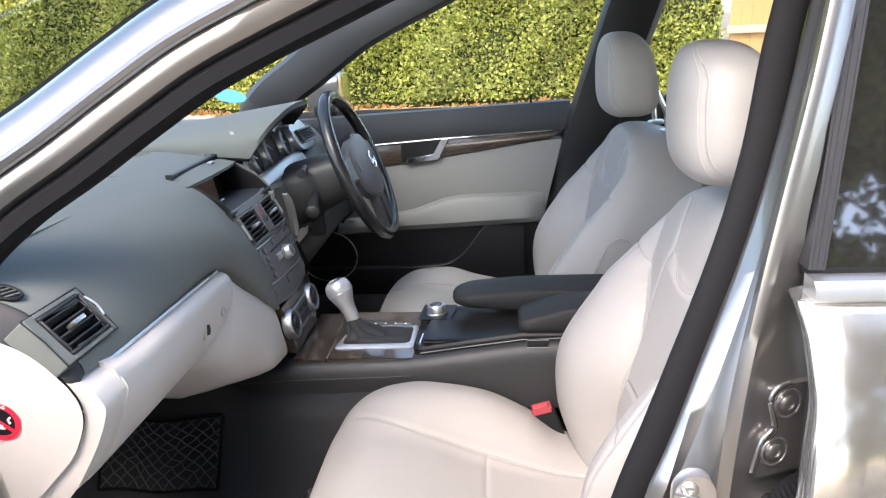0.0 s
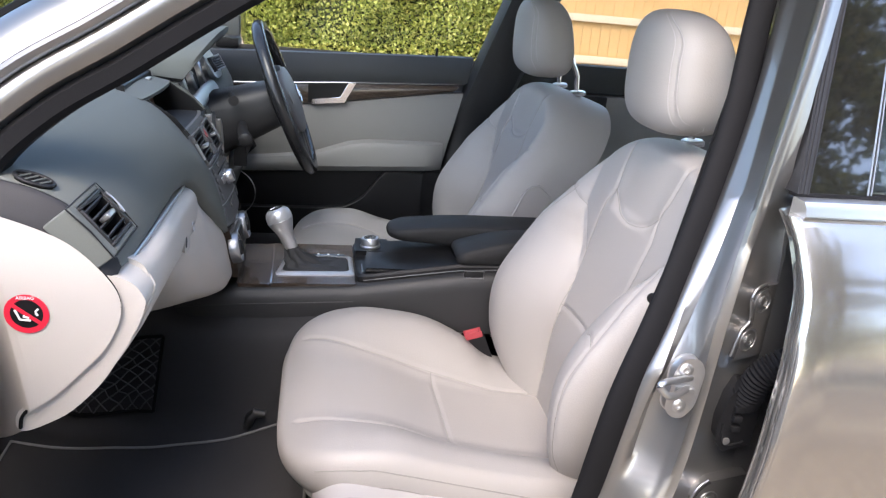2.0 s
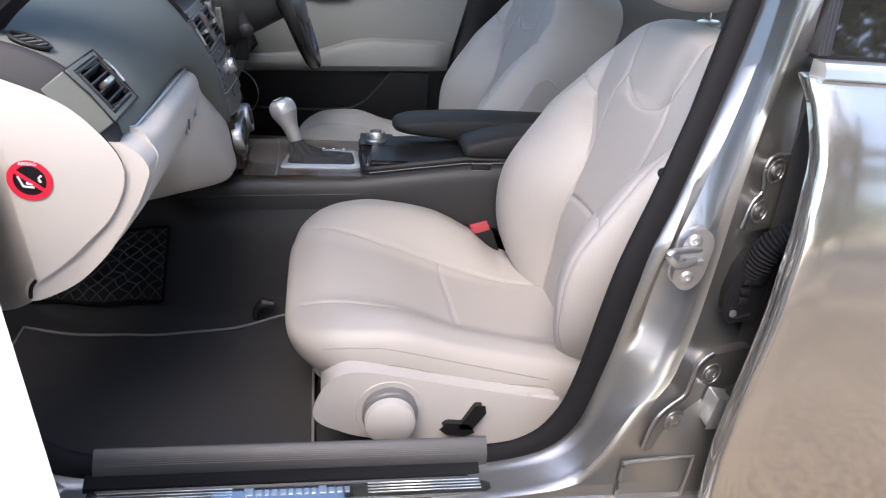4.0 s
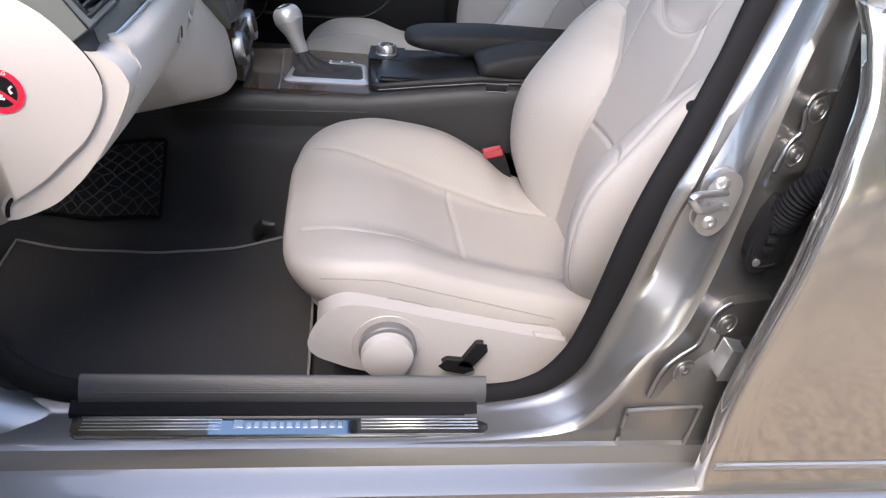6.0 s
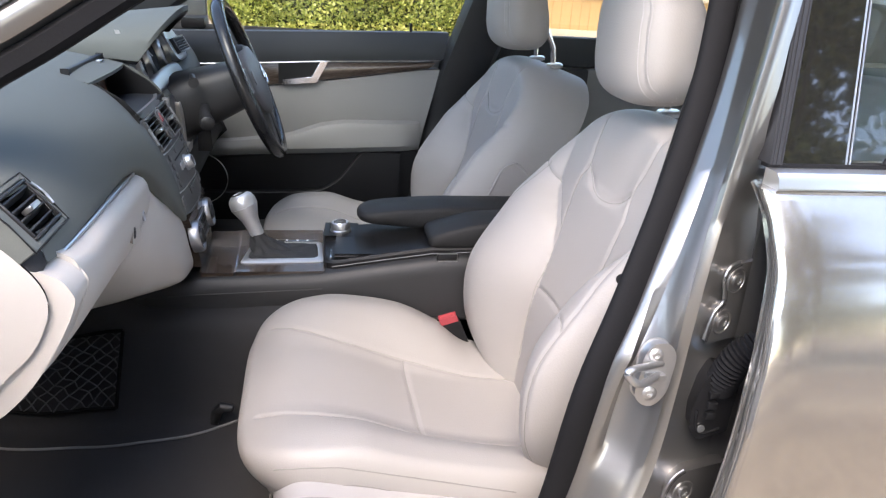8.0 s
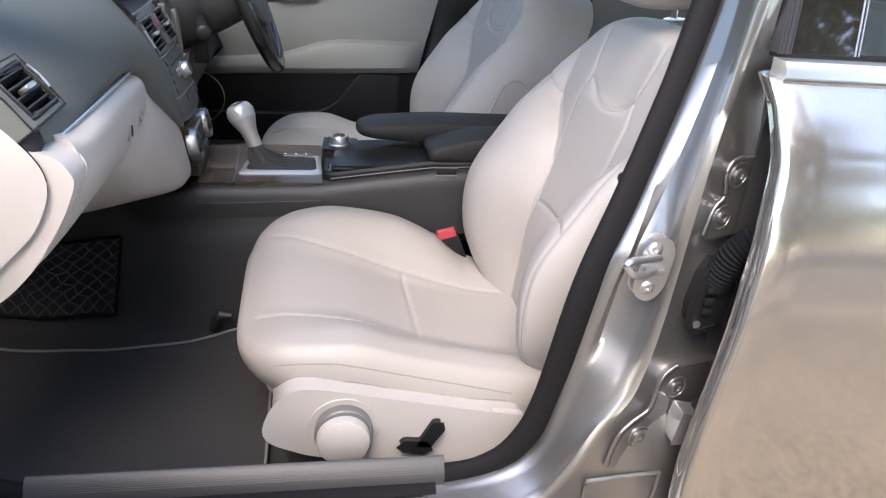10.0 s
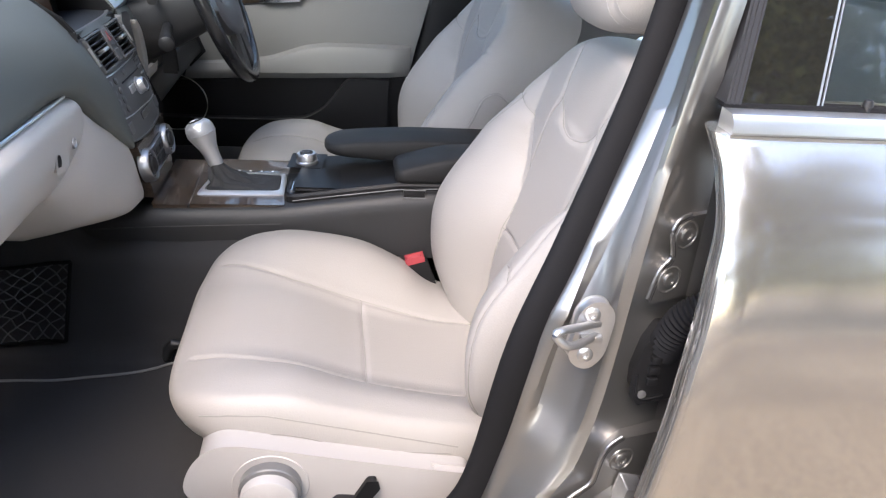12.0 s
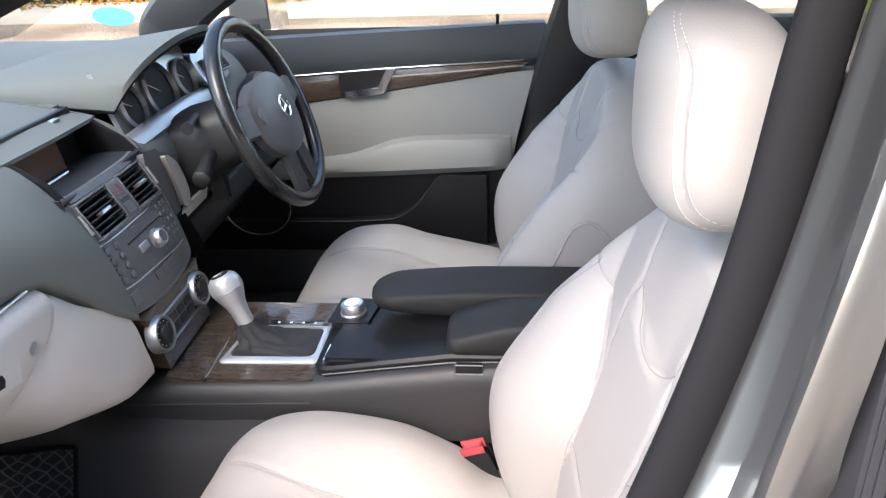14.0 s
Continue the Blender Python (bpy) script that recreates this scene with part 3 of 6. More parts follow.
part("outer_skin", loft([skin_ring(z) for z in ZS]), LITPAINT, rdoor, sharp=60)
def strip(name, z0, z1, proud, mat, label=""):
    def ring(x):
        return [(x, skin_y(z0) + 0.004, z0), (x, skin_y(z0) - proud * 0.8, z0 + 0.002), (x, skin_y((z0 + z1) / 2) - proud, (z0 + z1) / 2), (x, skin_y(z1) - proud * 0.6, z1 - 0.002), (x, skin_y(z1) + 0.004, z1)]
    return part(name, loft([ring(x) for x in (0.064, 0.3, 0.6, 0.925)]), mat, rdoor, label)


strip("lower_rib", 0.402, 0.416, 0.006, LITPAINT)
part("belt_trim", loft([[(x, 0.073, 0.9715), (x, 0.0705, 0.974), (x, 0.0725, 0.983), (x, 0.078, 0.9895), (x, 0.10, 0.9905), (x, 0.10, 0.9715)] for x in (0.088, 0.2, 0.5, 0.93)]), ALU, rdoor, "bright aluminium belt trim")
part("belt_seal", loft([[(x, 0.0965, 0.9905), (x, 0.0975, 0.9945), (x, 0.110, 0.9945), (x, 0.110, 0.9905)] for x in (0.088, 0.5, 0.93)]), RUBBER, rdoor)


def side_at(x0, z):
    return 0.096 + (z - 0.99) * 0.40


def window_panel(bottom, top, off, thick, n=8):
    """A leaning panel between two (x0, x1) spans at belt height and at the roof."""
    def fn(u, v):
        z = 0.994 + 0.345 * u
        a, b = bottom[0] + (top[0] - bottom[0]) * u, bottom[1] + (top[1] - bottom[1]) * u
        return Vector((a + (b - a) * v, side_at(0, z) + off, z))
    return sheet(fn, n, n, (0, thick, 0))


part("corner_panel", window_panel((0.1045, 0.183), (0.1835, 0.2425), 0.003, 0.0014), GLOSSBLACK, rdoor, "gloss black panel before the window")
part("frame_edge", window_panel((0.089, 0.104), (0.163, 0.183), -0.002, 0.036), FRAMEGREY, rdoor, "dark grey ribbed window frame edge")
for d in (0.0025, 0.0070, 0.0125):
    part("frame_rib", window_panel((0.089 + d, 0.0902 + d), (0.163 + d * 1.3, 0.1645 + d * 1.3), -0.0032, 0.004), FRAMEGREY, rdoor)
part("window_strip", window_panel((0.1835, 0.1858), (0.2430, 0.2453), 0.003, 0.004), STEEL, rdoor, "thin bright divider beside the pane")
part("window_strip", window_panel((0.1885, 0.1900), (0.2480, 0.2495), 0.003, 0.004), STEEL, rdoor, "thin bright divider beside the pane")
part("divider_seal", window_panel((0.1780, 0.1915), (0.2380, 0.2510), 0.0045, 0.012), RUBBER, rdoor, "black rubber behind the bright divider")
g = part("pane", window_panel((0.192, 0.93), (0.2515, 0.80), 0.010, 0.004), GLASS, rdoor)
g.visible_shadow = False
part("top_frame", tube([(0.14, side_at(0, 1.34), 1.345), (0.5, side_at(0, 1.36), 1.36), (0.85, side_at(0, 1.33), 1.335)], 0.02, 8), RUBBER, rdoor)
part("inner_panel", prism([(0.12, 0.33), (0.93, 0.33), (0.93, 0.975), (0.12, 0.975)], "y", 0.115, 0.15, 0.012), PAINT, rdoor, "painted inner shell of the door")
part("lock_pin", lathe([(0.004, 0), (0.004, 0.02), (0.0055, 0.022), (0.004, 0.028), (0.0, 0.029)], (0.235, 0.10, 0.974), (0, 0, 1), 10), BLACK, rdoor)


# ---- seats ----
def stitches(parent, face, zs, seam_at):
    """Two rows of short threads down each side seam of a headrest."""
    vs, fs = [], []
    for e, gap in ((-1, -0.05), (-1, 0.05), (1, -0.05), (1, 0.05)):
        for i in range(0, len(zs) - 1, 2):
            a, c = face(e * (seam_at(zs[i]) + gap), zs[i]), face(e * (seam_at(zs[i + 1]) + gap), zs[i + 1])
            w, o = Vector((0.0002, 0.00045, 0)), Vector((-0.0008, 0.0004 * e, 0))
            k = len(vs)
            vs += [tuple(p) for p in (a - w, a + w, a + o, c - w, c + w, c + o)]
            fs += [(k, k + 3, k + 5, k + 2), (k + 1, k + 2, k + 5, k + 4), (k, k + 2, k + 1), (k + 3, k + 4, k + 5)]
    me = bpy.data.meshes.new("stitching")
    me.from_pydata([tuple(Vector(v) - ORIGIN[parent.name]) for v in vs], [], fs)
    me.materials.append(THREAD)
    ob = new("stitching", me)
    ob.parent = parent
    return tagged(ob, "pale twin thread stitching", kind="stuff")



def seat(name, dx, yc, label, adjusters, side):
    """A front seat: cushion, backrest, headrest on two posts, and the plastic side cover."""
    s = thing(name, (dx - 0.25, yc, 0.285), label, "car seat", "front seats")

    # cushion: a soft dish between two low bolsters, the inner one higher
    def cush_face(p, q):
        z = curve(p, [(-0.505, 0.498), (-0.42, 0.516), (-0.34, 0.504), (-0.22, 0.460), (-0.10, 0.432), (0.04, 0.418)])
        if q * side > 0:
            crest = curve(p, [(-0.505, 0.498), (-0.45, 0.535), (-0.40, 0.550), (-0.35, 0.556), (-0.29, 0.551), (-0.23, 0.540), (-0.146, 0.500), (-0.077, 0.450), (0.04, 0.425)])
        else:
            crest = curve(p, [(-0.505, 0.498), (-0.42, 0.531), (-0.34, 0.536), (-0.25, 0.512), (-0.15, 0.490), (0.04, 0.450)])
        return z + ramp(abs(q), [(0.085, 0.0), (0.205, 1.0), (0.26, 0.92)]) * (crest - z)

    seams = [[(-0.475, -0.112 * side), (-0.41, -0.128 * side), (-0.33, -0.135 * side), (-0.217, -0.132 * side), (0.02, -0.118 * side)], [(-0.465, 0.155 * side), (-0.40, 0.132 * side), (-0.33, 0.116 * side), (-0.220, 0.113 * side), (0.02, 0.106 * side)],
             [(-0.217, -0.132 * side), (-0.218, 0.0), (-0.220, 0.113 * side)]]
    w = lambda p: curve(p, [(-0.505, 0.244), (-0.40, 0.258), (-0.2, 0.258), (0.04, 0.25)])

    def cush_place(p, q, h):
        """The front tucks back under itself."""
        low, fore = min(max((0.512 - h) / 0.080, 0), 1.2), min(max((-0.30 - p) / 0.17, 0), 1)
        return Vector((dx + p + 0.062 * fore * low ** 1.5, yc + q, h))

    pad = pillow(w, -0.528, 0.12, cush_face, 0.085, cush_place, 190, 5.6, 0.22, 0.050, seams, 0.0032)
    threads = sewn(s, pad, cush_place, cush_face, seams, 0.0006)
    cush_tree = BVHTree.FromBMesh(pad)
    o = -0.29 * side
    for run in (((-0.475, 0.512), (-0.445, 0.526), (-0.392, 0.529), (-0.317, 0.517), (-0.239, 0.498), (-0.156, 0.478), (-0.09, 0.462)), ((-0.425, 0.478), (-0.41, 0.490), (-0.38, 0.490), (-0.30, 0.472), (-0.20, 0.456), (-0.10, 0.444))):
        track = [cush_tree.find_nearest((dx + v.x, yc + o, v.z))[0] for v in smooth_path([(x, 0, z) for x, z in run], 8)]
        tube([p for i, p in enumerate(track) if i == 0 or (p - track[i - 1]).length > 5e-4], 0.0011, 5, bm=threads)
    cu_ob = part("cushion", pad, LEATHER, s, "smooth pale leather seat cushion with sewn seams")
    part("seam", threads, SEAM, cu_ob, "fine sewn seams")

    # backrest, drawn up along a leaning spine
    def spine(p):
        return curve(p, [(-0.05, -0.006), (0.0, 0.0), (0.20, 0.030), (0.38, 0.070), (0.56, 0.128)]), 0.43 + p * 0.985

    def back_face(p, q):
        root = curve(p, [(-0.05, 0.095), (0.08, 0.099), (0.20, 0.089), (0.27, 0.100), (0.31, 0.118), (0.345, 0.150), (0.38, 0.178), (0.56, 0.19)])
        t = min(max((abs(q) - root) / (0.222 - root), 0), 1)
        b = math.sin(math.pi / 2 * t ** 0.8) - 0.22 * ramp(abs(q), [(0.222, 0.0), (0.265, 1.0)])
        amount = curve(p, [(-0.05, 0.04), (0.0, 0.065), (0.08, 0.092), (0.18, 0.100), (0.32, 0.066), (0.40, 0.026), (0.47, 0.006), (0.56, 0.0)])
        c = 0.014 * math.exp(-((p - 0.15) / 0.1) ** 2)
        dish = ramp(p, [(0.40, 0.0), (0.425, 1.0), (0.50, 0.5), (0.56, 0.0)]) * (1 - ramp(abs(q), [(0.05, 0.0), (0.11, 1.0)]))
        return b * amount + c - 0.007 * dish

    bw = lambda p: curve(p, [(-0.05, 0.23), (0.0, 0.240), (0.12, 0.258), (0.30, 0.262), (0.42, 0.245), (0.50, 0.218), (0.56, 0.185)])

    def back_place(p, q, h):
        x, z = spine(p)
        return Vector((dx + x - 0.965 * h, yc + q, z + 0.22 * h))

    half = [[(0.53, 0.105), (0.475, 0.100), (0.44, 0.092), (0.40, 0.106), (0.313, 0.100), (0.20, 0.090), (0.05, 0.098)], [(0.44, 0.092), (0.418, 0.06), (0.408, 0.03), (0.405, 0.0)], [(0.41, 0.225), (0.375, 0.165), (0.313, 0.100)], [(0.20, 0.090), (0.206, 0.045), (0.207, 0.0)]]
    bs = half + [[(a, -b) for a, b in pl] for pl in half]
    edge = [[(0.02, -0.222), (0.10, -0.228), (0.20, -0.226), (0.32, -0.222), (0.41, -0.205)], [(0.255, -0.224), (0.262, -0.20), (0.258, -0.18)]]
    edge += [[(p, -q) for p, q in edge[0]]]
    pad = pillow(bw, -0.05, 0.555, back_face, 0.172, back_place, 190, 4.2, 0.24, 0.07, bs + edge[:2], 0.0034)
    threads = sewn(s, pad, back_place, back_face, bs + edge, 0.0007)
    side_tree = BVHTree.FromBMesh(pad)
    ba_ob = part("backrest", pad, LEATHER, s, "pale leather backrest with deep side bolsters")
    part("seam", threads, SEAM, ba_ob, "fine sewn seams")

    # headrest
    hx, hz = dx + 0.128, 1.085
    def seam_at(Z):
        """The side seams run up the face and lean together over the top."""
        return 0.80 - 0.72 * max(0.0, (Z - 0.35) / 0.65) ** 3

    def head(u, v):
        a, b = (u - 0.5) * math.pi, v * math.tau
        f = lambda t, e: math.copysign(abs(t) ** e, t)
        ca, sa = f(math.cos(a), 0.64), f(math.sin(a), 0.64)
        X, Y, Z = ca * f(math.cos(b), 0.62), ca * f(math.sin(b), 0.55), sa
        wy = 0.109 - 0.008 * Z
        depth = 0.062 - 0.008 * Z
        x = hx + depth * X - 0.010 * Z + 0.005 - 0.018 * (1 - Y * Y)
        y = yc + 0.005 * side + wy * Y
        z = hz + 0.097 * Z - 0.006 * Y * Y * (Z > 0)
        d = abs(abs(Y) - seam_at(Z))
        k = 0.003 * math.exp(-(d / 0.022) ** 2)
        return Vector((x + (k if X < 0 else -k), y, z))
    bmh = sheet(head, 72, 120)
    bmesh.ops.remove_doubles(bmh, verts=bmh.verts, dist=2e-4)
    hr = part("headrest", bmh, LEATHER, s, "pale leather headrest with a sewn side seam")
    stitches(hr, lambda Y, Z: head(0.5 + math.asin(math.copysign(abs(Z) ** (1 / 0.64), Z)) / math.pi, 0.5 - math.asin(max(-1, min(1, math.copysign(abs(Y / max(1e-3, (1 - abs(Z) ** (2 / 0.64)) ** 0.32)) ** (1 / 0.55), Y)))) / math.tau), [-0.92 + 0.0125 * i for i in range(148)], seam_at)
    for o in (-0.075, 0.075):
        part("post", tube([(dx + 0.212, yc + o, 0.93), (dx + 0.205, yc + o, 1.00), (dx + 0.175, yc + o, 1.06)], 0.0065, 10), CHROME, s, "chrome headrest post")
        part("post_collar", lathe([(0.010, 0), (0.021, 0.002), (0.022, 0.008), (0.018, 0.012), (0.009, 0.013)], (dx + 0.212, yc + o, 0.952), (-0.1, 0, 1), 18), SATIN, s)

    # plastic side cover on the sill side
    y0, y1 = yc - 0.300, yc - 0.235
    cover = [(-0.447, 0.440), (-0.440, 0.424), (-0.415, 0.412), (-0.389, 0.402), (-0.33, 0.390), (-0.273, 0.382), (-0.20, 0.376), (-0.12, 0.374), (-0.085, 0.39), (-0.080, 0.42), (-0.09, 0.434), (-0.132, 0.442), (-0.245, 0.464), (-0.35, 0.486), (-0.395, 0.493), (-0.418, 0.488), (-0.436, 0.470)]
    cv = part("side_cover", prism([(dx + p.x, p.z) for p in smooth_path([(a, 0, b) for a, b in cover], 3, True)], "y", y0, y1 + 0.05, 0.012, 3), SEATSIDE, s, "pale grey plastic side cover")
    part("cover_end", prism([(dx - 0.117, 0.405), (dx - 0.132, 0.4455), (dx - 0.085, 0.4375), (dx - 0.075, 0.405)], "y", y0 - 0.002, y0 + 0.02, 0.003), SEATSIDE, cv)
    part("runner", rbox(dx - 0.44, dx + 0.05, yc - 0.19, yc - 0.15, 0.285, 0.36, 0.004), BLACK, s, "black seat runner")
    part("runner", rbox(dx - 0.44, dx + 0.05, yc + 0.15, yc + 0.19, 0.285, 0.36, 0.004), BLACK, s, "black seat runner")
    part("seat_base", rbox(dx - 0.42, dx + 0.02, yc - 0.22, yc + 0.22, 0.355, 0.39, 0.01), BLACK, s)
    if adjusters:
        c = Vector((dx - 0.348, y0, 0.438))
        part("adjuster_dish", lathe([(0.050, 0.0), (0.049, 0.0015), (0.044, 0.0005), (0.0, 0.0005)], c, (0, -1, 0.0), 40), SEATSIDE, cv)
        part("adjuster_ring", lathe([(0.040, 0.0), (0.0405, 0.014), (0.039, 0.016), (0.030, 0.016)], c, (0, -1, 0.0), 40), STACK, cv, "dark ring round the adjuster")
        part("adjuster_knob", lathe([(0.036, 0.0), (0.0365, 0.026), (0.0355, 0.030), (0.033, 0.0315), (0.0, 0.0325)], c + Vector((-0.001, 0, -0.003)), (0, -1, 0.0), 40), SEATSIDE, cv, "round pale adjuster knob")
        part("slide_switch", prism([(dx - 0.269, 0.410), (dx - 0.262, 0.404), (dx - 0.236, 0.399), (dx - 0.226, 0.404), (dx - 0.232, 0.414), (dx - 0.262, 0.417)], "y", y0 - 0.014, y0 + 0.002, 0.004), BLACK, cv, "black seat slide switch")
        part("tilt_switch", prism([(dx - 0.240, 0.413), (dx - 0.227, 0.411), (dx - 0.210, 0.438), (dx - 0.212, 0.447), (dx - 0.222, 0.447)], "y", y0 - 0.014, y0 + 0.002, 0.004), BLACK, cv, "black backrest tilt switch")
    else:
        hook = smooth_path([(dx + x, yc - 0.30, z) for x, z in ((0.0, 0.60), (0.017, 0.657), (0.046, 0.735), (0.062, 0.755), (0.090, 0.758), (0.117, 0.735), (0.13, 0.70))], 6)
        hook = [side_tree.find_nearest(p)[0] for p in hook]
        part("side_seam", tube(hook, 0.0032, 8), LEATHER, s)
    return s


seat("passenger_seat", 0.0, SEAT_Y, "pale leather front passenger seat with power adjusters", True, 1)
seat("driver_seat", -0.01, 2 * CY - SEAT_Y, "pale leather driver seat behind the steering wheel", False, -1)

# seat belt parts
b = thing("belt_buckle", (-0.10, 0.745, 0.40), "black seat belt buckle with a red release button", "belt buckle")
part("stalk", prism([(-0.085, 0.40), (-0.055, 0.40), (-0.095, 0.492), (-0.128, 0.482)], "y", 0.722, 0.746, 0.005), BLACK, b)
part("button", prism([(-0.126, 0.484), (-0.098, 0.492), (-0.102, 0.504), (-0.130, 0.496)], "y", 0.724, 0.744, 0.004), RED, b, "red release button")
b = thing("seat_belt", (0.03, 0.2, 0.45), "black seat belt webbing beside the pillar", "seat belt")
part("webbing", sheet(lambda u, v: Vector((0.020 + 0.105 * u + 0.03 * v, 0.248 + 0.077 * u, 0.79 + 0.37 * u)), 20, 3, (0, 0.002, 0)), BLACK, b)
part("webbing_stop", lathe([(0.0, 0), (0.007, 0.001), (0.008, 0.005), (0.0, 0.006)], (-0.003, 0.207, 0.814), (-0.7, -1, 0), 16), BLACK, b)

# rear bench
rb = thing("rear_bench", (0.9, CY, 0.3), "pale leather rear bench seat with headrests", "bench seat")
part("bench_cushion", pillow(lambda p: 0.66, 0.42, 0.98, lambda p, q: 0.52 - 0.1 * (p - 0.42), 0.18, lambda p, q, h: Vector((p, CY + q, h)), 40, 5, 0.1, 0.05), LEATHER, rb)
part("bench_back", pillow(lambda p: 0.66, 0.0, 0.52, lambda p, q: 0.02 * math.cos(q * 8), 0.16, lambda p, q, h: Vector((0.93 + 0.2 * p - h, CY + q, 0.46 + 0.97 * p)), 50, 6, 0.15, 0.05, [[(0.02, -0.2), (0.48, -0.22)], [(0.02, 0.2), (0.48, 0.22)]]), LEATHER, rb)
for y in (CY - 0.37, CY, CY + 0.37):
    part("rear_headrest", pillow(lambda p: 0.125, 0.0, 0.15, lambda p, q: 0.0, 0.09, lambda p, q, h: Vector((1.02 + 0.15 * p - h, y + q, 1.0 + p)), 30, 4, 0.25, 0.03), LEATHER, rb)

# ---- floor ----
BINDING = material("grey_binding", (0.19, 0.185, 0.18), 0.8, grain=0.4, scale=900)
fl = thing("floor_carpet", (-0.6, 0.4, 0.285), "black carpet in the footwell", "carpet", kind="structure")
FLOORLINE = [Vector((0, y, z)) for y, z in ((0.15, 0.322), (0.40, 0.320), (0.60, 0.322), (0.645, 0.327), (0.664, 0.347), (0.678, 0.385), (0.700, 0.470), (0.714, 0.502), (0.740, 0.518), (0.80, 0.540))]
FLOORSIDE = smooth_path(FLOORLINE, 6)


def carpet_fn(u, v):
    """Flat under the feet, up the bulkhead in front and up the tunnel beside the console."""
    x, p = -1.25 + 1.12 * u, FLOORSIDE[min(int(round(v * (len(FLOORSIDE) - 1))), len(FLOORSIDE) - 1)]
    z = p.z + (0.075 * ramp(-x, [(0.70, 0.0), (0.80, 1.0)]) if p.y > 0.70 else 0.0)
    z = max(z, 0.322 + 0.30 * max(0, (-0.92 - x) / 0.33) ** 1.5) + 0.0025 * math.sin(x * 31 + p.y * 17) * math.sin(p.y * 43 - x * 9)
    return Vector((x, p.y, min(z, line(x, [(-0.46, 0.70), (-0.42, 0.44)]))))


part("carpet_sheet", sheet(carpet_fn, 44, len(FLOORSIDE) - 1, (0, 0, -0.012)), CARPET, fl)
mat_ob = thing("floor_mat", (-0.6, 0.4, 0.3), "black ribbed floor mat with a stitched edge", "floor mat")
def mat_fn(u, v):
    x = -0.97 + 0.512 * u
    y = 0.165 + (0.398 + 0.030 * u + 0.32 * max(0, u - 0.58) ** 1.6) * v
    return Vector((x, y, 0.336 + 0.30 * max(0, -0.83 - x) ** 1.3 + 0.002 * math.sin(x * 40) * math.sin(y * 30) + 0.03 * max(0, v - 0.9) * 10 * max(0, u - 0.5) ** 2))
part("mat_body", sheet(mat_fn, 40, 30, (0, 0, -0.010)), MAT, mat_ob)
rim = [(i / 12, 0.0) for i in range(12)] + [(1.0, i / 8) for i in range(8)] + [(1 - i / 24, 1.0) for i in range(24)] + [(0.0, 1 - i / 8) for i in range(8)]
part("edge_binding", tube([mat_fn(u, v) + Vector((0, 0, 0.002)) for u, v in rim], 0.0024, 6, True), BINDING, mat_ob, "grey stitched edge")
part("mat_clip", tube([(-0.572, 0.634, 0.338), (-0.566, 0.632, 0.362), (-0.556, 0.630, 0.374), (-0.536, 0.628, 0.372)], [0.008, 0.010, 0.010, 0.007], 16), CONSOLE, mat_ob, "round black mat clip")

# ---- far front door ----
FY = 1.645
fd = thing("driver_door", (-0.3, 1.7, 0.35), "closed driver door with grey trim and a wood strip", "car door")


def fd_x(z):
    return line(z, [(0.36, -0.11), (0.47, -0.087), (0.716, -0.045), (0.985, 0.02)])


def belt(x):
    return 0.985 + 0.04 * (x - 0.0) if x < 0 else 0.985


X0 = -0.98
def fd_band(name, zlo, zhi, y_of, mat, label="", nx=24, nz=8):
    """A stretch of the door's inner face between two heights given along x."""
    def fn(u, v):
        z0 = zlo(0)
        xe = fd_x((zlo(-0.05) + zhi(-0.05)) / 2)
        x = X0 + (xe - X0) * u
        a, c = zlo(x), zhi(x)
        z = a + (c - a) * v
        if u > 0.999:
            x = fd_x(z)
        return Vector((x, y_of(x, v), z))
    return part(name, sheet(fn, nx, nz, (0, 0.05, 0)), mat, fd, label)


wood_lo = lambda x: line(x, [(-0.95, 0.775), (-0.59, 0.802), (-0.36, 0.832), (-0.03, 0.880)])
wood_hi = lambda x: line(x, [(-0.95, 0.86), (-0.59, 0.878), (-0.36, 0.893), (-0.03, 0.908)])
fd_band("upper_pad", wood_hi, belt, lambda x, v: FY - 0.012 + 0.028 * v ** 2 - 0.02 * (1 - v) * v, DOORPAD, "dark upper door pad")
fd_band("lower_trim", lambda x: 0.36, lambda x: line(x, [(-0.95, 0.58), (-0.538, 0.612), (-0.08, 0.632)]), lambda x, v: FY - 0.005 - 0.02 * v, BLACK, "black lower door trim")
fd_band("middle_trim", lambda x: line(x, [(-0.95, 0.58), (-0.538, 0.612), (-0.08, 0.632)]), wood_lo, lambda x, v: FY - 0.008 - 0.012 * math.sin(v * math.pi), GREYTRIM, "pale grey door trim")
part("wood_strip", sheet(lambda u, v: (lambda x: Vector((x, FY - 0.013 - 0.005 * math.sin(v * math.pi), wood_lo(x) + 0.004 + (wood_hi(x) - wood_lo(x) - 0.012) * v)))(-0.72 + 0.70 * u - 0.02 * (1 - v) * u), 30, 6, (0, 0.02, 0)), WOOD, fd, "glossy dark walnut strip")
part("chrome_line", tube([(x, FY - 0.016, wood_hi(x) - 0.003) for x in (-0.75, -0.59, -0.36, -0.2, -0.03)], 0.0024, 8), CHROME, fd)
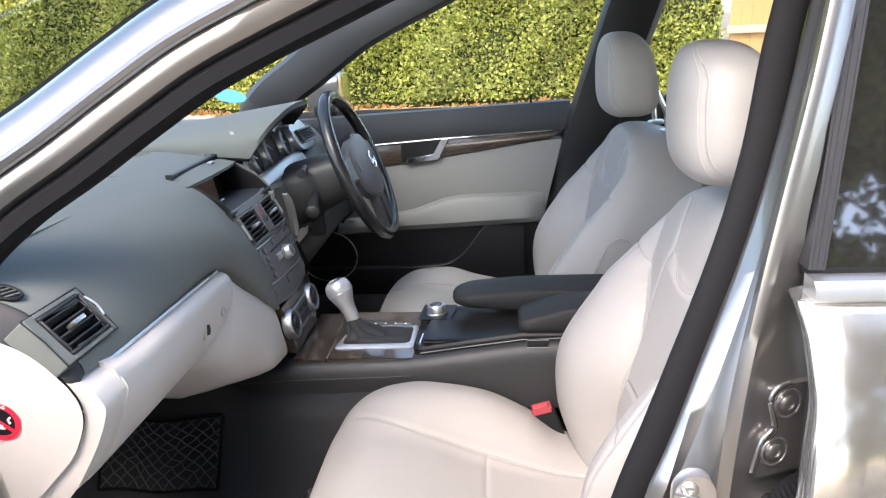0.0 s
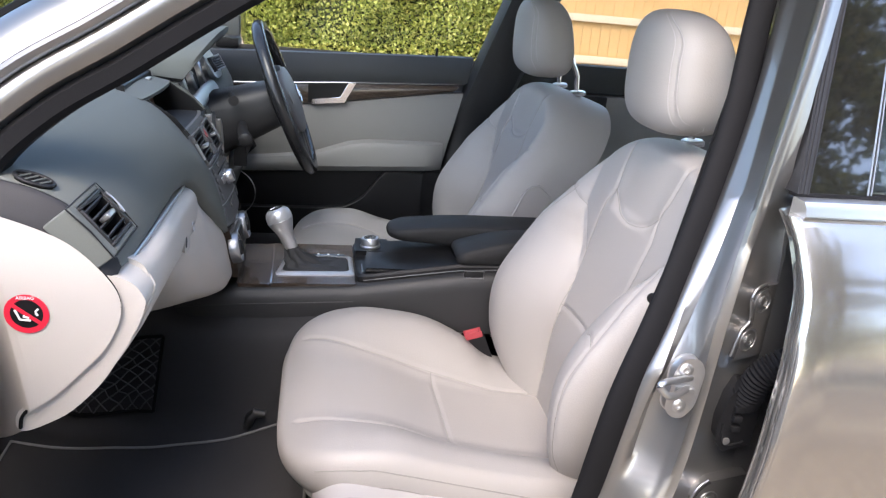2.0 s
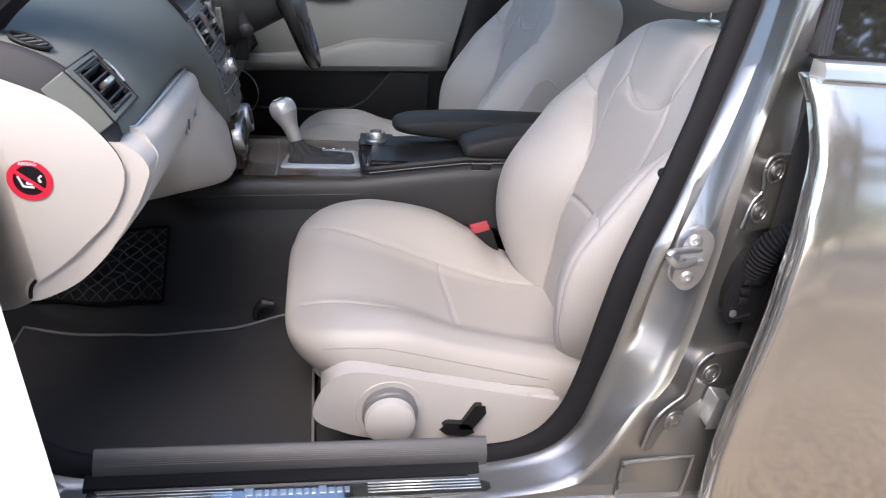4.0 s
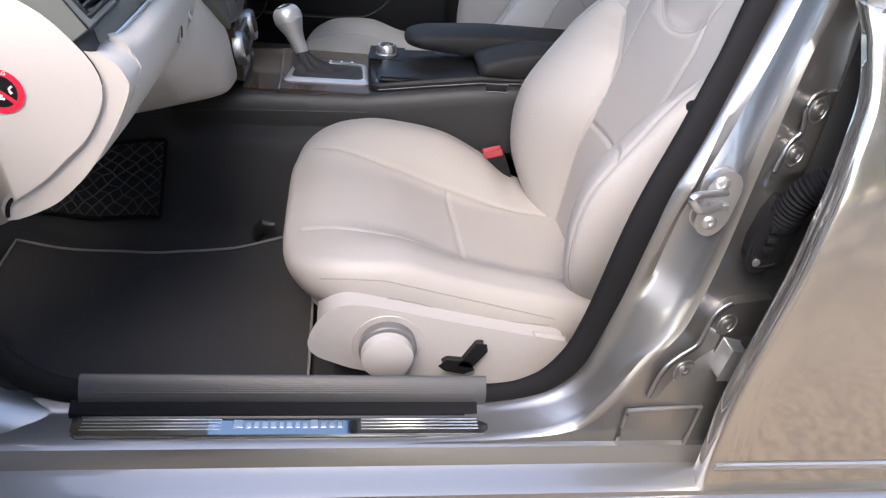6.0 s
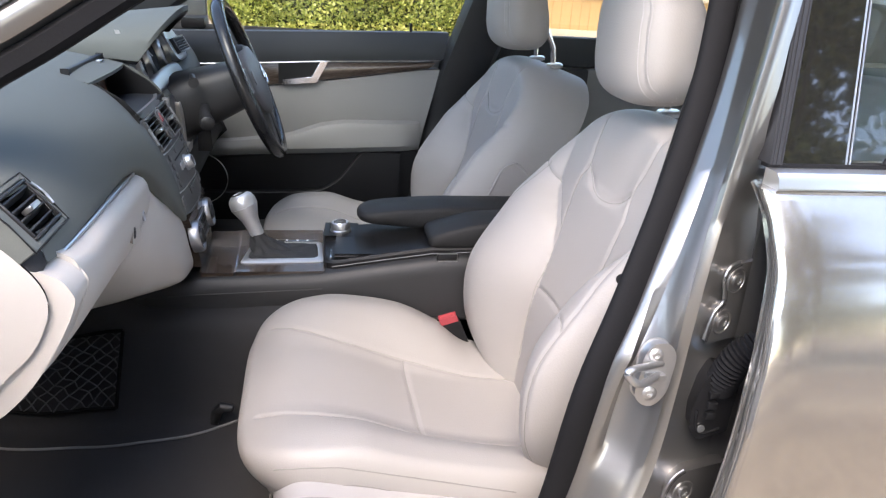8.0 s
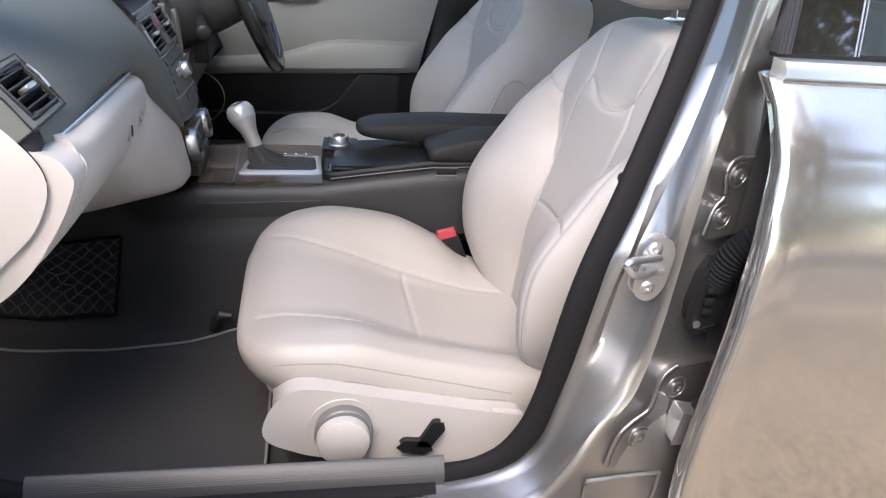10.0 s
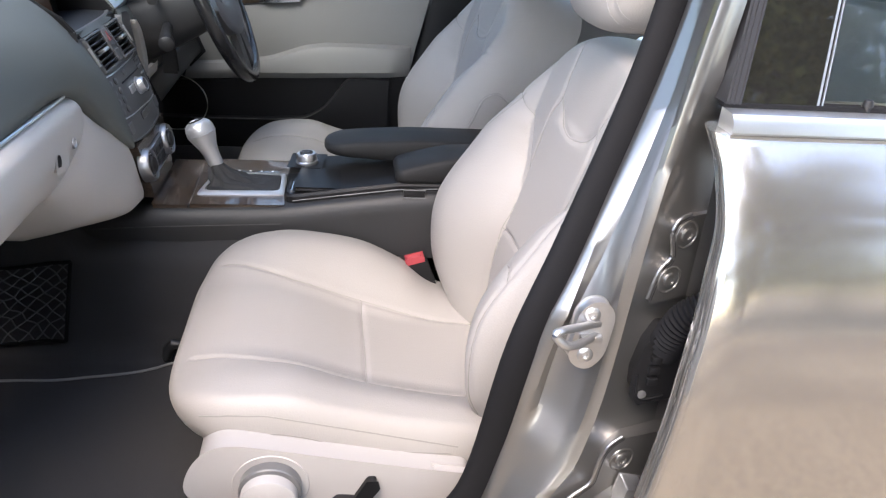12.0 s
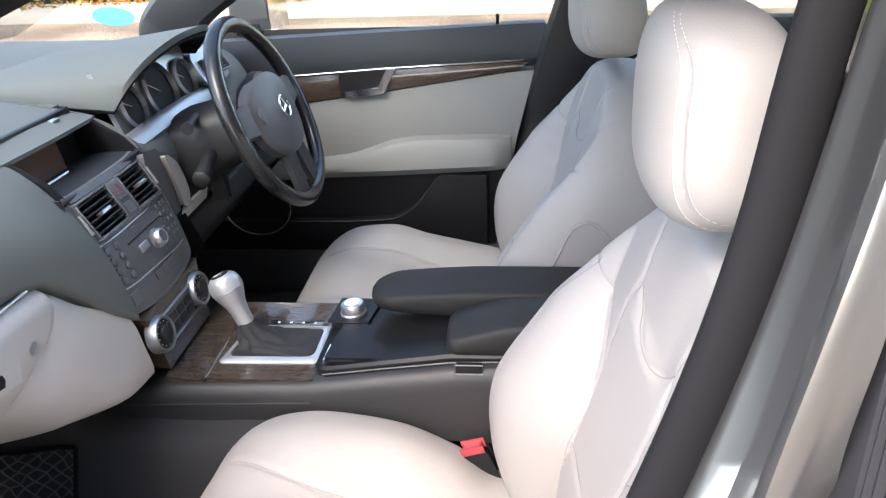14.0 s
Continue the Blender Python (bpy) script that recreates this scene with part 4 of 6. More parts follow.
def arm_ring(x):
    zb, zt = line(x, [(-0.95, 0.585), (-0.54, 0.612), (-0.08, 0.634)]), line(x, [(-0.95, 0.64), (-0.6, 0.66), (-0.46, 0.676), (-0.36, 0.712), (-0.30, 0.722), (-0.08, 0.725)])
    o = line(x, [(-0.95, 0.02), (-0.6, 0.04), (-0.36, 0.055), (-0.10, 0.055), (-0.06, 0.03)])
    return [(x, FY, zb), (x, FY - o * 0.7, zb + 0.002), (x, FY - o, zb + 0.02), (x, FY - o, zt - 0.022), (x, FY - o * 0.82, zt - 0.006), (x, FY - o * 0.4, zt), (x, FY, zt + 0.004)]
part("armrest", loft([arm_ring(-0.95 + 0.89 * i / 30) for i in range(31)]), GREYTRIM, fd, "padded pale armrest")
hd = part("handle_recess", prism([(-0.478, 0.826), (-0.372, 0.836), (-0.352, 0.884), (-0.478, 0.878)], "y", FY - 0.019, FY + 0.01, 0.003), BLACK, fd, "black handle recess")
part("door_handle", prism([(-0.466, 0.8240), (-0.374, 0.833), (-0.345, 0.886), (-0.359, 0.8870), (-0.384, 0.8420), (-0.466, 0.8320)], "y", FY - 0.026, FY - 0.019, 0.003), CHROME, hd, "chrome door handle")
part("lock_pin", lathe([(0.004, 0), (0.004, 0.02), (0.0055, 0.022), (0.004, 0.028), (0.0, 0.029)], (-0.094, FY + 0.03, 0.978), (0, 0, 1), 10), BLACK, fd)
pocket_top = lambda x: curve(x, [(-0.92, 0.50), (-0.63, 0.500), (-0.50, 0.501), (-0.37, 0.508), (-0.313, 0.535), (-0.276, 0.576), (-0.251, 0.612), (-0.235, 0.628)])
part("pocket", sheet(lambda u, v: (lambda x: Vector((x, FY - 0.030 - 0.022 * math.sin(min(v, 1) * 1.6), 0.365 + (pocket_top(x) - 0.365) * v)))(-0.92 + 0.80 * u), 60, 8, (0, 0.03, 0)), BLACK, fd, "black door pocket")
part("pocket_lip", tube([(x, FY - 0.053, pocket_top(x)) for x in [-0.90 + 0.665 * i / 50 for i in range(51)]], 0.002, 6), CONSOLE, fd)
part("speaker_ring", tube([(-0.719 + 0.089 * math.cos(a * math.tau / 40), FY - 0.065, 0.546 + 0.079 * math.sin(a * math.tau / 40)) for a in range(40)], 0.0017, 6, True), SATIN, fd, "thin silver speaker ring")
part("outer_skin", sheet(lambda u, v: Vector((-1.02 + 1.08 * u, 1.72 + 0.03 * math.sin(v * 2.6), 0.33 + 0.64 * v)), 10, 10, (0, 0.01, 0)), PAINT, fd)
part("pane", sheet(lambda u, v: Vector((-0.80 + 0.83 * u + (0.28 * (1 - u) + 0.08 * u) * v, 1.70 - 0.14 * v, 0.98 + 0.02 * u + 0.33 * v)), 6, 6, (0, 0.004, 0)), GLASS, fd).visible_shadow = False
mir = thing("door_mirror", (-0.72, 1.86, 0.94), "grey exterior door mirror beyond the far window", "mirror")
part("housing", pillow(lambda p: 0.10, 0.0, 0.15, lambda p, q: 0.0, 0.10, lambda p, q, h: Vector((-0.695 + h, 1.89 + q, 0.935 + p)), 24, 4, 0.3, 0.05), PAINT, mir)
part("mirror_glass", rbox(-0.6945, -0.6925, 1.805, 1.975, 0.947, 1.073, 0.001), CHROME, mir)
part("arm", rbox(-0.76, -0.69, 1.72, 1.81, 0.955, 0.99, 0.01), BLACK, mir)

# rear far door
rf = thing("far_rear_door", (0.5, 1.7, 0.35), "closed far rear door with pale trim", "car door")
part("inner_panel", rbox(0.10, 0.95, 1.635, 1.69, 0.36, 0.90, 0.01), GREYTRIM, rf)
part("upper_pad", rbox(0.10, 0.95, 1.64, 1.695, 0.903, 0.992, 0.012), DOORPAD, rf)
part("outer_skin", rbox(0.08, 0.97, 1.70, 1.76, 0.33, 0.975, 0.02), PAINT, rf)
part("handle_recess", rbox(0.30, 0.46, 1.62, 1.64, 0.835, 0.90, 0.006), BLACK, rf)
part("pane", sheet(lambda u, v: Vector((0.12 + 0.80 * u + 0.06 * v, 1.69 - 0.14 * v, 0.99 + 0.34 * v)), 6, 6, (0, 0.004, 0)), GLASS, rf).visible_shadow = False


# ---- sill trim and plate ----
st = thing("sill_trim", (-0.47, 0.14, 0.41), "black ribbed plastic sill trim", "sill trim")
part("trim_body", loft([[(x, y, z) for y, z in ((0.118, 0.403), (0.117, 0.418), (0.120, 0.424), (0.131, 0.439), (0.136, 0.441), (0.140, 0.438), (0.146, 0.34), (0.125, 0.34))] for x in (-0.735, -0.725, -0.6, -0.4, -0.225, -0.218)]), TRIMGREY, st)
for i in range(7):
    y, z = 0.1205 + 0.0016 * i, 0.4243 + 0.0021 * i
    part("rib", loft([[(x, y, z), (x, y - 0.0003, z + 0.0006), (x, y + 0.0002, z + 0.0010), (x, y + 0.0008, z + 0.0008)] for x in (-0.72, -0.47, -0.232)]), TRIMGREY, st)
sp = thing("sill_plate", (-0.475, 0.088, 0.398), "polished steel sill plate with ribs and lettering", "sill plate")
part("plate", prism([(-0.735, 0.078), (-0.728, 0.0725), (-0.228, 0.0725), (-0.221, 0.078), (-0.220, 0.099), (-0.226, 0.104), (-0.73, 0.104), (-0.737, 0.098)], "z", 0.3945, 0.4015, 0.0015), POLISH, sp, "polished steel plate")
for y in (0.079, 0.0845, 0.090, 0.0955):
    for a, b in ((-0.726, -0.56), (-0.385, -0.232)):
        part("groove", rbox(a, b, y, y + 0.0014, 0.4014, 0.4024, 0.0004, 1), ALU, sp)
for i, w in enumerate((13, 9, 8, 9, 9, 8, 9, 8, 8, 11, 9, 9, 8)):
    x = -0.545 + sum((13, 9, 8, 9, 9, 8, 9, 8, 8, 11, 9, 9, 8)[:i]) * 0.00118
    part("lettering_bar", rbox(x, x + w * 0.00118 - 0.0032, 0.082, 0.095 if i in (0, 9) else 0.0915, 0.4014, 0.4026, 0.0004, 1), ALU, sp)

# ---- fittings on the pillar ----
sk = thing("door_striker", (0.0, 0.10, 0.735), "zinc-plated steel door striker on the pillar", "door striker")
part("plate", prism([(p.x, p.z) for p in smooth_path([(-0.018, 0, 0.718), (-0.010, 0, 0.705), (0.004, 0, 0.702), (0.016, 0, 0.716), (0.020, 0, 0.740), (0.021, 0, 0.764), (0.012, 0, 0.778), (-0.004, 0, 0.778), (-0.014, 0, 0.764), (-0.015, 0, 0.742)], 4, True)], "y", 0.093, 0.108, 0.0025), STEEL, sk)
part("loop", tube(smooth_path([(0.008, 0.096, 0.755), (-0.020, 0.080, 0.760), (-0.043, 0.067, 0.764), (-0.047, 0.065, 0.759), (-0.034, 0.066, 0.747), (-0.015, 0.077, 0.743), (0.008, 0.096, 0.741)], 5), 0.0046, 10), STEEL, sk, "bent steel loop")
part("catch", rbox(-0.012, 0.012, 0.086, 0.10, 0.736, 0.744, 0.002), STEEL, sk)
for z in (0.717, 0.767):
    part("screw", lathe([(0.009, 0), (0.009, 0.003), (0.006, 0.005), (0.0035, 0.005), (0.003, 0.002), (0.0, 0.002)], (-0.002, 0.095, z), (-0.1, -1, 0), 16), STEEL, sk)


def hinge(name, holes, body, y, slope):
    """A hinge leaf on the slope of the pillar, with two bolts."""
    h = thing(name, (holes[0][0], y, holes[0][1]), "painted steel door hinge bolted to the pillar", "door hinge", "door hinges")
    x0 = (holes[0][0] + holes[1][0]) / 2
    at = lambda x: y + slope * (x - x0)
    leaf = prism([(p.x, p.z) for p in smooth_path([(a, 0, b) for a, b in body[:-2]], 4)] + list(body[-2:]), "y", -0.004, 0.022, 0.0025)
    for v in leaf.verts:
        v.co.y += at(v.co.x)
    part("leaf", leaf, PAINT, h)
    part("rim", tube(smooth_path([(a - 0.004, at(a) - 0.0035, b + 0.004) for a, b in body[:-2]], 4), 0.0022, 8), PAINT, h, "raised rim round the hinge")
    # Dark line at the leaf's border, drawn for the shade in its step.
    part("shadow_gap", tube(smooth_path([(a - 0.0005, at(a) - 0.003, b + 0.0005) for a, b in body[:-2]], 4), 0.0014, 6), RUBBER, h)
    ax = Vector((slope, -1, 0)).normalized()
    for x, z in holes:
        p = Vector((x, at(x) - 0.004, z))
        part("boss", lathe([(0.0165, -0.002), (0.0162, 0.0012), (0.0150, 0.0018), (0.0135, 0.0012), (0.0130, 0.0002), (0.0, 0.0002)], p, ax, 28), PAINT, h)
        part("bolt", lathe([(0.0088, 0), (0.0084, 0.0028), (0.0070, 0.0036), (0.0044, 0.0036), (0.0040, 0.0016), (0, 0.0016)], p, ax, 18), PAINT, h)
    return h


hinge("upper_hinge", [(0.08, 0.802), (0.09, 0.853)], [(0.061, 0.779), (0.066, 0.802), (0.071, 0.814), (0.08, 0.822), (0.08, 0.834), (0.075, 0.852), (0.08, 0.866), (0.095, 0.871), (0.135, 0.87), (0.135, 0.779)], 0.112, 0.40)
hinge("lower_hinge", [(0.019, 0.512), (0.061, 0.579)], [(-0.019, 0.472), (-0.014, 0.499), (-0.006, 0.519), (0.01, 0.534), (0.03, 0.547), (0.034, 0.566), (0.038, 0.587), (0.047, 0.601), (0.06, 0.608), (0.124, 0.607), (0.124, 0.472)], 0.080, 0.25)
wb = thing("wiring_boot", (0.09, 0.09, 0.74), "black corrugated rubber wiring boot into the rear door", "wiring boot")
boot = smooth_path([(0.086, 0.094, 0.722), (0.086, 0.084, 0.745), (0.091, 0.076, 0.770), (0.106, 0.070, 0.787), (0.130, 0.068, 0.792)], 16)
part("bellows", tube(boot, [0.0175 + 0.0020 * math.sin(i * 2.1) for i in range(len(boot))], 18), RUBBER, wb)
part("connector", prism([(0.056, 0.696), (0.058, 0.672), (0.068, 0.660), (0.098, 0.668), (0.102, 0.742), (0.078, 0.750), (0.064, 0.730)], "y", 0.084, 0.145, 0.005), BLACK, wb, "black plug body")
part("plug_rim", tube(smooth_path([(x, 0.083, z) for x, z in ((0.058, 0.697), (0.060, 0.675), (0.069, 0.664), (0.092, 0.669))], 4), 0.0018, 6), RUBBER, wb)
for z in (0.686, 0.700, 0.714):
    part("clip", rbox(0.068, 0.080, 0.077, 0.086, z, z + 0.009, 0.002), BLACK, wb)
part("screw", lathe([(0.005, 0), (0.005, 0.002), (0, 0.003)], (0.067, 0.083, 0.671), (0, -1, 0), 12), STEEL, wb)
dc = thing("door_check", (0.07, 0.07, 0.53), "steel door check arm", "door check")
part("arm", prism([(0.055, 0.515), (0.075, 0.515), (0.085, 0.555), (0.062, 0.56)], "y", 0.05, 0.078, 0.002), STEEL, dc)
pp = thing("pressed_panel", (0.0, 0.063, 0.41), "square pressing in the painted pillar foot", "pressing")
part("border", tube(smooth_path([(-0.038, 0.0608, 0.452), (0.046, 0.0608, 0.458), (0.055, 0.0608, 0.450), (0.050, 0.0608, 0.386), (0.042, 0.0608, 0.378), (-0.036, 0.0608, 0.374), (-0.044, 0.0608, 0.382), (-0.044, 0.0608, 0.445)], 5, True), 0.003, 8, True), PAINT, pp)

# ---- front side door, swung open ----
od = thing("front_side_door", (-1.02, 0.03, 0.33), "open front door with dark top pad and pale trim", "car door")
TH = radians(70)
dv, nv = Vector((math.cos(TH), -math.sin(TH), 0)), Vector((math.sin(TH), math.cos(TH), 0))


def dp(a, b, z):
    return Vector((-1.02, 0.03, z)) + a * dv + b * nv


def door_slab(name, poly, b0, b1, mat, r=0.01, label=""):
    bm = prism(poly, "y", b0, b1, r)
    for v in bm.verts:
        v.co = dp(v.co.x, v.co.y, v.co.z)
    return part(name, bm, mat, od, label)


door_slab("outer_skin", [(0.0, 0.33), (1.05, 0.33), (1.08, 0.6), (1.06, 0.965), (0.05, 0.93), (0.0, 0.6)], 0.0, 0.05, PAINT, 0.02)
door_slab("inner_panel", [(0.04, 0.35), (1.0, 0.35), (1.02, 0.6), (1.0, 0.94), (0.08, 0.90), (0.04, 0.6)], 0.05, 0.15, BEIGE, 0.02, "pale lower door trim")
def fan_slab(name, poly, b0, mat, r, label="", top=1.0):
    """A padded block whose face swells towards the latch end."""
    bm = prism(poly, "y", b0, top, r, 3)
    for v in bm.verts:
        out = 0.237 + 0.115 * (v.co.x - 0.264)
        b = b0 + (v.co.y - b0) if v.co.y < 0.5 else out - (1.0 - v.co.y)
        v.co = dp(v.co.x, b, v.co.z)
    return part(name, bm, mat, od, label)


fan_slab("top_pad", [(0.264, 0.72), (0.489, 0.72), (0.489, 0.974), (0.264, 0.978)], 0.06, DOORPAD, 0.008, "dark upper door pad")
fan_slab("pull_grip", [(0.493, 0.40), (0.93, 0.40), (0.93, 0.955)] + [(0.88 - 0.03 * i, 0.957 + 0.0012 * i) for i in range(12)] + [(0.493, 0.972)], 0.06, SEATSIDE, 0.012, "padded pale door grip")
fan_slab("switch_panel", [(0.615, 0.95), (0.672, 0.95), (0.672, 0.968), (0.615, 0.972)], 0.15, STACK, 0.002, "grey window switch panel", 0.955)
part("window_frame", tube([(-0.90, 0.02, 0.985), (-0.785, -0.09, 1.055), (-0.672, -0.12, 1.205)], 0.022, 10), RUBBER, od, "black window frame")

# ---- dashboard ----
dash = thing("dashboard", (-0.8, CY, 0.85), "dark soft dashboard with pale glovebox and silver trim", "dashboard")
PADS = [
    (0.184, [(-0.683, 0.822), (-0.689, 0.835), (-0.704, 0.851), (-0.735, 0.876), (-0.785, 0.898), (-0.86, 0.920)]),
    (0.206, [(-0.677, 0.840), (-0.684, 0.860), (-0.706, 0.892), (-0.738, 0.920), (-0.785, 0.938), (-0.86, 0.951)]),
    (0.25, [(-0.676, 0.834), (-0.682, 0.856), (-0.702, 0.890), (-0.735, 0.920), (-0.785, 0.942), (-0.86, 0.955)]),
    (0.45, [(-0.680, 0.829), (-0.678, 0.850), (-0.694, 0.888), (-0.728, 0.922), (-0.785, 0.946), (-0.86, 0.962)]),
    (0.58, [(-0.682, 0.828), (-0.672, 0.846), (-0.684, 0.884), (-0.718, 0.920), (-0.780, 0.948), (-0.86, 0.966)]),
    (0.64, [(-0.678, 0.815), (-0.664, 0.832), (-0.674, 0.875), (-0.710, 0.915), (-0.775, 0.948), (-0.86, 0.967)]),
    (0.69, [(-0.660, 0.775), (-0.648, 0.795), (-0.662, 0.860), (-0.704, 0.908), (-0.770, 0.947), (-0.86, 0.968)]),
    (0.735, [(-0.637, 0.722), (-0.630, 0.745), (-0.652, 0.830), (-0.700, 0.896), (-0.765, 0.945), (-0.86, 0.968)]),
    (0.765, [(-0.624, 0.695), (-0.621, 0.712), (-0.648, 0.810), (-0.698, 0.888), (-0.762, 0.944), (-0.86, 0.968)]),
]


def pad_ring(y, pts):
    face = smooth_path([(x, y, z) for x, z in pts], 8)
    return [tuple(p) for p in face] + [(-1.0, y, 0.975), (-1.26, y, 0.975), (-1.26, y, 0.90), (-0.80, y, 0.80 if y < 0.66 else 0.72)]


def spread(sections, n):
    """More sections between the given ones, smoothly."""
    ys = [s[0] for s in sections]
    flat = [Vector((s[0], 0, 0)) for s in sections]
    out = []
    for k in range(n + 1):
        y = ys[0] + (ys[-1] - ys[0]) * k / n
        pts = []
        for j in range(len(sections[0][1])):
            pts.append((curve(y, [(s[0], s[1][j][0]) for s in sections]), curve(y, [(s[0], s[1][j][1]) for s in sections])))
        out.append((y, pts))
    return out


VC, VU = Vector((-0.7015, 0.242, 0.8890)), Vector((-0.64, 0, 0.77)).normalized()
bm = loft([pad_ring(y, p) for y, p in spread(PADS, 110)])
hole = [f for f in bm.faces if len(f.verts) == 4 and all(abs(v.co.y - VC.y) < 0.040 and abs((v.co - VC).dot(VU)) < 0.0265 and v.co.x > -0.74 for v in f.verts)]
bmesh.ops.delete(bm, geom=hole, context="FACES")
rest = bm.copy()
bmesh.ops.bisect_plane(bm, geom=bm.verts[:] + bm.edges[:] + bm.faces[:], plane_co=(0, 0.2065, 0), plane_no=(0, 1, 0), clear_inner=True)
bmesh.ops.bisect_plane(rest, geom=rest.verts[:] + rest.edges[:] + rest.faces[:], plane_co=(0, 0.2055, 0), plane_no=(0, 1, 0), clear_outer=True)
part("upper_pad", bm, DASH, dash, "dark soft upper dash pad", sharp=50)
part("end_trim", rest, ENDTRIM, dash, "charcoal end trim of the dashboard", sharp=50)

GLOVE = [
    (0.236, [(-0.682, 0.843), (-0.660, 0.832), (-0.653, 0.808), (-0.660, 0.765), (-0.706, 0.688), (-0.795, 0.622)]),
    (0.30, [(-0.682, 0.832), (-0.658, 0.822), (-0.652, 0.800), (-0.660, 0.758), (-0.703, 0.690), (-0.80, 0.635)]),
    (0.55, [(-0.684, 0.826), (-0.662, 0.816), (-0.655, 0.794), (-0.660, 0.752), (-0.698, 0.695), (-0.80, 0.64)]),
    (0.634, [(-0.684, 0.824), (-0.662, 0.814), (-0.655, 0.792), (-0.660, 0.750), (-0.698, 0.690), (-0.80, 0.635)]),
]
KNEE = [
    (0.637, [(-0.686, 0.822), (-0.665, 0.811), (-0.658, 0.789), (-0.663, 0.747), (-0.700, 0.688), (-0.80, 0.633)]),
    (0.67, [(-0.664, 0.786), (-0.648, 0.762), (-0.643, 0.725), (-0.648, 0.668), (-0.676, 0.618), (-0.76, 0.590)]),
    (0.72, [(-0.648, 0.745), (-0.634, 0.715), (-0.624, 0.668), (-0.616, 0.620), (-0.635, 0.598), (-0.74, 0.583)]),
    (0.758, [(-0.632, 0.708), (-0.624, 0.685), (-0.618, 0.652), (-0.612, 0.612), (-0.628, 0.600), (-0.72, 0.588)]),
]


def glove_ring(y, pts, slant, inset):
    """One section; slant draws its lower part towards the sill."""
    face = [Vector((p.x - inset, y - slant * 0.095 * ramp(0.80 - p.z, [(0.0, 0.0), (0.12, 1.0)]), p.z - inset * 0.3)) for p in smooth_path([(x, 0, z) for x, z in pts], 6)]
    back = y - slant * 0.095
    return [tuple(p) for p in face] + [(-0.95, back, 0.60), (-0.95, back, 0.75)]


lid_rings = [glove_ring(y, p, ((y - 0.236) / 0.398) ** 2, 0.0) for y, p in spread(GLOVE, 40)]
lid_rings += [glove_ring(0.634 + d, GLOVE[-1][1], 1.0, i) for d, i in ((0.0008, 0.0006), (0.0012, 0.0018), (0.0012, 0.004))]
gl = part("glovebox_lid", loft(lid_rings), BEIGE, dash, "pale beige glovebox lid", sharp=50)
part("knee_panel", loft([glove_ring(y, p, ((0.758 - y) / 0.121) ** 1.5, 0.0) for y, p in spread(KNEE, 30)]), BEIGE, dash, "pale panel between glovebox and console", sharp=50)
part("latch_recess", prism([(0.496, 0.752), (0.540, 0.747), (0.546, 0.772), (0.500, 0.780)], "x", -0.672, -0.6545, 0.003), BEIGE, gl, "glovebox latch plate")
part("glovebox_latch", prism([(0.502, 0.760), (0.511, 0.758), (0.514, 0.764), (0.512, 0.771), (0.505, 0.773)], "x", -0.672, -0.6538, 0.002), BLACK, gl, "dark latch opening")
part("glovebox_lock", lathe([(0.009, 0), (0.0085, 0.0025), (0.0065, 0.0025), (0.006, 0.001), (0.003, 0.001), (0, 0.0)], (-0.6555, 0.577, 0.769), (1, 0.0, 0.05), 20), SATIN, gl, "round glovebox lock")
part("chrome_line", tube([(-0.6745, y, z) for y, z in ((0.246, 0.8345), (0.26, 0.834), (0.35, 0.8315), (0.5, 0.8285), (0.62, 0.8265))], 0.0024, 8), ALU, dash, "thin bright line above the glovebox")
EDGE = [(-0.688, 0.836), (-0.664, 0.828), (-0.652, 0.813), (-0.650, 0.798), (-0.665, 0.762), (-0.684, 0.729), (-0.705, 0.697), (-0.737, 0.663), (-0.765, 0.645), (-0.797, 0.6335), (-0.797, 0.658), (-0.757, 0.690), (-0.724, 0.723), (-0.701, 0.748), (-0.686, 0.779), (-0.682, 0.800), (-0.686, 0.820)]
part("glovebox_edge", prism([(p.x, p.z) for p in smooth_path([(a, 0, b) for a, b in EDGE], 3, True)], "y", 0.1855, 0.240, 0.006, 3), BEIGE, dash, "pale curved glovebox edge")
part("gap_line", tube(smooth_path([(x, 0.1835, z) for x, z in ((-0.724, 0.871), (-0.6965, 0.845), (-0.6805, 0.821), (-0.6765, 0.800), (-0.6815, 0.777), (-0.6975, 0.7455), (-0.7205, 0.720), (-0.7535, 0.687), (-0.7905, 0.6585), (-0.7975, 0.637))], 6), 0.0024, 6), RUBBER, dash, "dark gap round the side panel")
part("panel_gap", prism([(-0.79, 0.890), (-0.78, 0.886), (-0.737, 0.868), (-0.697, 0.839), (-0.684, 0.806), (-0.684, 0.785), (-0.702, 0.742), (-0.755, 0.682), (-0.785, 0.660), (-0.79, 0.660)], "y", 0.198, 0.230, 0.002), BLACK, dash)
SIDEP = [(-0.895, 0.930), (-0.836, 0.914), (-0.811, 0.906), (-0.760, 0.888), (-0.726, 0.870), (-0.699, 0.843), (-0.6835, 0.820), (-0.6795, 0.800), (-0.6845, 0.778), (-0.7005, 0.747), (-0.7235, 0.722), (-0.7565, 0.689), (-0.7935, 0.660), (-0.800, 0.636), (-0.836, 0.606), (-0.895, 0.575)]
bm = prism([(p.x, p.z) for p in smooth_path([(a, 0, b) for a, b in SIDEP], 4)], "y", 0.180, 0.204, 0.006, 3)
bmesh.ops.bisect_plane(bm, geom=bm.verts[:] + bm.edges[:] + bm.faces[:], plane_co=(-0.800, 0, 0.79), plane_no=(-1, 0, -0.12))
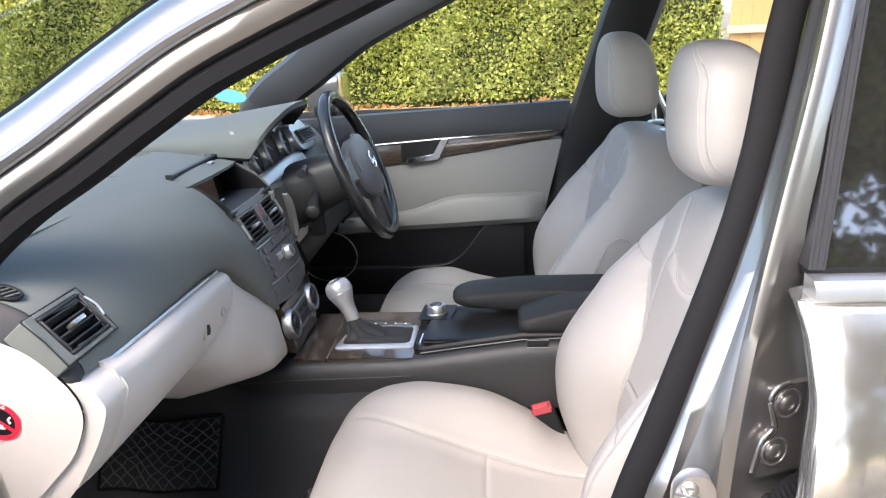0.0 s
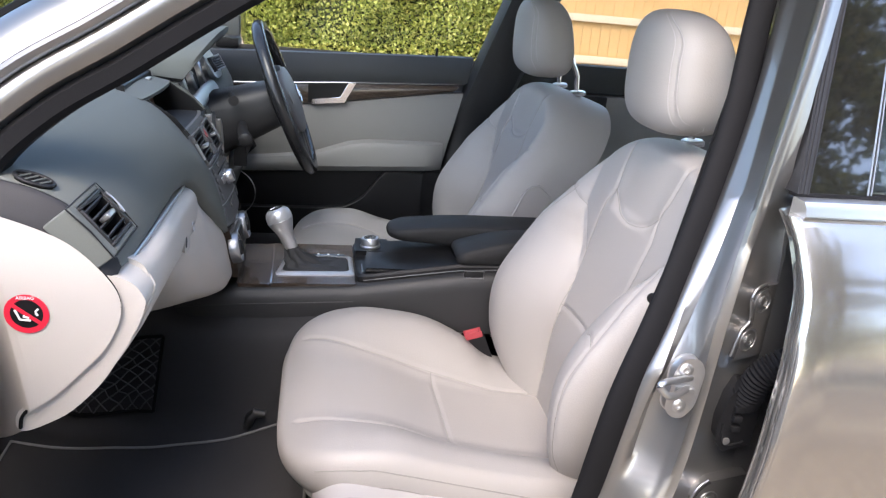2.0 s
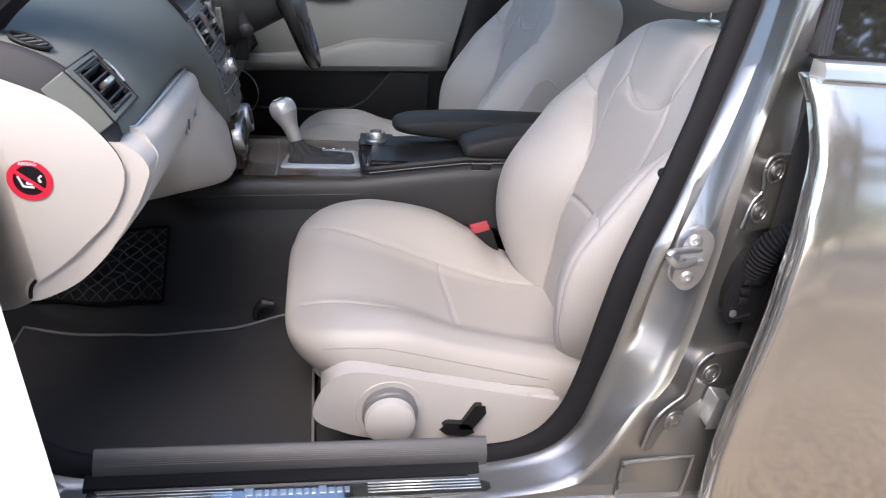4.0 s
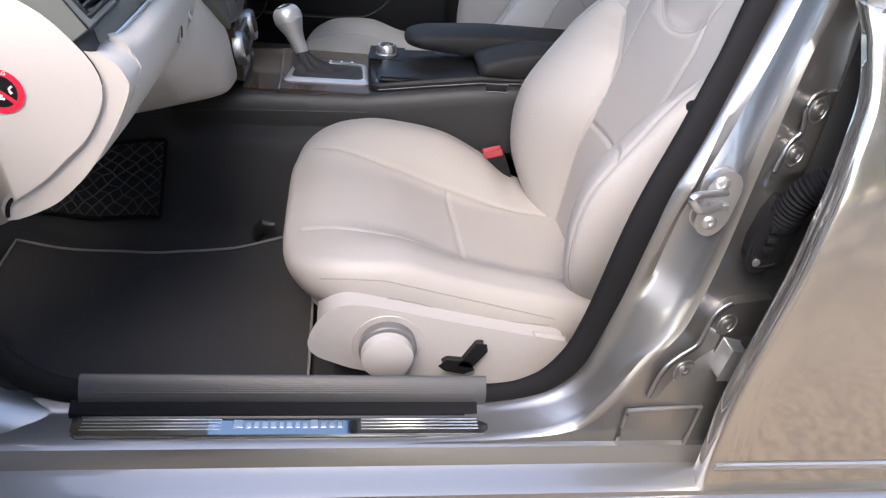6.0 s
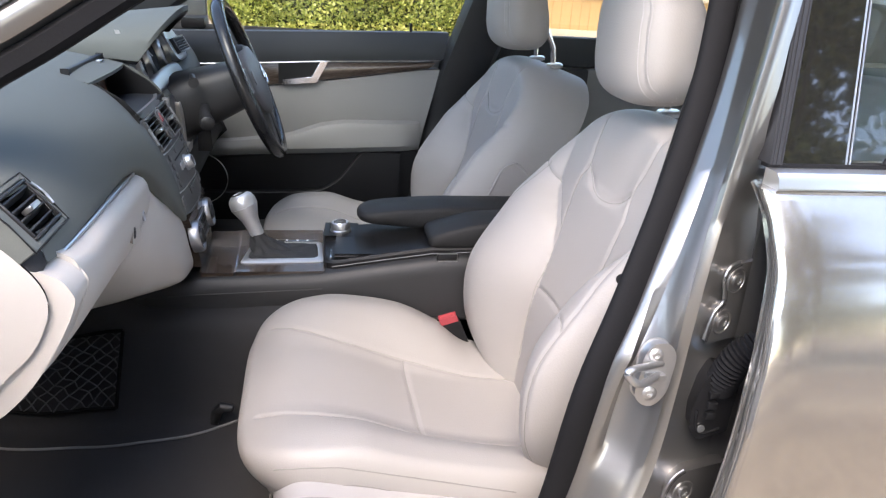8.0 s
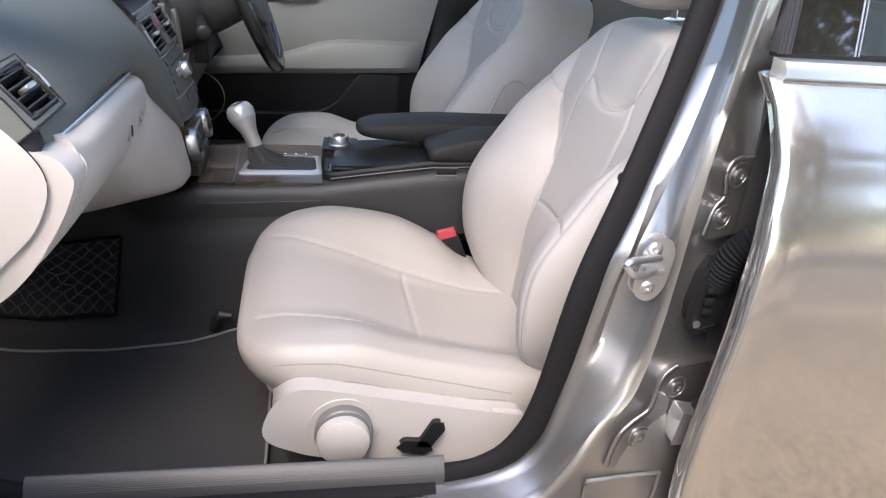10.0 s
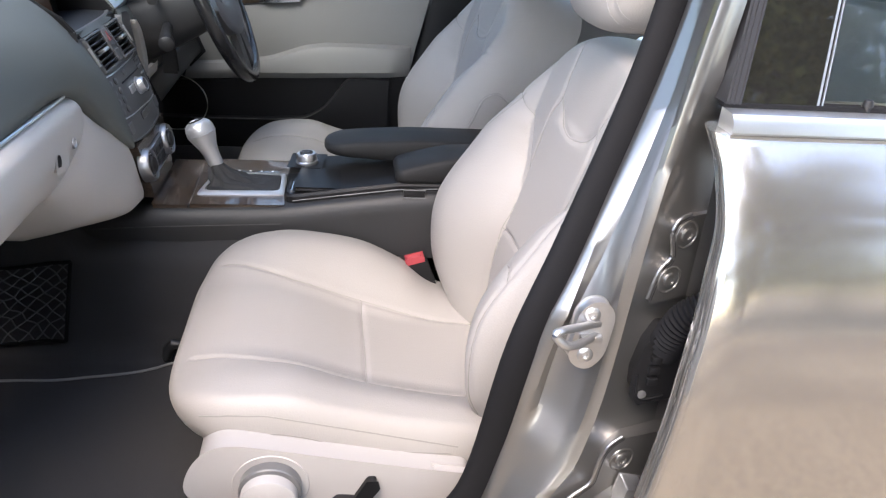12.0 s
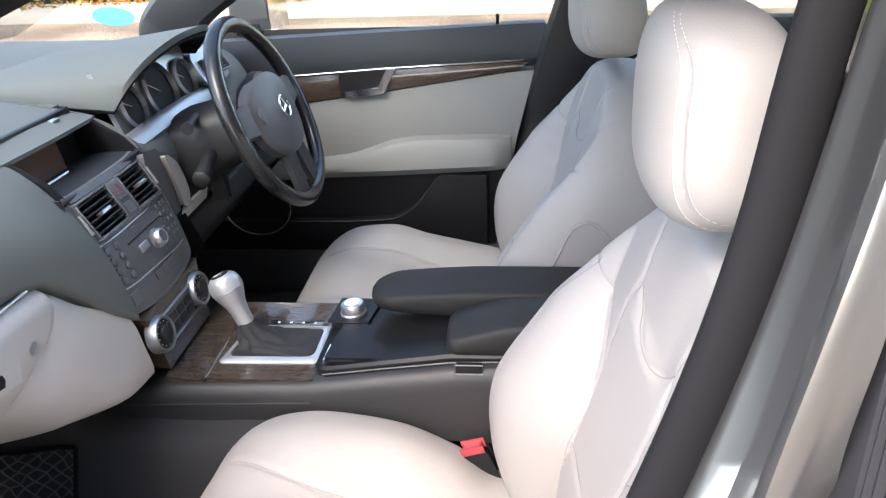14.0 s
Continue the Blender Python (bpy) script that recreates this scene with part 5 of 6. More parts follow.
for v in bm.verts:
    k = -0.800 - v.co.x - 0.12 * (v.co.z - 0.79)
    if k > 0:
        v.co.y += k * 0.7
part("end_panel", bm, BEIGE, dash, "pale side panel of the dashboard")
c = Vector((-0.775, 0.1797, 0.791))


def disc(name, r0, r1, mat, off, label="", parent=None):
    k = 0.64
    bm = lathe([(r0 * k, 0), (r1 * k, 0), (r1 * k, 0.0006), (r0 * k, 0.0006)], c + Vector((0, -off, 0)), (0, -1, 0), 48, caps=r0 == 0)
    return part(name, bm, mat, parent or sticker, label)


sticker = thing("warning_sticker", tuple(c), "round red and black airbag warning sticker", "sticker")
disc("ground_disc", 0, 0.036, BLACK, 0.0)
disc("red_ring", 0.0275, 0.0375, STICKRED, 0.0007, "red ring with pale lettering")
slash = rbox(-0.0185, 0.0185, -0.0006, 0.0, -0.0022, 0.0022, 0)
slash.transform(Matrix.Translation(c + Vector((0, -0.0016, 0))) @ Matrix.Rotation(radians(38), 4, "Y"))
part("slash", slash, STICKRED, sticker)
part("seat_mark", tube([c + Vector((-0.0122, -0.0010, 0.0051)), c + Vector((-0.0077, -0.0010, -0.0070)), c + Vector((0.0038, -0.0010, -0.0083))], 0.0014, 6), WHITE, sticker)
part("seat_mark", tube([c + Vector((-0.0038, -0.0010, -0.0026)), c + Vector((0.0026, -0.0010, -0.0045))], 0.0019, 6), WHITE, sticker)
part("bag_mark", tube(smooth_path([c + Vector((0.0128, -0.0010, 0.0064)), c + Vector((0.0096, -0.0010, 0.0026)), c + Vector((0.0115, -0.0010, -0.0019))], 4), 0.0014, 6), WHITE, sticker)
cu = bpy.data.curves.new("sticker_text", "FONT")
cu.body, cu.size, cu.align_x, cu.extrude = "AIRBAG", 0.0056, "CENTER", 0.0003
tx = new("lettering", cu)
tx.parent = sticker
tx.matrix_local = Matrix.Translation((0, -0.0018, 0.0182)) @ Matrix.Rotation(radians(90), 4, "X")
cu.materials.append(WHITE)


def vent(parent, centre, right, up, w, h, n, name, mat_frame, tab=True, upright=False):
    """An air vent: frame, dark throat, slats and a thumb tab. right and up span its face."""
    right, up = Vector(right).normalized(), Vector(up).normalized()
    out = right.cross(up).normalized()
    M = Matrix((right, up, out)).transposed().to_4x4()
    M.translation = Vector(centre)

    def put(nm, bm, mat, par, label=""):
        bm.transform(M)
        return part(nm, bm, mat, par, label)

    t = 0.004
    fr = bmesh.new()
    for x0, x1, y0, y1 in ((-w, w, h - t, h), (-w, w, -h, -h + t), (-w, -w + t, -h + t, h - t), (w - t, w, -h + t, h - t)):
        k = rbox(x0, x1, y0, y1, -0.03, 0.003, 0.001, 1)
        me = bpy.data.meshes.new("tmp")
        k.to_mesh(me)
        fr.from_mesh(me)
        k.free()
        bpy.data.meshes.remove(me)
    f = put(name, fr, mat_frame, parent)
    put("throat", rbox(-w + 0.001, w - 0.001, -h + 0.001, h - 0.001, -0.036, -0.031, 0.0), BLACK, f)
    for i in range(n):
        if upright:
            y = -w + t + (2 * w - 2 * t) * (i + 0.5) / n
            b2 = rbox(-0.0014, 0.0014, -h + t, h - t, -0.010, 0.006, 0.0006, 1)
            b2.transform(Matrix.Translation((y, 0, -0.004)) @ Matrix.Rotation(radians(-30), 4, "Y"))
        else:
            y = -h + t + (2 * h - 2 * t) * (i + 0.5) / n
            b2 = rbox(-w + t, w - t, -0.0013, 0.0013, -0.010, 0.006, 0.0006, 1)
            b2.transform(Matrix.Translation((0, y, -0.005)) @ Matrix.Rotation(radians(-20), 4, "X"))
        put("slat", b2, CONSOLE, f)
    if tab:
        put("thumb_tab", rbox(-0.013, 0.013, -0.003, 0.003, -0.004, 0.010, 0.002), SATIN, f, "silver thumb tab")
    return f


vent(dash, VC + Vector((0.77, 0, 0.64)) * 0.001, (0, 1, 0), VU, 0.0425, 0.0285, 4, "side_vent", CONSOLE, True, False)
for a0, a1, b0, b1 in ((-0.060, -0.0430, -0.036, 0.036), (0.0430, 0.056, -0.036, 0.036), (-0.0430, 0.0430, 0.0290, 0.036), (-0.0430, 0.0430, -0.036, -0.0290)):
    k = rbox(a0, a1, b0, b1, -0.035, 0.0015, 0.0015, 1)
    k.transform(Matrix.Translation(VC) @ Matrix((Vector((0, 1, 0)), VU, Vector((0, 1, 0)).cross(VU))).transposed().to_4x4())
    part("vent_panel", k, DASH, dash)
sv = [VC + Vector((0, a, 0)) + b * VU + Vector((0.77, 0, 0.64)) * h for a, b, h in ((-0.062, -0.037, 0.0005), (0.050, -0.037, 0.0015), (0.050, 0.0, 0.0035), (0.050, 0.036, 0.001), (-0.062, 0.036, 0.0), (-0.062, 0.0, 0.003))]
part("vent_surround", tube(sv, 0.0011, 6, True), BLACK, dash)
part("vent_wheel", tube(smooth_path([VC + Vector((0, a, 0)) + b * VU + Vector((0.77, 0, 0.64)) * 0.004 for a, b in ((0.045, 0.020), (0.051, 0.004), (0.047, -0.012))], 5), 0.0018, 8), SATIN, dash)
DC, DA, DB, DN = Vector((-0.768, 0.222, 0.9375)), Vector((0.93, 0.10, -0.34)).normalized(), Vector((-0.06, 1.0, 0.10)).normalized(), Vector((0.34, -0.09, 0.93)).normalized()
oval = lambda r, k, h=0.0: DC + r * 0.021 * math.cos(k * math.tau / 36) * DA + r * 0.0135 * math.sin(k * math.tau / 36) * DB + h * DN
dm = part("demister", tube([oval(1, k, 0.001) for k in range(36)], 0.0022, 8, True), BLACK, dash, "oval demister vent")
part("demister_throat", loft([[oval(0.98, k, -0.006) for k in range(36)], [oval(0.98, k, 0.0004) for k in range(36)]]), RUBBER, dm)
for i in range(4):
    e = -0.6 + 0.4 * i
    part("demister_slat", tube([DC + 0.020 * (e - 0.25) * DA - 0.010 * DB + 0.0012 * DN, DC + 0.020 * (e + 0.25) * DA + 0.010 * DB + 0.0012 * DN], 0.0011, 6), DASH, dm)

# centre stack
def stack_x(z):
    return line(z, [(0.60, -0.600), (0.69, -0.6135), (0.72, -0.619), (0.784, -0.6385), (0.8235, -0.654), (0.892, -0.692)])


def stack_w(z):
    return line(z, [(0.60, 0.085), (0.69, 0.100), (0.71, 0.112), (0.76, 0.119), (0.82, 0.122), (0.89, 0.126)])


SY = 0.871
def stack_piece(name, y0, y1, z0, z1, label="", bow=0.0):
    """A piece of the charcoal facia between two heights and two sides (None: its outer edge)."""
    def fn(u, v):
        z = z0 + (z1 - z0) * u
        a, c = SY - stack_w(z) if y0 is None else y0, SY + stack_w(z) if y1 is None else y1
        y = a + (c - a) * v
        q = (y - SY) / stack_w(z)
        z -= bow * (1 - q * q) * (1 - u)
        return Vector((stack_x(z) - 0.010 * q ** 4, y, z))
    return part(name, sheet(fn, 14, 16, (-0.045, 0, -0.01)), STACK, dash, label)


stack_piece("stack_face", None, None, 0.708, 0.8235, "charcoal centre stack", 0.012)
stack_piece("facia_rim", None, None, 0.8815, 0.892)
for y0, y1 in ((None, 0.7725), (0.8640, 0.8960), (0.9755, None)):
    stack_piece("facia_post", y0, y1, 0.8235, 0.8815)
for y, w in ((0.8183, 0.0455), (0.9357, 0.0395)):
    vent(dash, (-0.6695, y, 0.8525), (0, 1, 0), (-0.485, 0, 0.875), w, 0.0325, 6, "centre_vent", STACK)
    part("vent_wheel", tube(smooth_path([(-0.6675 - 0.485 * b, y + (w + 0.006 if y > 0.88 else -w - 0.006), 0.8525 + 0.92 * b) for b in (-0.016, 0.0, 0.016)], 5), 0.0026, 8), SATIN, dash, "silver thumb wheel beside the vent")


def facia_at(y, z, proud=0.0):
    """A place on the bowed facia."""
    q = (y - SY) / stack_w(z)
    return Vector((stack_x(z) - 0.010 * q ** 4 + proud, y, z))


def on_stack(name, y0, y1, z0, z1, proud, mat, label="", parent=None, r=0.001):
    y, z = (y0 + y1) / 2, (z0 + z1) / 2
    a = math.atan2(stack_x(z - 0.02) - stack_x(z + 0.02), 0.04)
    bm = rbox(-0.004, proud, y0 - y, y1 - y, -(z1 - z0) / 2, (z1 - z0) / 2, r, 1)
    bm.transform(Matrix.Translation(facia_at(y, z)) @ Matrix.Rotation(-a, 4, "Y"))
    return part(name, bm, mat, parent or dash, label)


def facia_line(name, run, r, mat, label=""):
    return part(name, tube(smooth_path([facia_at(y, z, 0.0006) for y, z in run], 6), r, 6), mat, dash, label)


def round_key(y, z, r):
    n = Vector((0.93, 0, 0.36))
    part("key", lathe([(r, -0.002), (r, 0.0012), (r * 0.8, 0.0022), (0.0, 0.0024)], facia_at(y, z), n, 16), STACK, dash)
    part("key_gap", lathe([(r + 0.0009, -0.002), (r + 0.0009, 0.0004), (r, 0.0004)], facia_at(y, z), n, 16, caps=False), BLACK, dash)


on_stack("hazard_switch", 0.8665, 0.8935, 0.848, 0.880, 0.003, STACK, "hazard switch")
hz_mark = [facia_at(0.880 + a, 0.866 + b, 0.0042) for a, b in ((-0.008, -0.006), (0.008, -0.006), (0.0, 0.008))]
part("hazard_mark", tube(hz_mark, 0.0010, 6, True), RED, dash, "red hazard triangle")
on_stack("lock_switch", 0.8685, 0.8915, 0.8255, 0.845, 0.003, STACK)
facia_line("silver_line", [(0.754, 0.8175), (0.80, 0.8178), (0.87, 0.8180), (0.93, 0.8185), (0.984, 0.8195)], 0.0012, SATIN, "thin silver line")
facia_line("silver_line", [(0.757, 0.7475), (0.80, 0.7455), (0.87, 0.7425), (0.93, 0.7395), (0.968, 0.738)], 0.0012, SATIN, "thin silver line")
facia_line("facia_edge", [(SY - stack_w(z) + 0.003, z) for z in (0.890, 0.86, 0.83, 0.80, 0.77, 0.74, 0.718)] + [(0.767, 0.7075), (0.80, 0.7035), (0.871, 0.7005), (0.94, 0.7035), (0.972, 0.7085)] + [(SY + stack_w(z) - 0.003, z) for z in (0.722, 0.75, 0.78, 0.82, 0.86, 0.890)], 0.0014, STACK, "fine rim round the centre stack")
on_stack("disc_slot", 0.820, 0.936, 0.7955, 0.7985, 0.0012, BLACK, "disc slot")
on_stack("key", 0.846, 0.861, 0.8035, 0.8125, 0.0022, STACK)
for i in range(4):
    for y in (0.776, 0.7985):
        round_key(y, 0.806 - 0.016 * i, 0.0062)
for i in range(5):
    for j in range(3):
        round_key(0.940 + 0.0155 * j, 0.811 - 0.0135 * i - 0.001 * j, 0.0042)
kg = on_stack("key_strip", 0.843, 0.911, 0.7235, 0.7385, 0.0010, BLACK)
for j in range(3):
    on_stack("key", 0.8445 + 0.0222 * j, 0.8650 + 0.0222 * j, 0.7245, 0.7375, 0.0024, STACK, "", kg)
for y0, z0 in ((0.768, 0.718), (0.948, 0.716)):
    on_stack("key", y0, y0 + 0.023, z0, z0 + 0.020, 0.0022, STACK)
on_stack("rocker_key", 0.841, 0.866, 0.772, 0.7855, 0.003, SATIN)
on_stack("rocker_key", 0.919, 0.932, 0.769, 0.7815, 0.003, STACK)
rk = part("radio_knob", lathe([(0.0165, -0.004), (0.0165, 0.003), (0.0145, 0.004), (0.0140, 0.012), (0.0115, 0.0150), (0.0100, 0.0140), (0.0, 0.0140)], facia_at(0.893, 0.775), (1, 0, 0.38), 32), SATIN, dash, "silver volume knob")
part("knob_top", lathe([(0.0098, 0.0135), (0.0096, 0.0146), (0.0, 0.0148)], facia_at(0.893, 0.775), (1, 0, 0.38), 24), STACK, rk)
part("climate_panel", sheet(lambda u, v: (lambda z: Vector((stack_x(z) - 0.001, SY + stack_w(z) * (2 * v - 1), z)))(0.594 + 0.104 * u), 6, 8, (-0.05, 0, 0)), WOOD, dash, "walnut climate panel")
on_stack("climate_keys", 0.822, 0.912, 0.630, 0.672, 0.002, STACK)
for i in range(3):
    for j in range(2):
        on_stack("key", 0.828 + 0.028 * i, 0.851 + 0.028 * i, 0.634 + 0.018 * j, 0.648 + 0.018 * j, 0.004, CONSOLE)
on_stack("silver_line", 0.80, 0.93, 0.6740, 0.6765, 0.004, SATIN)
on_stack("silver_line", 0.80, 0.93, 0.6255, 0.6280, 0.004, SATIN)
for y in (0.791, 0.940):
    d = part("climate_dial", lathe([(0.0305, -0.006), (0.0310, 0.008), (0.0285, 0.013), (0.0265, 0.0135), (0.0245, 0.012), (0.0235, 0.007)], (-0.610, y, 0.655), (1, 0, 0.2), 40), DIALRING, dash, "satin silver ringed climate dial")
    part("dial_face", lathe([(0.0238, 0.002), (0.0238, 0.009), (0.0155, 0.010), (0.0145, 0.0150), (0.0120, 0.0165), (0.0, 0.0165)], (-0.610, y, 0.655), (1, 0, 0.2), 32), CONSOLE, d)
    for k in range(12):
        a = k * math.tau / 12
        part("dial_mark", lathe([(0.0012, 0), (0.0012, 0.0008), (0, 0.0008)], (-0.6002 - 0.0195 * 0.2 * math.sin(a), y + 0.0195 * math.cos(a), 0.657 + 0.0195 * math.sin(a)), (1, 0, 0.2), 6), WHITE, d)

# screen under its raised lid
part("screen_shelf", prism([(-0.690, 0.880), (-0.691, 0.8905), (-0.745, 0.8905), (-0.80, 0.884), (-0.80, 0.87)], "y", 0.757, 0.999, 0.003), CONSOLE, dash)
part("screen_back", prism([(-0.80, 0.88), (-0.79, 0.88), (-0.80, 0.965), (-0.81, 0.965)], "y", 0.77, 1.0, 0.002), BLACK, dash)
for y in (0.764, 0.992):
    part("screen_cheek", prism([(-0.692, 0.885), (-0.715, 0.912), (-0.765, 0.944), (-0.80, 0.95), (-0.80, 0.88)], "y", y, y + 0.010, 0.003), BLACK, dash)
part("screen", prism([(-0.776, 0.884), (-0.772, 0.884), (-0.784, 0.950), (-0.788, 0.950)], "y", 0.790, 0.916, 0.001), SCREEN, dash, "dark display screen with painted brown glare")
part("screen_strip", tube([(-0.750, 0.780, 0.893), (-0.750, 0.882, 0.8935)], 0.0022, 8), SATIN, dash, "silver strip below the screen")
lid = part("screen_lid", sheet(lambda u, v: Vector((-0.752 - 0.19 * u - 0.012 * (2 * v - 1) ** 2 * (1 - u), 0.752 + 0.262 * v, 0.951 + 0.026 * math.sin(u * 1.5) - 0.004 * (2 * v - 1) ** 2)), 14, 14, (0, 0, -0.006)), DASH, dash, "raised dark screen lid")
part("lid_badge", rbox(-0.795, -0.785, 0.93, 0.95, 0.9575, 0.9615, 0.001), SATIN, lid)

# driver side of the dashboard
DRV = [
    (1.004, [(-0.690, 0.86), (-0.690, 0.888), (-0.705, 0.910), (-0.740, 0.938), (-0.790, 0.955), (-0.86, 0.970)]),
    (1.06, [(-0.695, 0.80), (-0.690, 0.84), (-0.700, 0.872), (-0.730, 0.890), (-0.790, 0.897), (-0.86, 0.903)]),
    (1.26, [(-0.700, 0.79), (-0.690, 0.83), (-0.700, 0.868), (-0.730, 0.890), (-0.790, 0.897), (-0.86, 0.903)]),
    (1.46, [(-0.700, 0.80), (-0.690, 0.84), (-0.700, 0.872), (-0.730, 0.890), (-0.790, 0.897), (-0.86, 0.903)]),
    (1.60, [(-0.700, 0.83), (-0.695, 0.87), (-0.715, 0.915), (-0.745, 0.945), (-0.800, 0.965), (-0.86, 0.972)]),
]
part("driver_pad", loft([[tuple(p) for p in smooth_path([(x, y, z) for x, z in pts], 5)] + [(-1.0, y, 0.975), (-1.26, y, 0.975), (-1.26, y, 0.90), (-0.82, y, 0.78)] for y, pts in spread(DRV, 30)]), DASH, dash, "dark soft upper dash pad", sharp=50)
part("top_pad", sheet(lambda u, v: Vector((-0.84 - 0.44 * u - 0.08 * math.sin(v * math.pi) * u, 0.20 + 1.38 * v, 0.960 + 0.020 * u)), 6, 20, (0, 0, -0.05)), DASH, dash)


CLUSTER = material("cluster_grey", (0.40, 0.40, 0.405), 0.35, metal=0.6, grain=0.2, scale=600)
DIAL = material("dial_face_grey", (0.06, 0.06, 0.063), 0.8, spec=0.1)


def hood(u, v):
    a = math.pi * (0.02 + 0.96 * v)
    y = 1.229 - 0.190 * math.cos(a)
    k = math.sin(a) ** (0.6 if v < 0.5 else 0.45)
    z = 0.938 + 0.112 * math.sin(a) ** (0.6 if v < 0.5 else 0.25) * (1 - u) ** 0.9 + 0.045 * u
    return Vector((-0.757 + 0.085 * k - (0.30 + 0.085 * k) * u, y, z))


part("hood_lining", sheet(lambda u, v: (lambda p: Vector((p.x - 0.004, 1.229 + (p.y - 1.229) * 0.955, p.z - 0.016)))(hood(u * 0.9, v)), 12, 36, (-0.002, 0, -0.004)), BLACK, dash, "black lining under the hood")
part("instrument_hood", sheet(hood, 12, 36, (0, 0, -0.012)), DASH, dash, "dark hood over the instruments")
ic = part("instrument_panel", prism([(-0.745, 0.89), (-0.740, 0.89), (-0.778, 1.005), (-0.783, 1.005)], "y", 1.055, 1.405, 0.003), CLUSTER, dash, "instrument panel with round dials")
for y, r in ((1.118, 0.040), (1.238, 0.058), (1.355, 0.040)):
    d = part("dial_ring", lathe([(r, 0.0), (r + 0.004, 0.012), (r - 0.002, 0.016), (r - 0.004, 0.006)], (-0.757, y, 0.932), (1, 0, 0.33), 40, caps=False), SATIN, ic, "chrome dial ring")
    part("dial_face", lathe([(0, 0.002), (r - 0.003, 0.002), (r - 0.003, 0.004), (0, 0.005)], (-0.757, y, 0.932), (1, 0, 0.33), 36), DIAL, d)
    part("needle", tube([(-0.750, y, 0.935), (-0.757, y - r * 0.6, 0.935 + r * 0.35)], 0.0012, 5), WHITE, d)
part("cluster_trim", sheet(lambda u, v: Vector((-0.735 + 0.024 * v + 0.008 * math.sin(u * math.pi), 1.03 + 0.38 * u, 0.902 - 0.022 * v + 0.010 * math.sin(u * math.pi) + 0.006 * math.sin(v * math.pi))), 24, 8, (-0.004, 0, -0.012)), CLUSTER, dash, "satin silver trim below the instruments")
vent(dash, (-0.722, 1.470, 0.940), (0.1, 1, 0), (-0.5, 0, 0.86), 0.050, 0.020, 5, "driver_vent", STACK, False)
part("vent_cowl", pillow(lambda p: 0.075, 0.0, 0.085, lambda p, q: 0.0, 0.05, lambda p, q, h: Vector((-0.733 + h - 0.5 * (p - 0.04), 1.470 + q, 0.90 + p * 0.9)), 24, 4, 0.2, 0.02), CLUSTER, dash)
part("lower_panel", prism([(-0.70, 0.80), (-0.69, 0.80), (-0.665, 0.72), (-0.70, 0.62), (-0.76, 0.60), (-0.80, 0.78)], "y", 1.035, 1.60, 0.012), BLACK, dash)
part("stack_cheek", prism([(0.985, 0.885), (1.020, 0.880), (1.037, 0.868), (1.058, 0.82), (1.071, 0.775), (1.066, 0.742), (0.98, 0.712)], "x", -0.72, -0.674, 0.006), STACK, dash, "charcoal side of the centre stack")
part("column_trim", prism([(p.x, p.z) for p in smooth_path([(1.035, 0, 0.866), (1.055, 0, 0.858), (1.078, 0, 0.836), (1.095, 0, 0.800), (1.101, 0, 0.771), (1.090, 0, 0.757), (1.075, 0, 0.759), (1.068, 0, 0.785), (1.054, 0, 0.825)], 4, True)], "x", -0.70, -0.664, 0.005), BEIGE, dash, "pale trim beside the column")
part("column_trim", prism([(1.066, 0.741), (1.088, 0.754), (1.172, 0.752), (1.165, 0.742)], "x", -0.72, -0.662, 0.004), BEIGE, dash, "pale trim under the column")
part("knee_panel", prism([(-0.67, 0.66), (-0.64, 0.69), (-0.66, 0.74), (-0.70, 0.72)], "y", 1.05, 1.60, 0.01), BLACK, dash, "black knee trim")

# ---- steering wheel and column ----
sw = thing("steering_wheel", (-0.56, 1.262, 0.88), "black leather four-spoke steering wheel", "steering wheel")
WN = Vector((1, 0, 0.40)).normalized()
WU = Vector((-0.40, 0, 1)).normalized()
WC = Vector((-0.530, 1.229, 0.891))


def wp(a, b, h=0.0):
    """A place in the wheel's plane: a across, b up, h towards the driver."""
    return WC + Vector((0, a, 0)) + b * WU + h * WN


RIMSKIN = material("polished_black_leather", (0.018, 0.018, 0.019), 0.22, grain=0.3, scale=300, bump=0.0003, blotch=0.2)
HUBSKIN = material("hub_charcoal", (0.085, 0.080, 0.082), 0.5, grain=0.25, scale=700, bump=0.0003, blotch=0.1)
rim = tube([wp(0.180 * math.cos(k * math.tau / 72), 0.180 * math.sin(k * math.tau / 72)) for k in range(72)], 0.0155, 16, True, up=tuple(WN))
part("rim", rim, RIMSKIN, sw, "black leather rim")
def hub_fn(u, v):
    """A broad shield: full across the side spokes, narrowing to the lower ones."""
    a = v * math.tau
    c, d = math.cos(a), math.sin(a)
    r = ((abs(c) / 0.114) ** 2.4 + (abs(d) / (0.066 if d > 0 else 0.094)) ** 2.4) ** (-1 / 2.4)
    k = min(u / 0.85, 1)
    return wp(r * k * c, 0.008 + r * k * d, 0.031 - 0.010 * k ** 3 - 0.010 * (k * c) ** 2 - (0.02 * (u - 0.85) / 0.15 if u > 0.85 else 0))


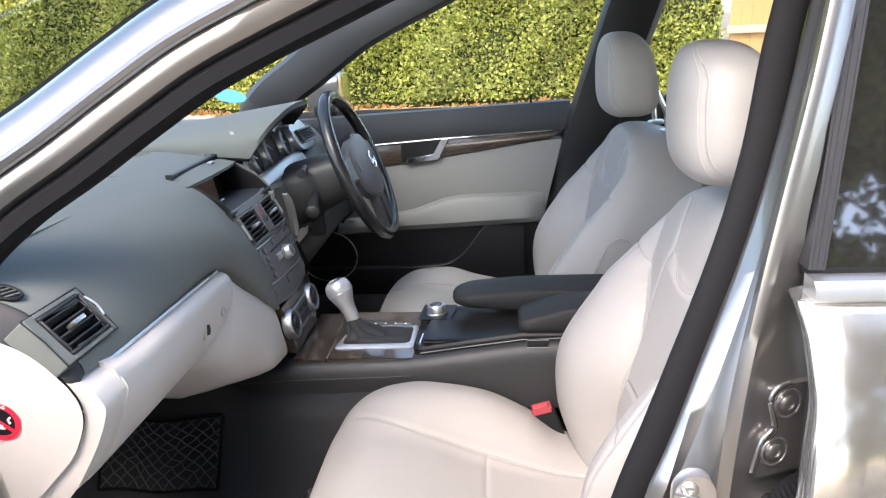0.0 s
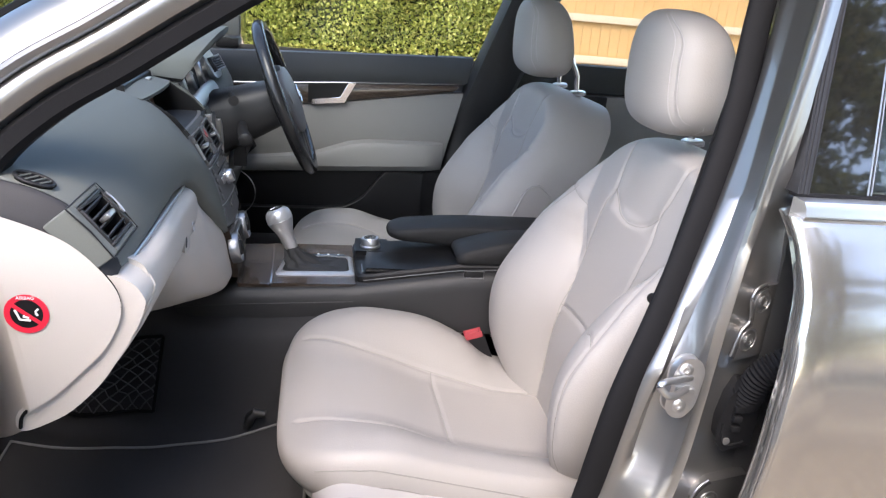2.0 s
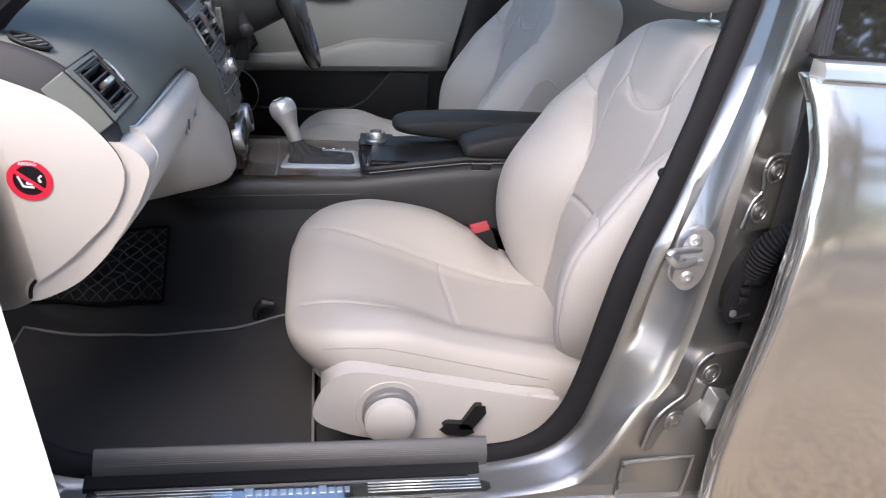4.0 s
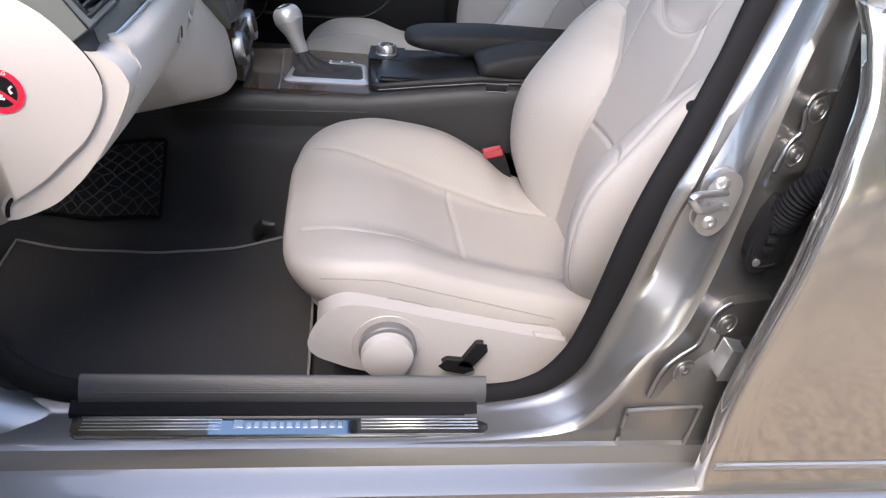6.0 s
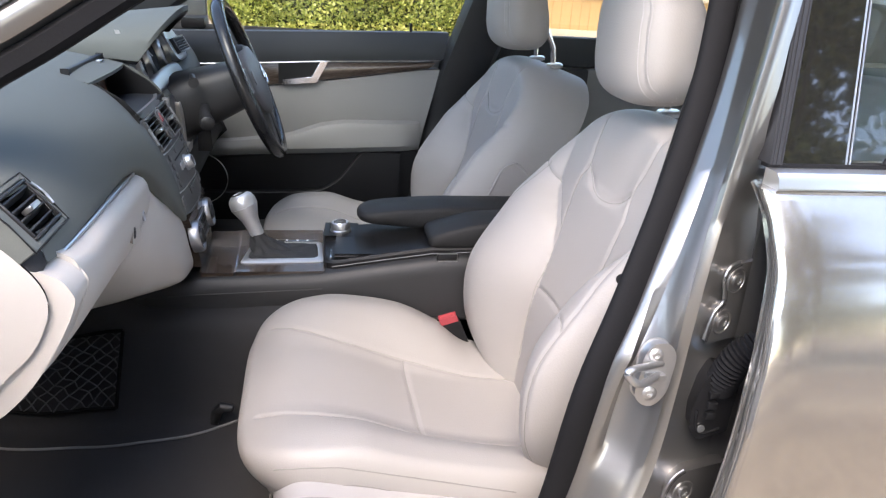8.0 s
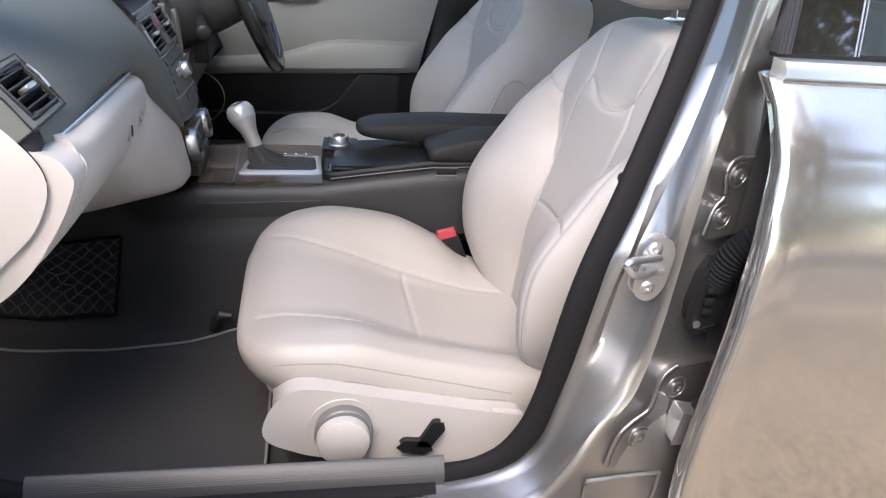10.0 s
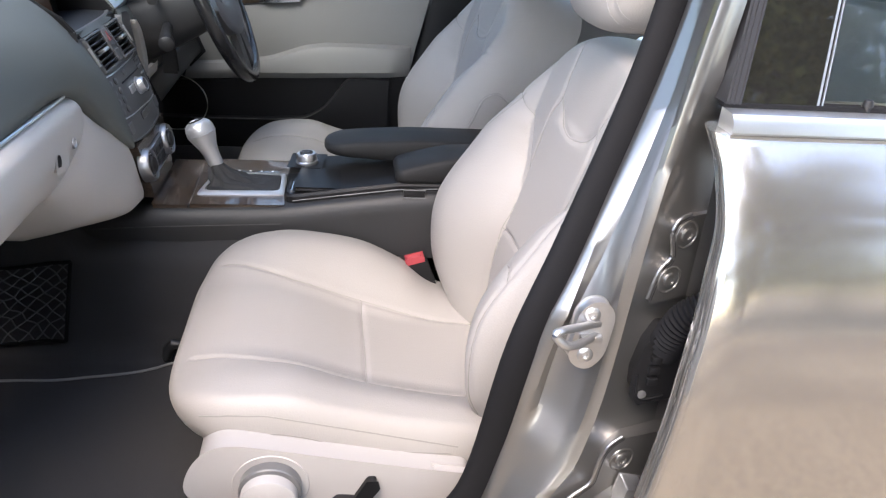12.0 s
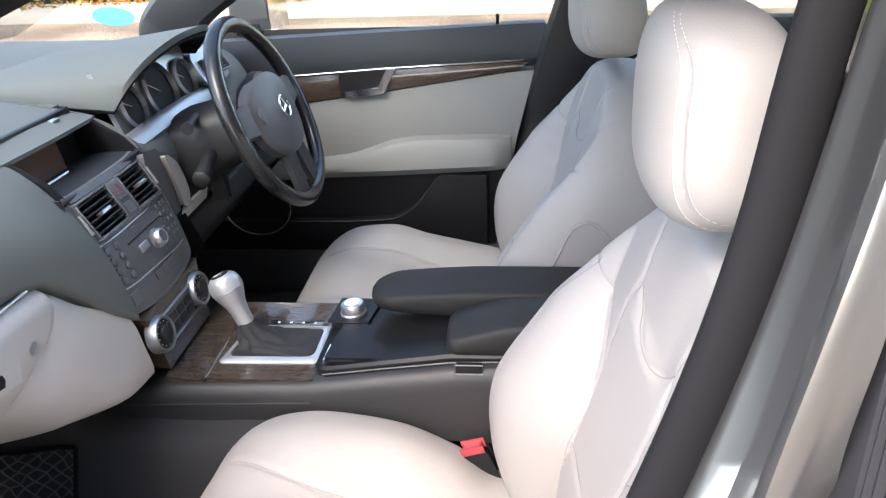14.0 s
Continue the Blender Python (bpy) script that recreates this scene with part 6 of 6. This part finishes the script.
hb = sheet(hub_fn, 16, 48)
bmesh.ops.remove_doubles(hb, verts=hb.verts, dist=1e-5)
part("hub", hb, HUBSKIN, sw, "charcoal airbag hub")
part("hub_back", lathe([(0.0, -0.03), (0.07, -0.03), (0.085, 0.0), (0.08, 0.014), (0.0, 0.014)], WC, WN, 36), BLACK, sw)
for sx in (-1, 1):
    def sring(t):
        cx, cz = sx * (0.09 + 0.082 * t), 0.010 + 0.006 * t
        return [wp(cx, cz + dz, h) for dz, h in ((0.036 - 0.010 * t, 0.0), (0.030 - 0.010 * t, 0.013 - 0.007 * t), (-0.030 + 0.008 * t, 0.013 - 0.007 * t), (-0.036 + 0.010 * t, 0.0), (0, -0.010))]
    part("spoke", loft([sring(t / 6) for t in range(7)]), HUBSKIN, sw)
    def lring(t):
        cx, cz = sx * (0.026 + 0.020 * t), -0.060 - 0.112 * t
        return [wp(cx + dz, cz, h) for dz, h in ((0.030, 0.0), (0.024, 0.013 - 0.006 * t), (-0.024, 0.013 - 0.006 * t), (-0.030, 0.0), (0, -0.010))]
    part("spoke", loft([lring(t / 6) for t in range(7)]), CONSOLE, sw)
    part("switch_pad", lathe([(0.019, 0), (0.0185, 0.002), (0.015, 0.003), (0.0, 0.0035)], wp(sx * 0.080, 0.010, 0.0185), WN, 24), HUBSKIN, sw, "grey switch pad")
em = part("badge_ring", tube([wp(0.021 * math.cos(k * math.tau / 32), 0.002 + 0.021 * math.sin(k * math.tau / 32), 0.034) for k in range(32)], 0.0022, 8, True, up=tuple(WN)), CHROME, sw, "chrome badge ring")
for k in range(3):
    a = radians(90 + 120 * k)
    part("badge_arm", tube([wp(0, 0.002, 0.035), wp(0.020 * math.cos(a), 0.002 + 0.020 * math.sin(a), 0.033)], [0.003, 0.001], 6), CHROME, em)
cl = thing("steering_column", (-0.65, 1.262, 0.84), "black steering column cowl with stalks and ignition key", "steering column")


def col_ring(t):
    m = WC - WN * (0.03 + 0.15 * t)
    w, h = 0.075 + 0.02 * t, 0.055 + 0.02 * t
    return [m + Vector((0, w * math.copysign(abs(math.cos(a)) ** 0.6, math.cos(a)), 0)) + WU * (h * math.copysign(abs(math.sin(a)) ** 0.6, math.sin(a))) for a in (k * math.tau / 24 for k in range(24))]


part("cowl", loft([col_ring(t / 5) for t in range(6)]), CONSOLE, cl)
part("indicator_stalk", tube([(-0.63, 1.17, 0.84), (-0.622, 1.10, 0.828), (-0.612, 1.055, 0.822)], [0.010, 0.012, 0.016], 12), CONSOLE, cl, "black indicator stalk")
part("stalk_end", lathe([(0.016, 0), (0.0155, 0.012), (0.010, 0.016), (0, 0.016)], (-0.612, 1.055, 0.822), (0.1, -1, -0.1), 16), CONSOLE, cl)
part("cruise_stalk", tube([(-0.655, 1.17, 0.902), (-0.645, 1.115, 0.901), (-0.641, 1.090, 0.900)], [0.007, 0.008, 0.012], 10), CONSOLE, cl, "black cruise stalk")
part("wiper_stalk", tube([(-0.63, 1.30, 0.84), (-0.615, 1.39, 0.84)], [0.010, 0.012], 10), BLACK, cl)
part("key_fob", prism([(-0.645, 0.735), (-0.625, 0.735), (-0.628, 0.785), (-0.645, 0.785)], "y", 1.17, 1.19, 0.005), BLACK, cl, "black key hanging from the ignition")

# ---- centre console ----
cn = thing("centre_console", (-0.3, CY, 0.3), "dark centre console with walnut, chrome and black panels", "centre console")


def top_z(x):
    return line(x, [(-0.74, 0.568), (-0.61, 0.580), (-0.37, 0.588), (-0.25, 0.605), (-0.12, 0.622), (0.25, 0.622)])


def con_ring(x):
    z, h = top_z(x), line(x, [(-0.74, 0.116), (-0.60, 0.124), (0.25, 0.112)])
    zb = curve(x, [(-0.74, 0.553), (-0.705, 0.508), (-0.675, 0.494), (-0.60, 0.494), (-0.48, 0.500), (0.25, 0.47)])
    return [(x, CY - h - 0.012, zb), (x, CY - h - 0.012, z - 0.035), (x, CY - h - 0.010, z - 0.020), (x, CY - h - 0.005, z - 0.008), (x, CY - h + 0.004, z), (x, CY + h - 0.004, z), (x, CY + h + 0.006, z - 0.015), (x, CY + h + 0.012, zb)]


part("console_body", loft([con_ring(-0.74 + 0.04 * i) for i in range(26)]), CONSOLE, cn, "dark grey console sides", sharp=50)
part("seam_line", tube([(x, CY - line(x, [(-0.74, 0.116), (-0.60, 0.124), (0.25, 0.112)]) - 0.0118, top_z(x) - 0.030) for x in (-0.72, -0.6, -0.48, -0.37)], 0.0012, 6), CONSOLE, cn)
con_low = [(x, CY - line(x, [(-0.74, 0.116), (-0.60, 0.124), (0.25, 0.112)]) - 0.0125, curve(x, [(-0.74, 0.553), (-0.705, 0.508), (-0.675, 0.494), (-0.60, 0.494), (-0.48, 0.500), (0.25, 0.47)])) for x in [-0.74 + 0.01 * i for i in range(32)]]
part("console_edge", tube(con_low, 0.0022, 6), RUBBER, cn, "dark gap along the foot of the console")
part("wood_panel", prism([(-0.602, 0.768), (-0.540, 0.766), (-0.545, 1.004), (-0.602, 1.002)], "z", 0.578, 0.589, 0.002), WOOD, cn, "walnut panel")
part("wood_panel", prism([(-0.536, 0.766), (-0.366, 0.768), (-0.366, 1.004), (-0.541, 1.004)], "z", 0.580, 0.5915, 0.002), WOOD, cn, "walnut panel")
part("chrome_edge", tube(smooth_path([(-0.537, 0.766, 0.591), (-0.538, 0.85, 0.5915), (-0.543, 1.004, 0.5915)], 4), 0.002, 6), CHROME, cn)
def round_quad(corners, r, z, n=6):
    """A four-cornered outline with rounded corners."""
    out, m = [], len(corners)
    for i in range(m):
        p, a, b = Vector(corners[i]), Vector(corners[i - 1]), Vector(corners[(i + 1) % m])
        u, w = (a - p).normalized() * r, (b - p).normalized() * r
        for k in range(n + 1):
            t = k / n
            q = (p + u) * (1 - t) ** 2 + p * 2 * t * (1 - t) + (p + w) * t * t
            out.append((q.x, q.y, z))
    return out


FRO = [(-0.531, 0.806), (-0.366, 0.811), (-0.367, 0.923), (-0.513, 0.923)]
FRM = [(-0.5285, 0.8085), (-0.3685, 0.8135), (-0.3695, 0.9205), (-0.5115, 0.9205)]
FRI = [(-0.519, 0.8205), (-0.3765, 0.824), (-0.377, 0.914), (-0.5050, 0.914)]
fr = loft([round_quad(FRO, 0.010, 0.588), round_quad(FRO, 0.010, 0.5935), round_quad(FRM, 0.010, 0.5955), round_quad(FRI, 0.016, 0.5965), round_quad(FRI, 0.016, 0.590)], caps=False)
part("shift_frame", fr, SILVER, cn, "satin silver frame round the gear lever")
BOOTSKIN = material("boot_leather", (0.035, 0.035, 0.037), 0.7, grain=0.3, scale=300, bump=0.001, blotch=0.3, spec=0.25)
def boot_fn(u, v):
    a = v * math.tau
    sq = lambda t: math.copysign(abs(t) ** 0.4, t)
    k = (1 - u) ** 1.1
    cx, cy = -0.447 - 0.054 * u, 0.867 + 0.007 * u
    fold = (0.004 * math.sin(a * 5 + u * 4) + 0.0025 * math.sin(a * 9 - u * 6)) * u * (1 - u) * 3.4
    hx, hy = 0.0500 * k + 0.0145 + fold, 0.0315 * k + 0.0135 + fold
    return Vector((cx + hx * (sq(math.cos(a)) * (1 - u) + math.cos(a) * u), cy + hy * (sq(math.sin(a)) * (1 - u) + math.sin(a) * u), 0.5955 + (0.010 * math.sin(u * 10 + a * 2) + 0.007 * math.sin(a * 6 + u * 13)) * u * (1 - u) + 0.038 * u ** 3))
part("boot", sheet(boot_fn, 24, 60), BOOTSKIN, cn, "creased dark leather boot")
part("boot_base", rbox(-0.516, -0.379, 0.8215, 0.9125, 0.588, 0.5945, 0.002), BOOTSKIN, cn)
lv = Vector((-0.033, 0.008, 0.078)).normalized()
lb = Vector((-0.501, 0.874, 0.632))
knob = part("gear_knob", lathe([(0.0135, -0.004), (0.0145, 0.002), (0.0150, 0.018), (0.0175, 0.034), (0.0222, 0.046), (0.0262, 0.057), (0.0278, 0.066), (0.0272, 0.074), (0.0242, 0.0815), (0.0190, 0.0865), (0.0140, 0.0885), (0.0, 0.0890)], lb, lv, 40), SILVER, cn, "satin silver gear knob")
part("knob_ring", lathe([(0.0268, 0.0605), (0.0282, 0.0615), (0.0268, 0.0625)], lb, lv, 40, caps=False), SATIN, knob)
part("knob_badge", lathe([(0.0150, 0.0880), (0.0148, 0.0895), (0.0, 0.0900)], lb, lv, 24), BLACK, knob, "black badge on the knob")
for a in (0.6, 2.7, 4.8):
    e1, e2 = lv.orthogonal().normalized(), lv.cross(lv.orthogonal().normalized())
    part("badge_mark", tube([lb + lv * 0.0902, lb + lv * 0.0899 + 0.011 * (math.cos(a) * e1 + math.sin(a) * e2)], [0.0016, 0.0008], 6), SILVER, knob)
part("gate_strip", rbox(-0.478, -0.384, 0.9235, 0.9345, 0.589, 0.596, 0.001), GLOSSBLACK, cn, "black gear display strip")
for i in range(4):
    part("gate_mark", rbox(-0.466 + 0.022 * i, -0.4615 + 0.022 * i, 0.927, 0.931, 0.595, 0.5966, 0.0002, 1), WHITE, cn)
TRAY = [(-0.366, 0.800), (-0.360, 0.784), (-0.345, 0.776), (-0.15, 0.778), (0.2, 0.778), (0.2, 0.992), (-0.345, 0.992), (-0.362, 0.985)]
tr = bmesh.new()
loft([[(x, y, top_z(x) - 0.01) for x, y in TRAY], [(x, y, top_z(x) + 0.012) for x, y in TRAY], [(x + 0.004 * (x < -0.3), y + (0.004 if y < 0.9 else -0.004), top_z(x) + 0.017) for x, y in TRAY]], bm=tr)
part("storage_tray", tr, BLACK, cn, "black storage tray")
part("tray_lid", prism([(-0.345, 0.790), (-0.16, 0.790), (-0.16, 0.886), (-0.335, 0.886)], "z", 0.612, 0.620, 0.003), BLACK, cn, "black roller lid")
part("chrome_line", tube([(-0.352, 0.796, top_z(-0.352) + 0.018), (-0.350, 0.84, top_z(-0.352) + 0.018)], 0.0018, 6), CHROME, cn)
part("chrome_line", tube([(x, 0.7745, top_z(x) + 0.006) for x in (-0.35, -0.25, -0.15, -0.05)], 0.0011, 6), STACK, cn)
part("controller_base", prism([(-0.362, 0.895), (-0.30, 0.893), (-0.29, 0.97), (-0.355, 0.972)], "z", 0.60, 0.6205, 0.004), BLACK, cn)
kb = part("controller_knob", lathe([(0.0225, 0.0), (0.023, 0.005), (0.0205, 0.007), (0.0205, 0.018), (0.0185, 0.0215), (0.0, 0.022)], (-0.327, 0.924, 0.619), (-0.08, 0, 1), 36), SATIN, cn, "silver rotary controller")
part("knob_top", lathe([(0.014, 0.0215), (0.0135, 0.023), (0, 0.023)], (-0.327, 0.924, 0.619), (-0.08, 0, 1), 28), CHROME, kb)


def arm_lid(x0, y0, y1, tip, bottom, top):
    """A padded lid: tip is the corner radius in plan; bottom and top give heights by distance from its front."""
    def ring(d):
        x, zb, zt = x0 + d, curve(d, bottom), curve(d, top)
        s = tip - math.sqrt(max(0, tip * tip - max(0, tip - d) ** 2))
        k = 0.007 * (1 - math.sqrt(max(0, 1 - max(0, 1 - d / 0.009) ** 2)))
        zb, zt, a, b, r, m = zb + k, zt - k, y0 + s, y1 - s, 0.008, (zb + zt) / 2
        out = [(a + r, zb), (a + r * 0.3, zb + r * 0.3), (a, zb + r)] + [(a - 0.0015, m), (a, zt - r), (a + r * 0.3, zt - r * 0.3), (a + r, zt), ((a + b) / 2, zt + 0.003)]
        out += [(b - r, zt), (b - r * 0.3, zt - r * 0.3), (b, zt - r), (b + 0.0015, m), (b, zb + r), (b - r * 0.3, zb + r * 0.3), (b - r, zb)]
        return [(x, y, z) for y, z in out]
    return part("armrest_lid", loft([ring((0.22 - x0) * (i / 56) ** 2.2) for i in range(57)]), ARMPAD, cn, "padded dark armrest lid", sharp=60)


arm_lid(-0.156, 0.776, 0.876, 0.020, [(0.0, 0.634), (0.38, 0.636)], [(0.0, 0.658), (0.05, 0.673), (0.11, 0.686), (0.20, 0.690), (0.38, 0.688)])
arm_lid(-0.292, 0.880, 0.985, 0.046, [(0.0, 0.650), (0.12, 0.641), (0.22, 0.634), (0.5, 0.634)], [(0.0, 0.669), (0.06, 0.678), (0.20, 0.686), (0.5, 0.686)])
part("armrest_box", rbox(-0.14, 0.22, 0.79, 0.982, 0.60, 0.645, 0.006), CONSOLE, cn)
sl = part("slot", rbox(-0.140, -0.100, 0.7615, 0.772, 0.614, 0.628, 0.002), BLACK, cn, "small black slot")
part("slot_rim", tube([(-0.141, 0.7612, 0.613), (-0.099, 0.7612, 0.613), (-0.099, 0.7612, 0.629), (-0.141, 0.7612, 0.629)], 0.0012, 6, True), STACK, sl)

# ---- storage net in the footwell ----
nt_ob = thing("storage_net", (-0.83, 0.67, 0.36), "black elastic storage net on the footwell side", "storage net")


def net_p(u, v):
    return Vector((-0.975 + 0.242 * u - 0.017 * (1 - v), 0.655 + 0.036 * v + 0.006 * math.sin(u * 9), 0.362 + 0.144 * v - 0.01 * math.sin(u * math.pi) * v))


for pts in ([net_p(u / 8, 1) for u in range(9)], [net_p(u / 8, 0) for u in range(9)], [net_p(1, v / 6) for v in range(7)], [net_p(0, v / 6) for v in range(7)]):
    part("edge_cord", tube(pts, 0.0035, 8), RUBBER, nt_ob)
CORD = material("black_cord", (0.065, 0.065, 0.070), 0.7, grain=0.4, scale=900, blotch=0.2, spec=0.3)
wob = random.Random(5)
knots = {(i, j): (wob.uniform(-0.016, 0.016), wob.uniform(-0.022, 0.022)) for i in range(-8, 30) for j in range(13)}


def knot(i, j):
    """A crossing of the net, each a little out of place, the meshes pulled flat towards the foot."""
    du, dv = knots[i, j] if 0 < j < 12 else (0, 0)
    return i / 18 + du, (j / 12) ** 0.85 + dv


for k in range(-12, 19):
    for sign in (1, -1):
        if (k % 2) == 0:
            run = [knot(k + j if sign > 0 else k + 12 - j, j) for j in range(13) if 0 <= (k + j if sign > 0 else k + 12 - j) <= 18]
            if len(run) > 2:
                part("cord", tube(smooth_path([net_p(min(max(u, 0), 1), min(max(v, 0), 1)) + Vector((0, -0.001 * sign, 0)) for u, v in run], 3), 0.0015, 5), CORD, nt_ob)

# ---- parking disc on the windscreen ----
pd = thing("parking_disc", (-0.90, 1.40, 1.055), "round blue paper disc at the foot of the windscreen", "paper disc")
part("card", lathe([(0, 0), (0.042, 0), (0.042, 0.001), (0, 0.001)], (-0.90, 1.40, 1.055), (0.32, -0.25, 1), 32), BLUE, pd)
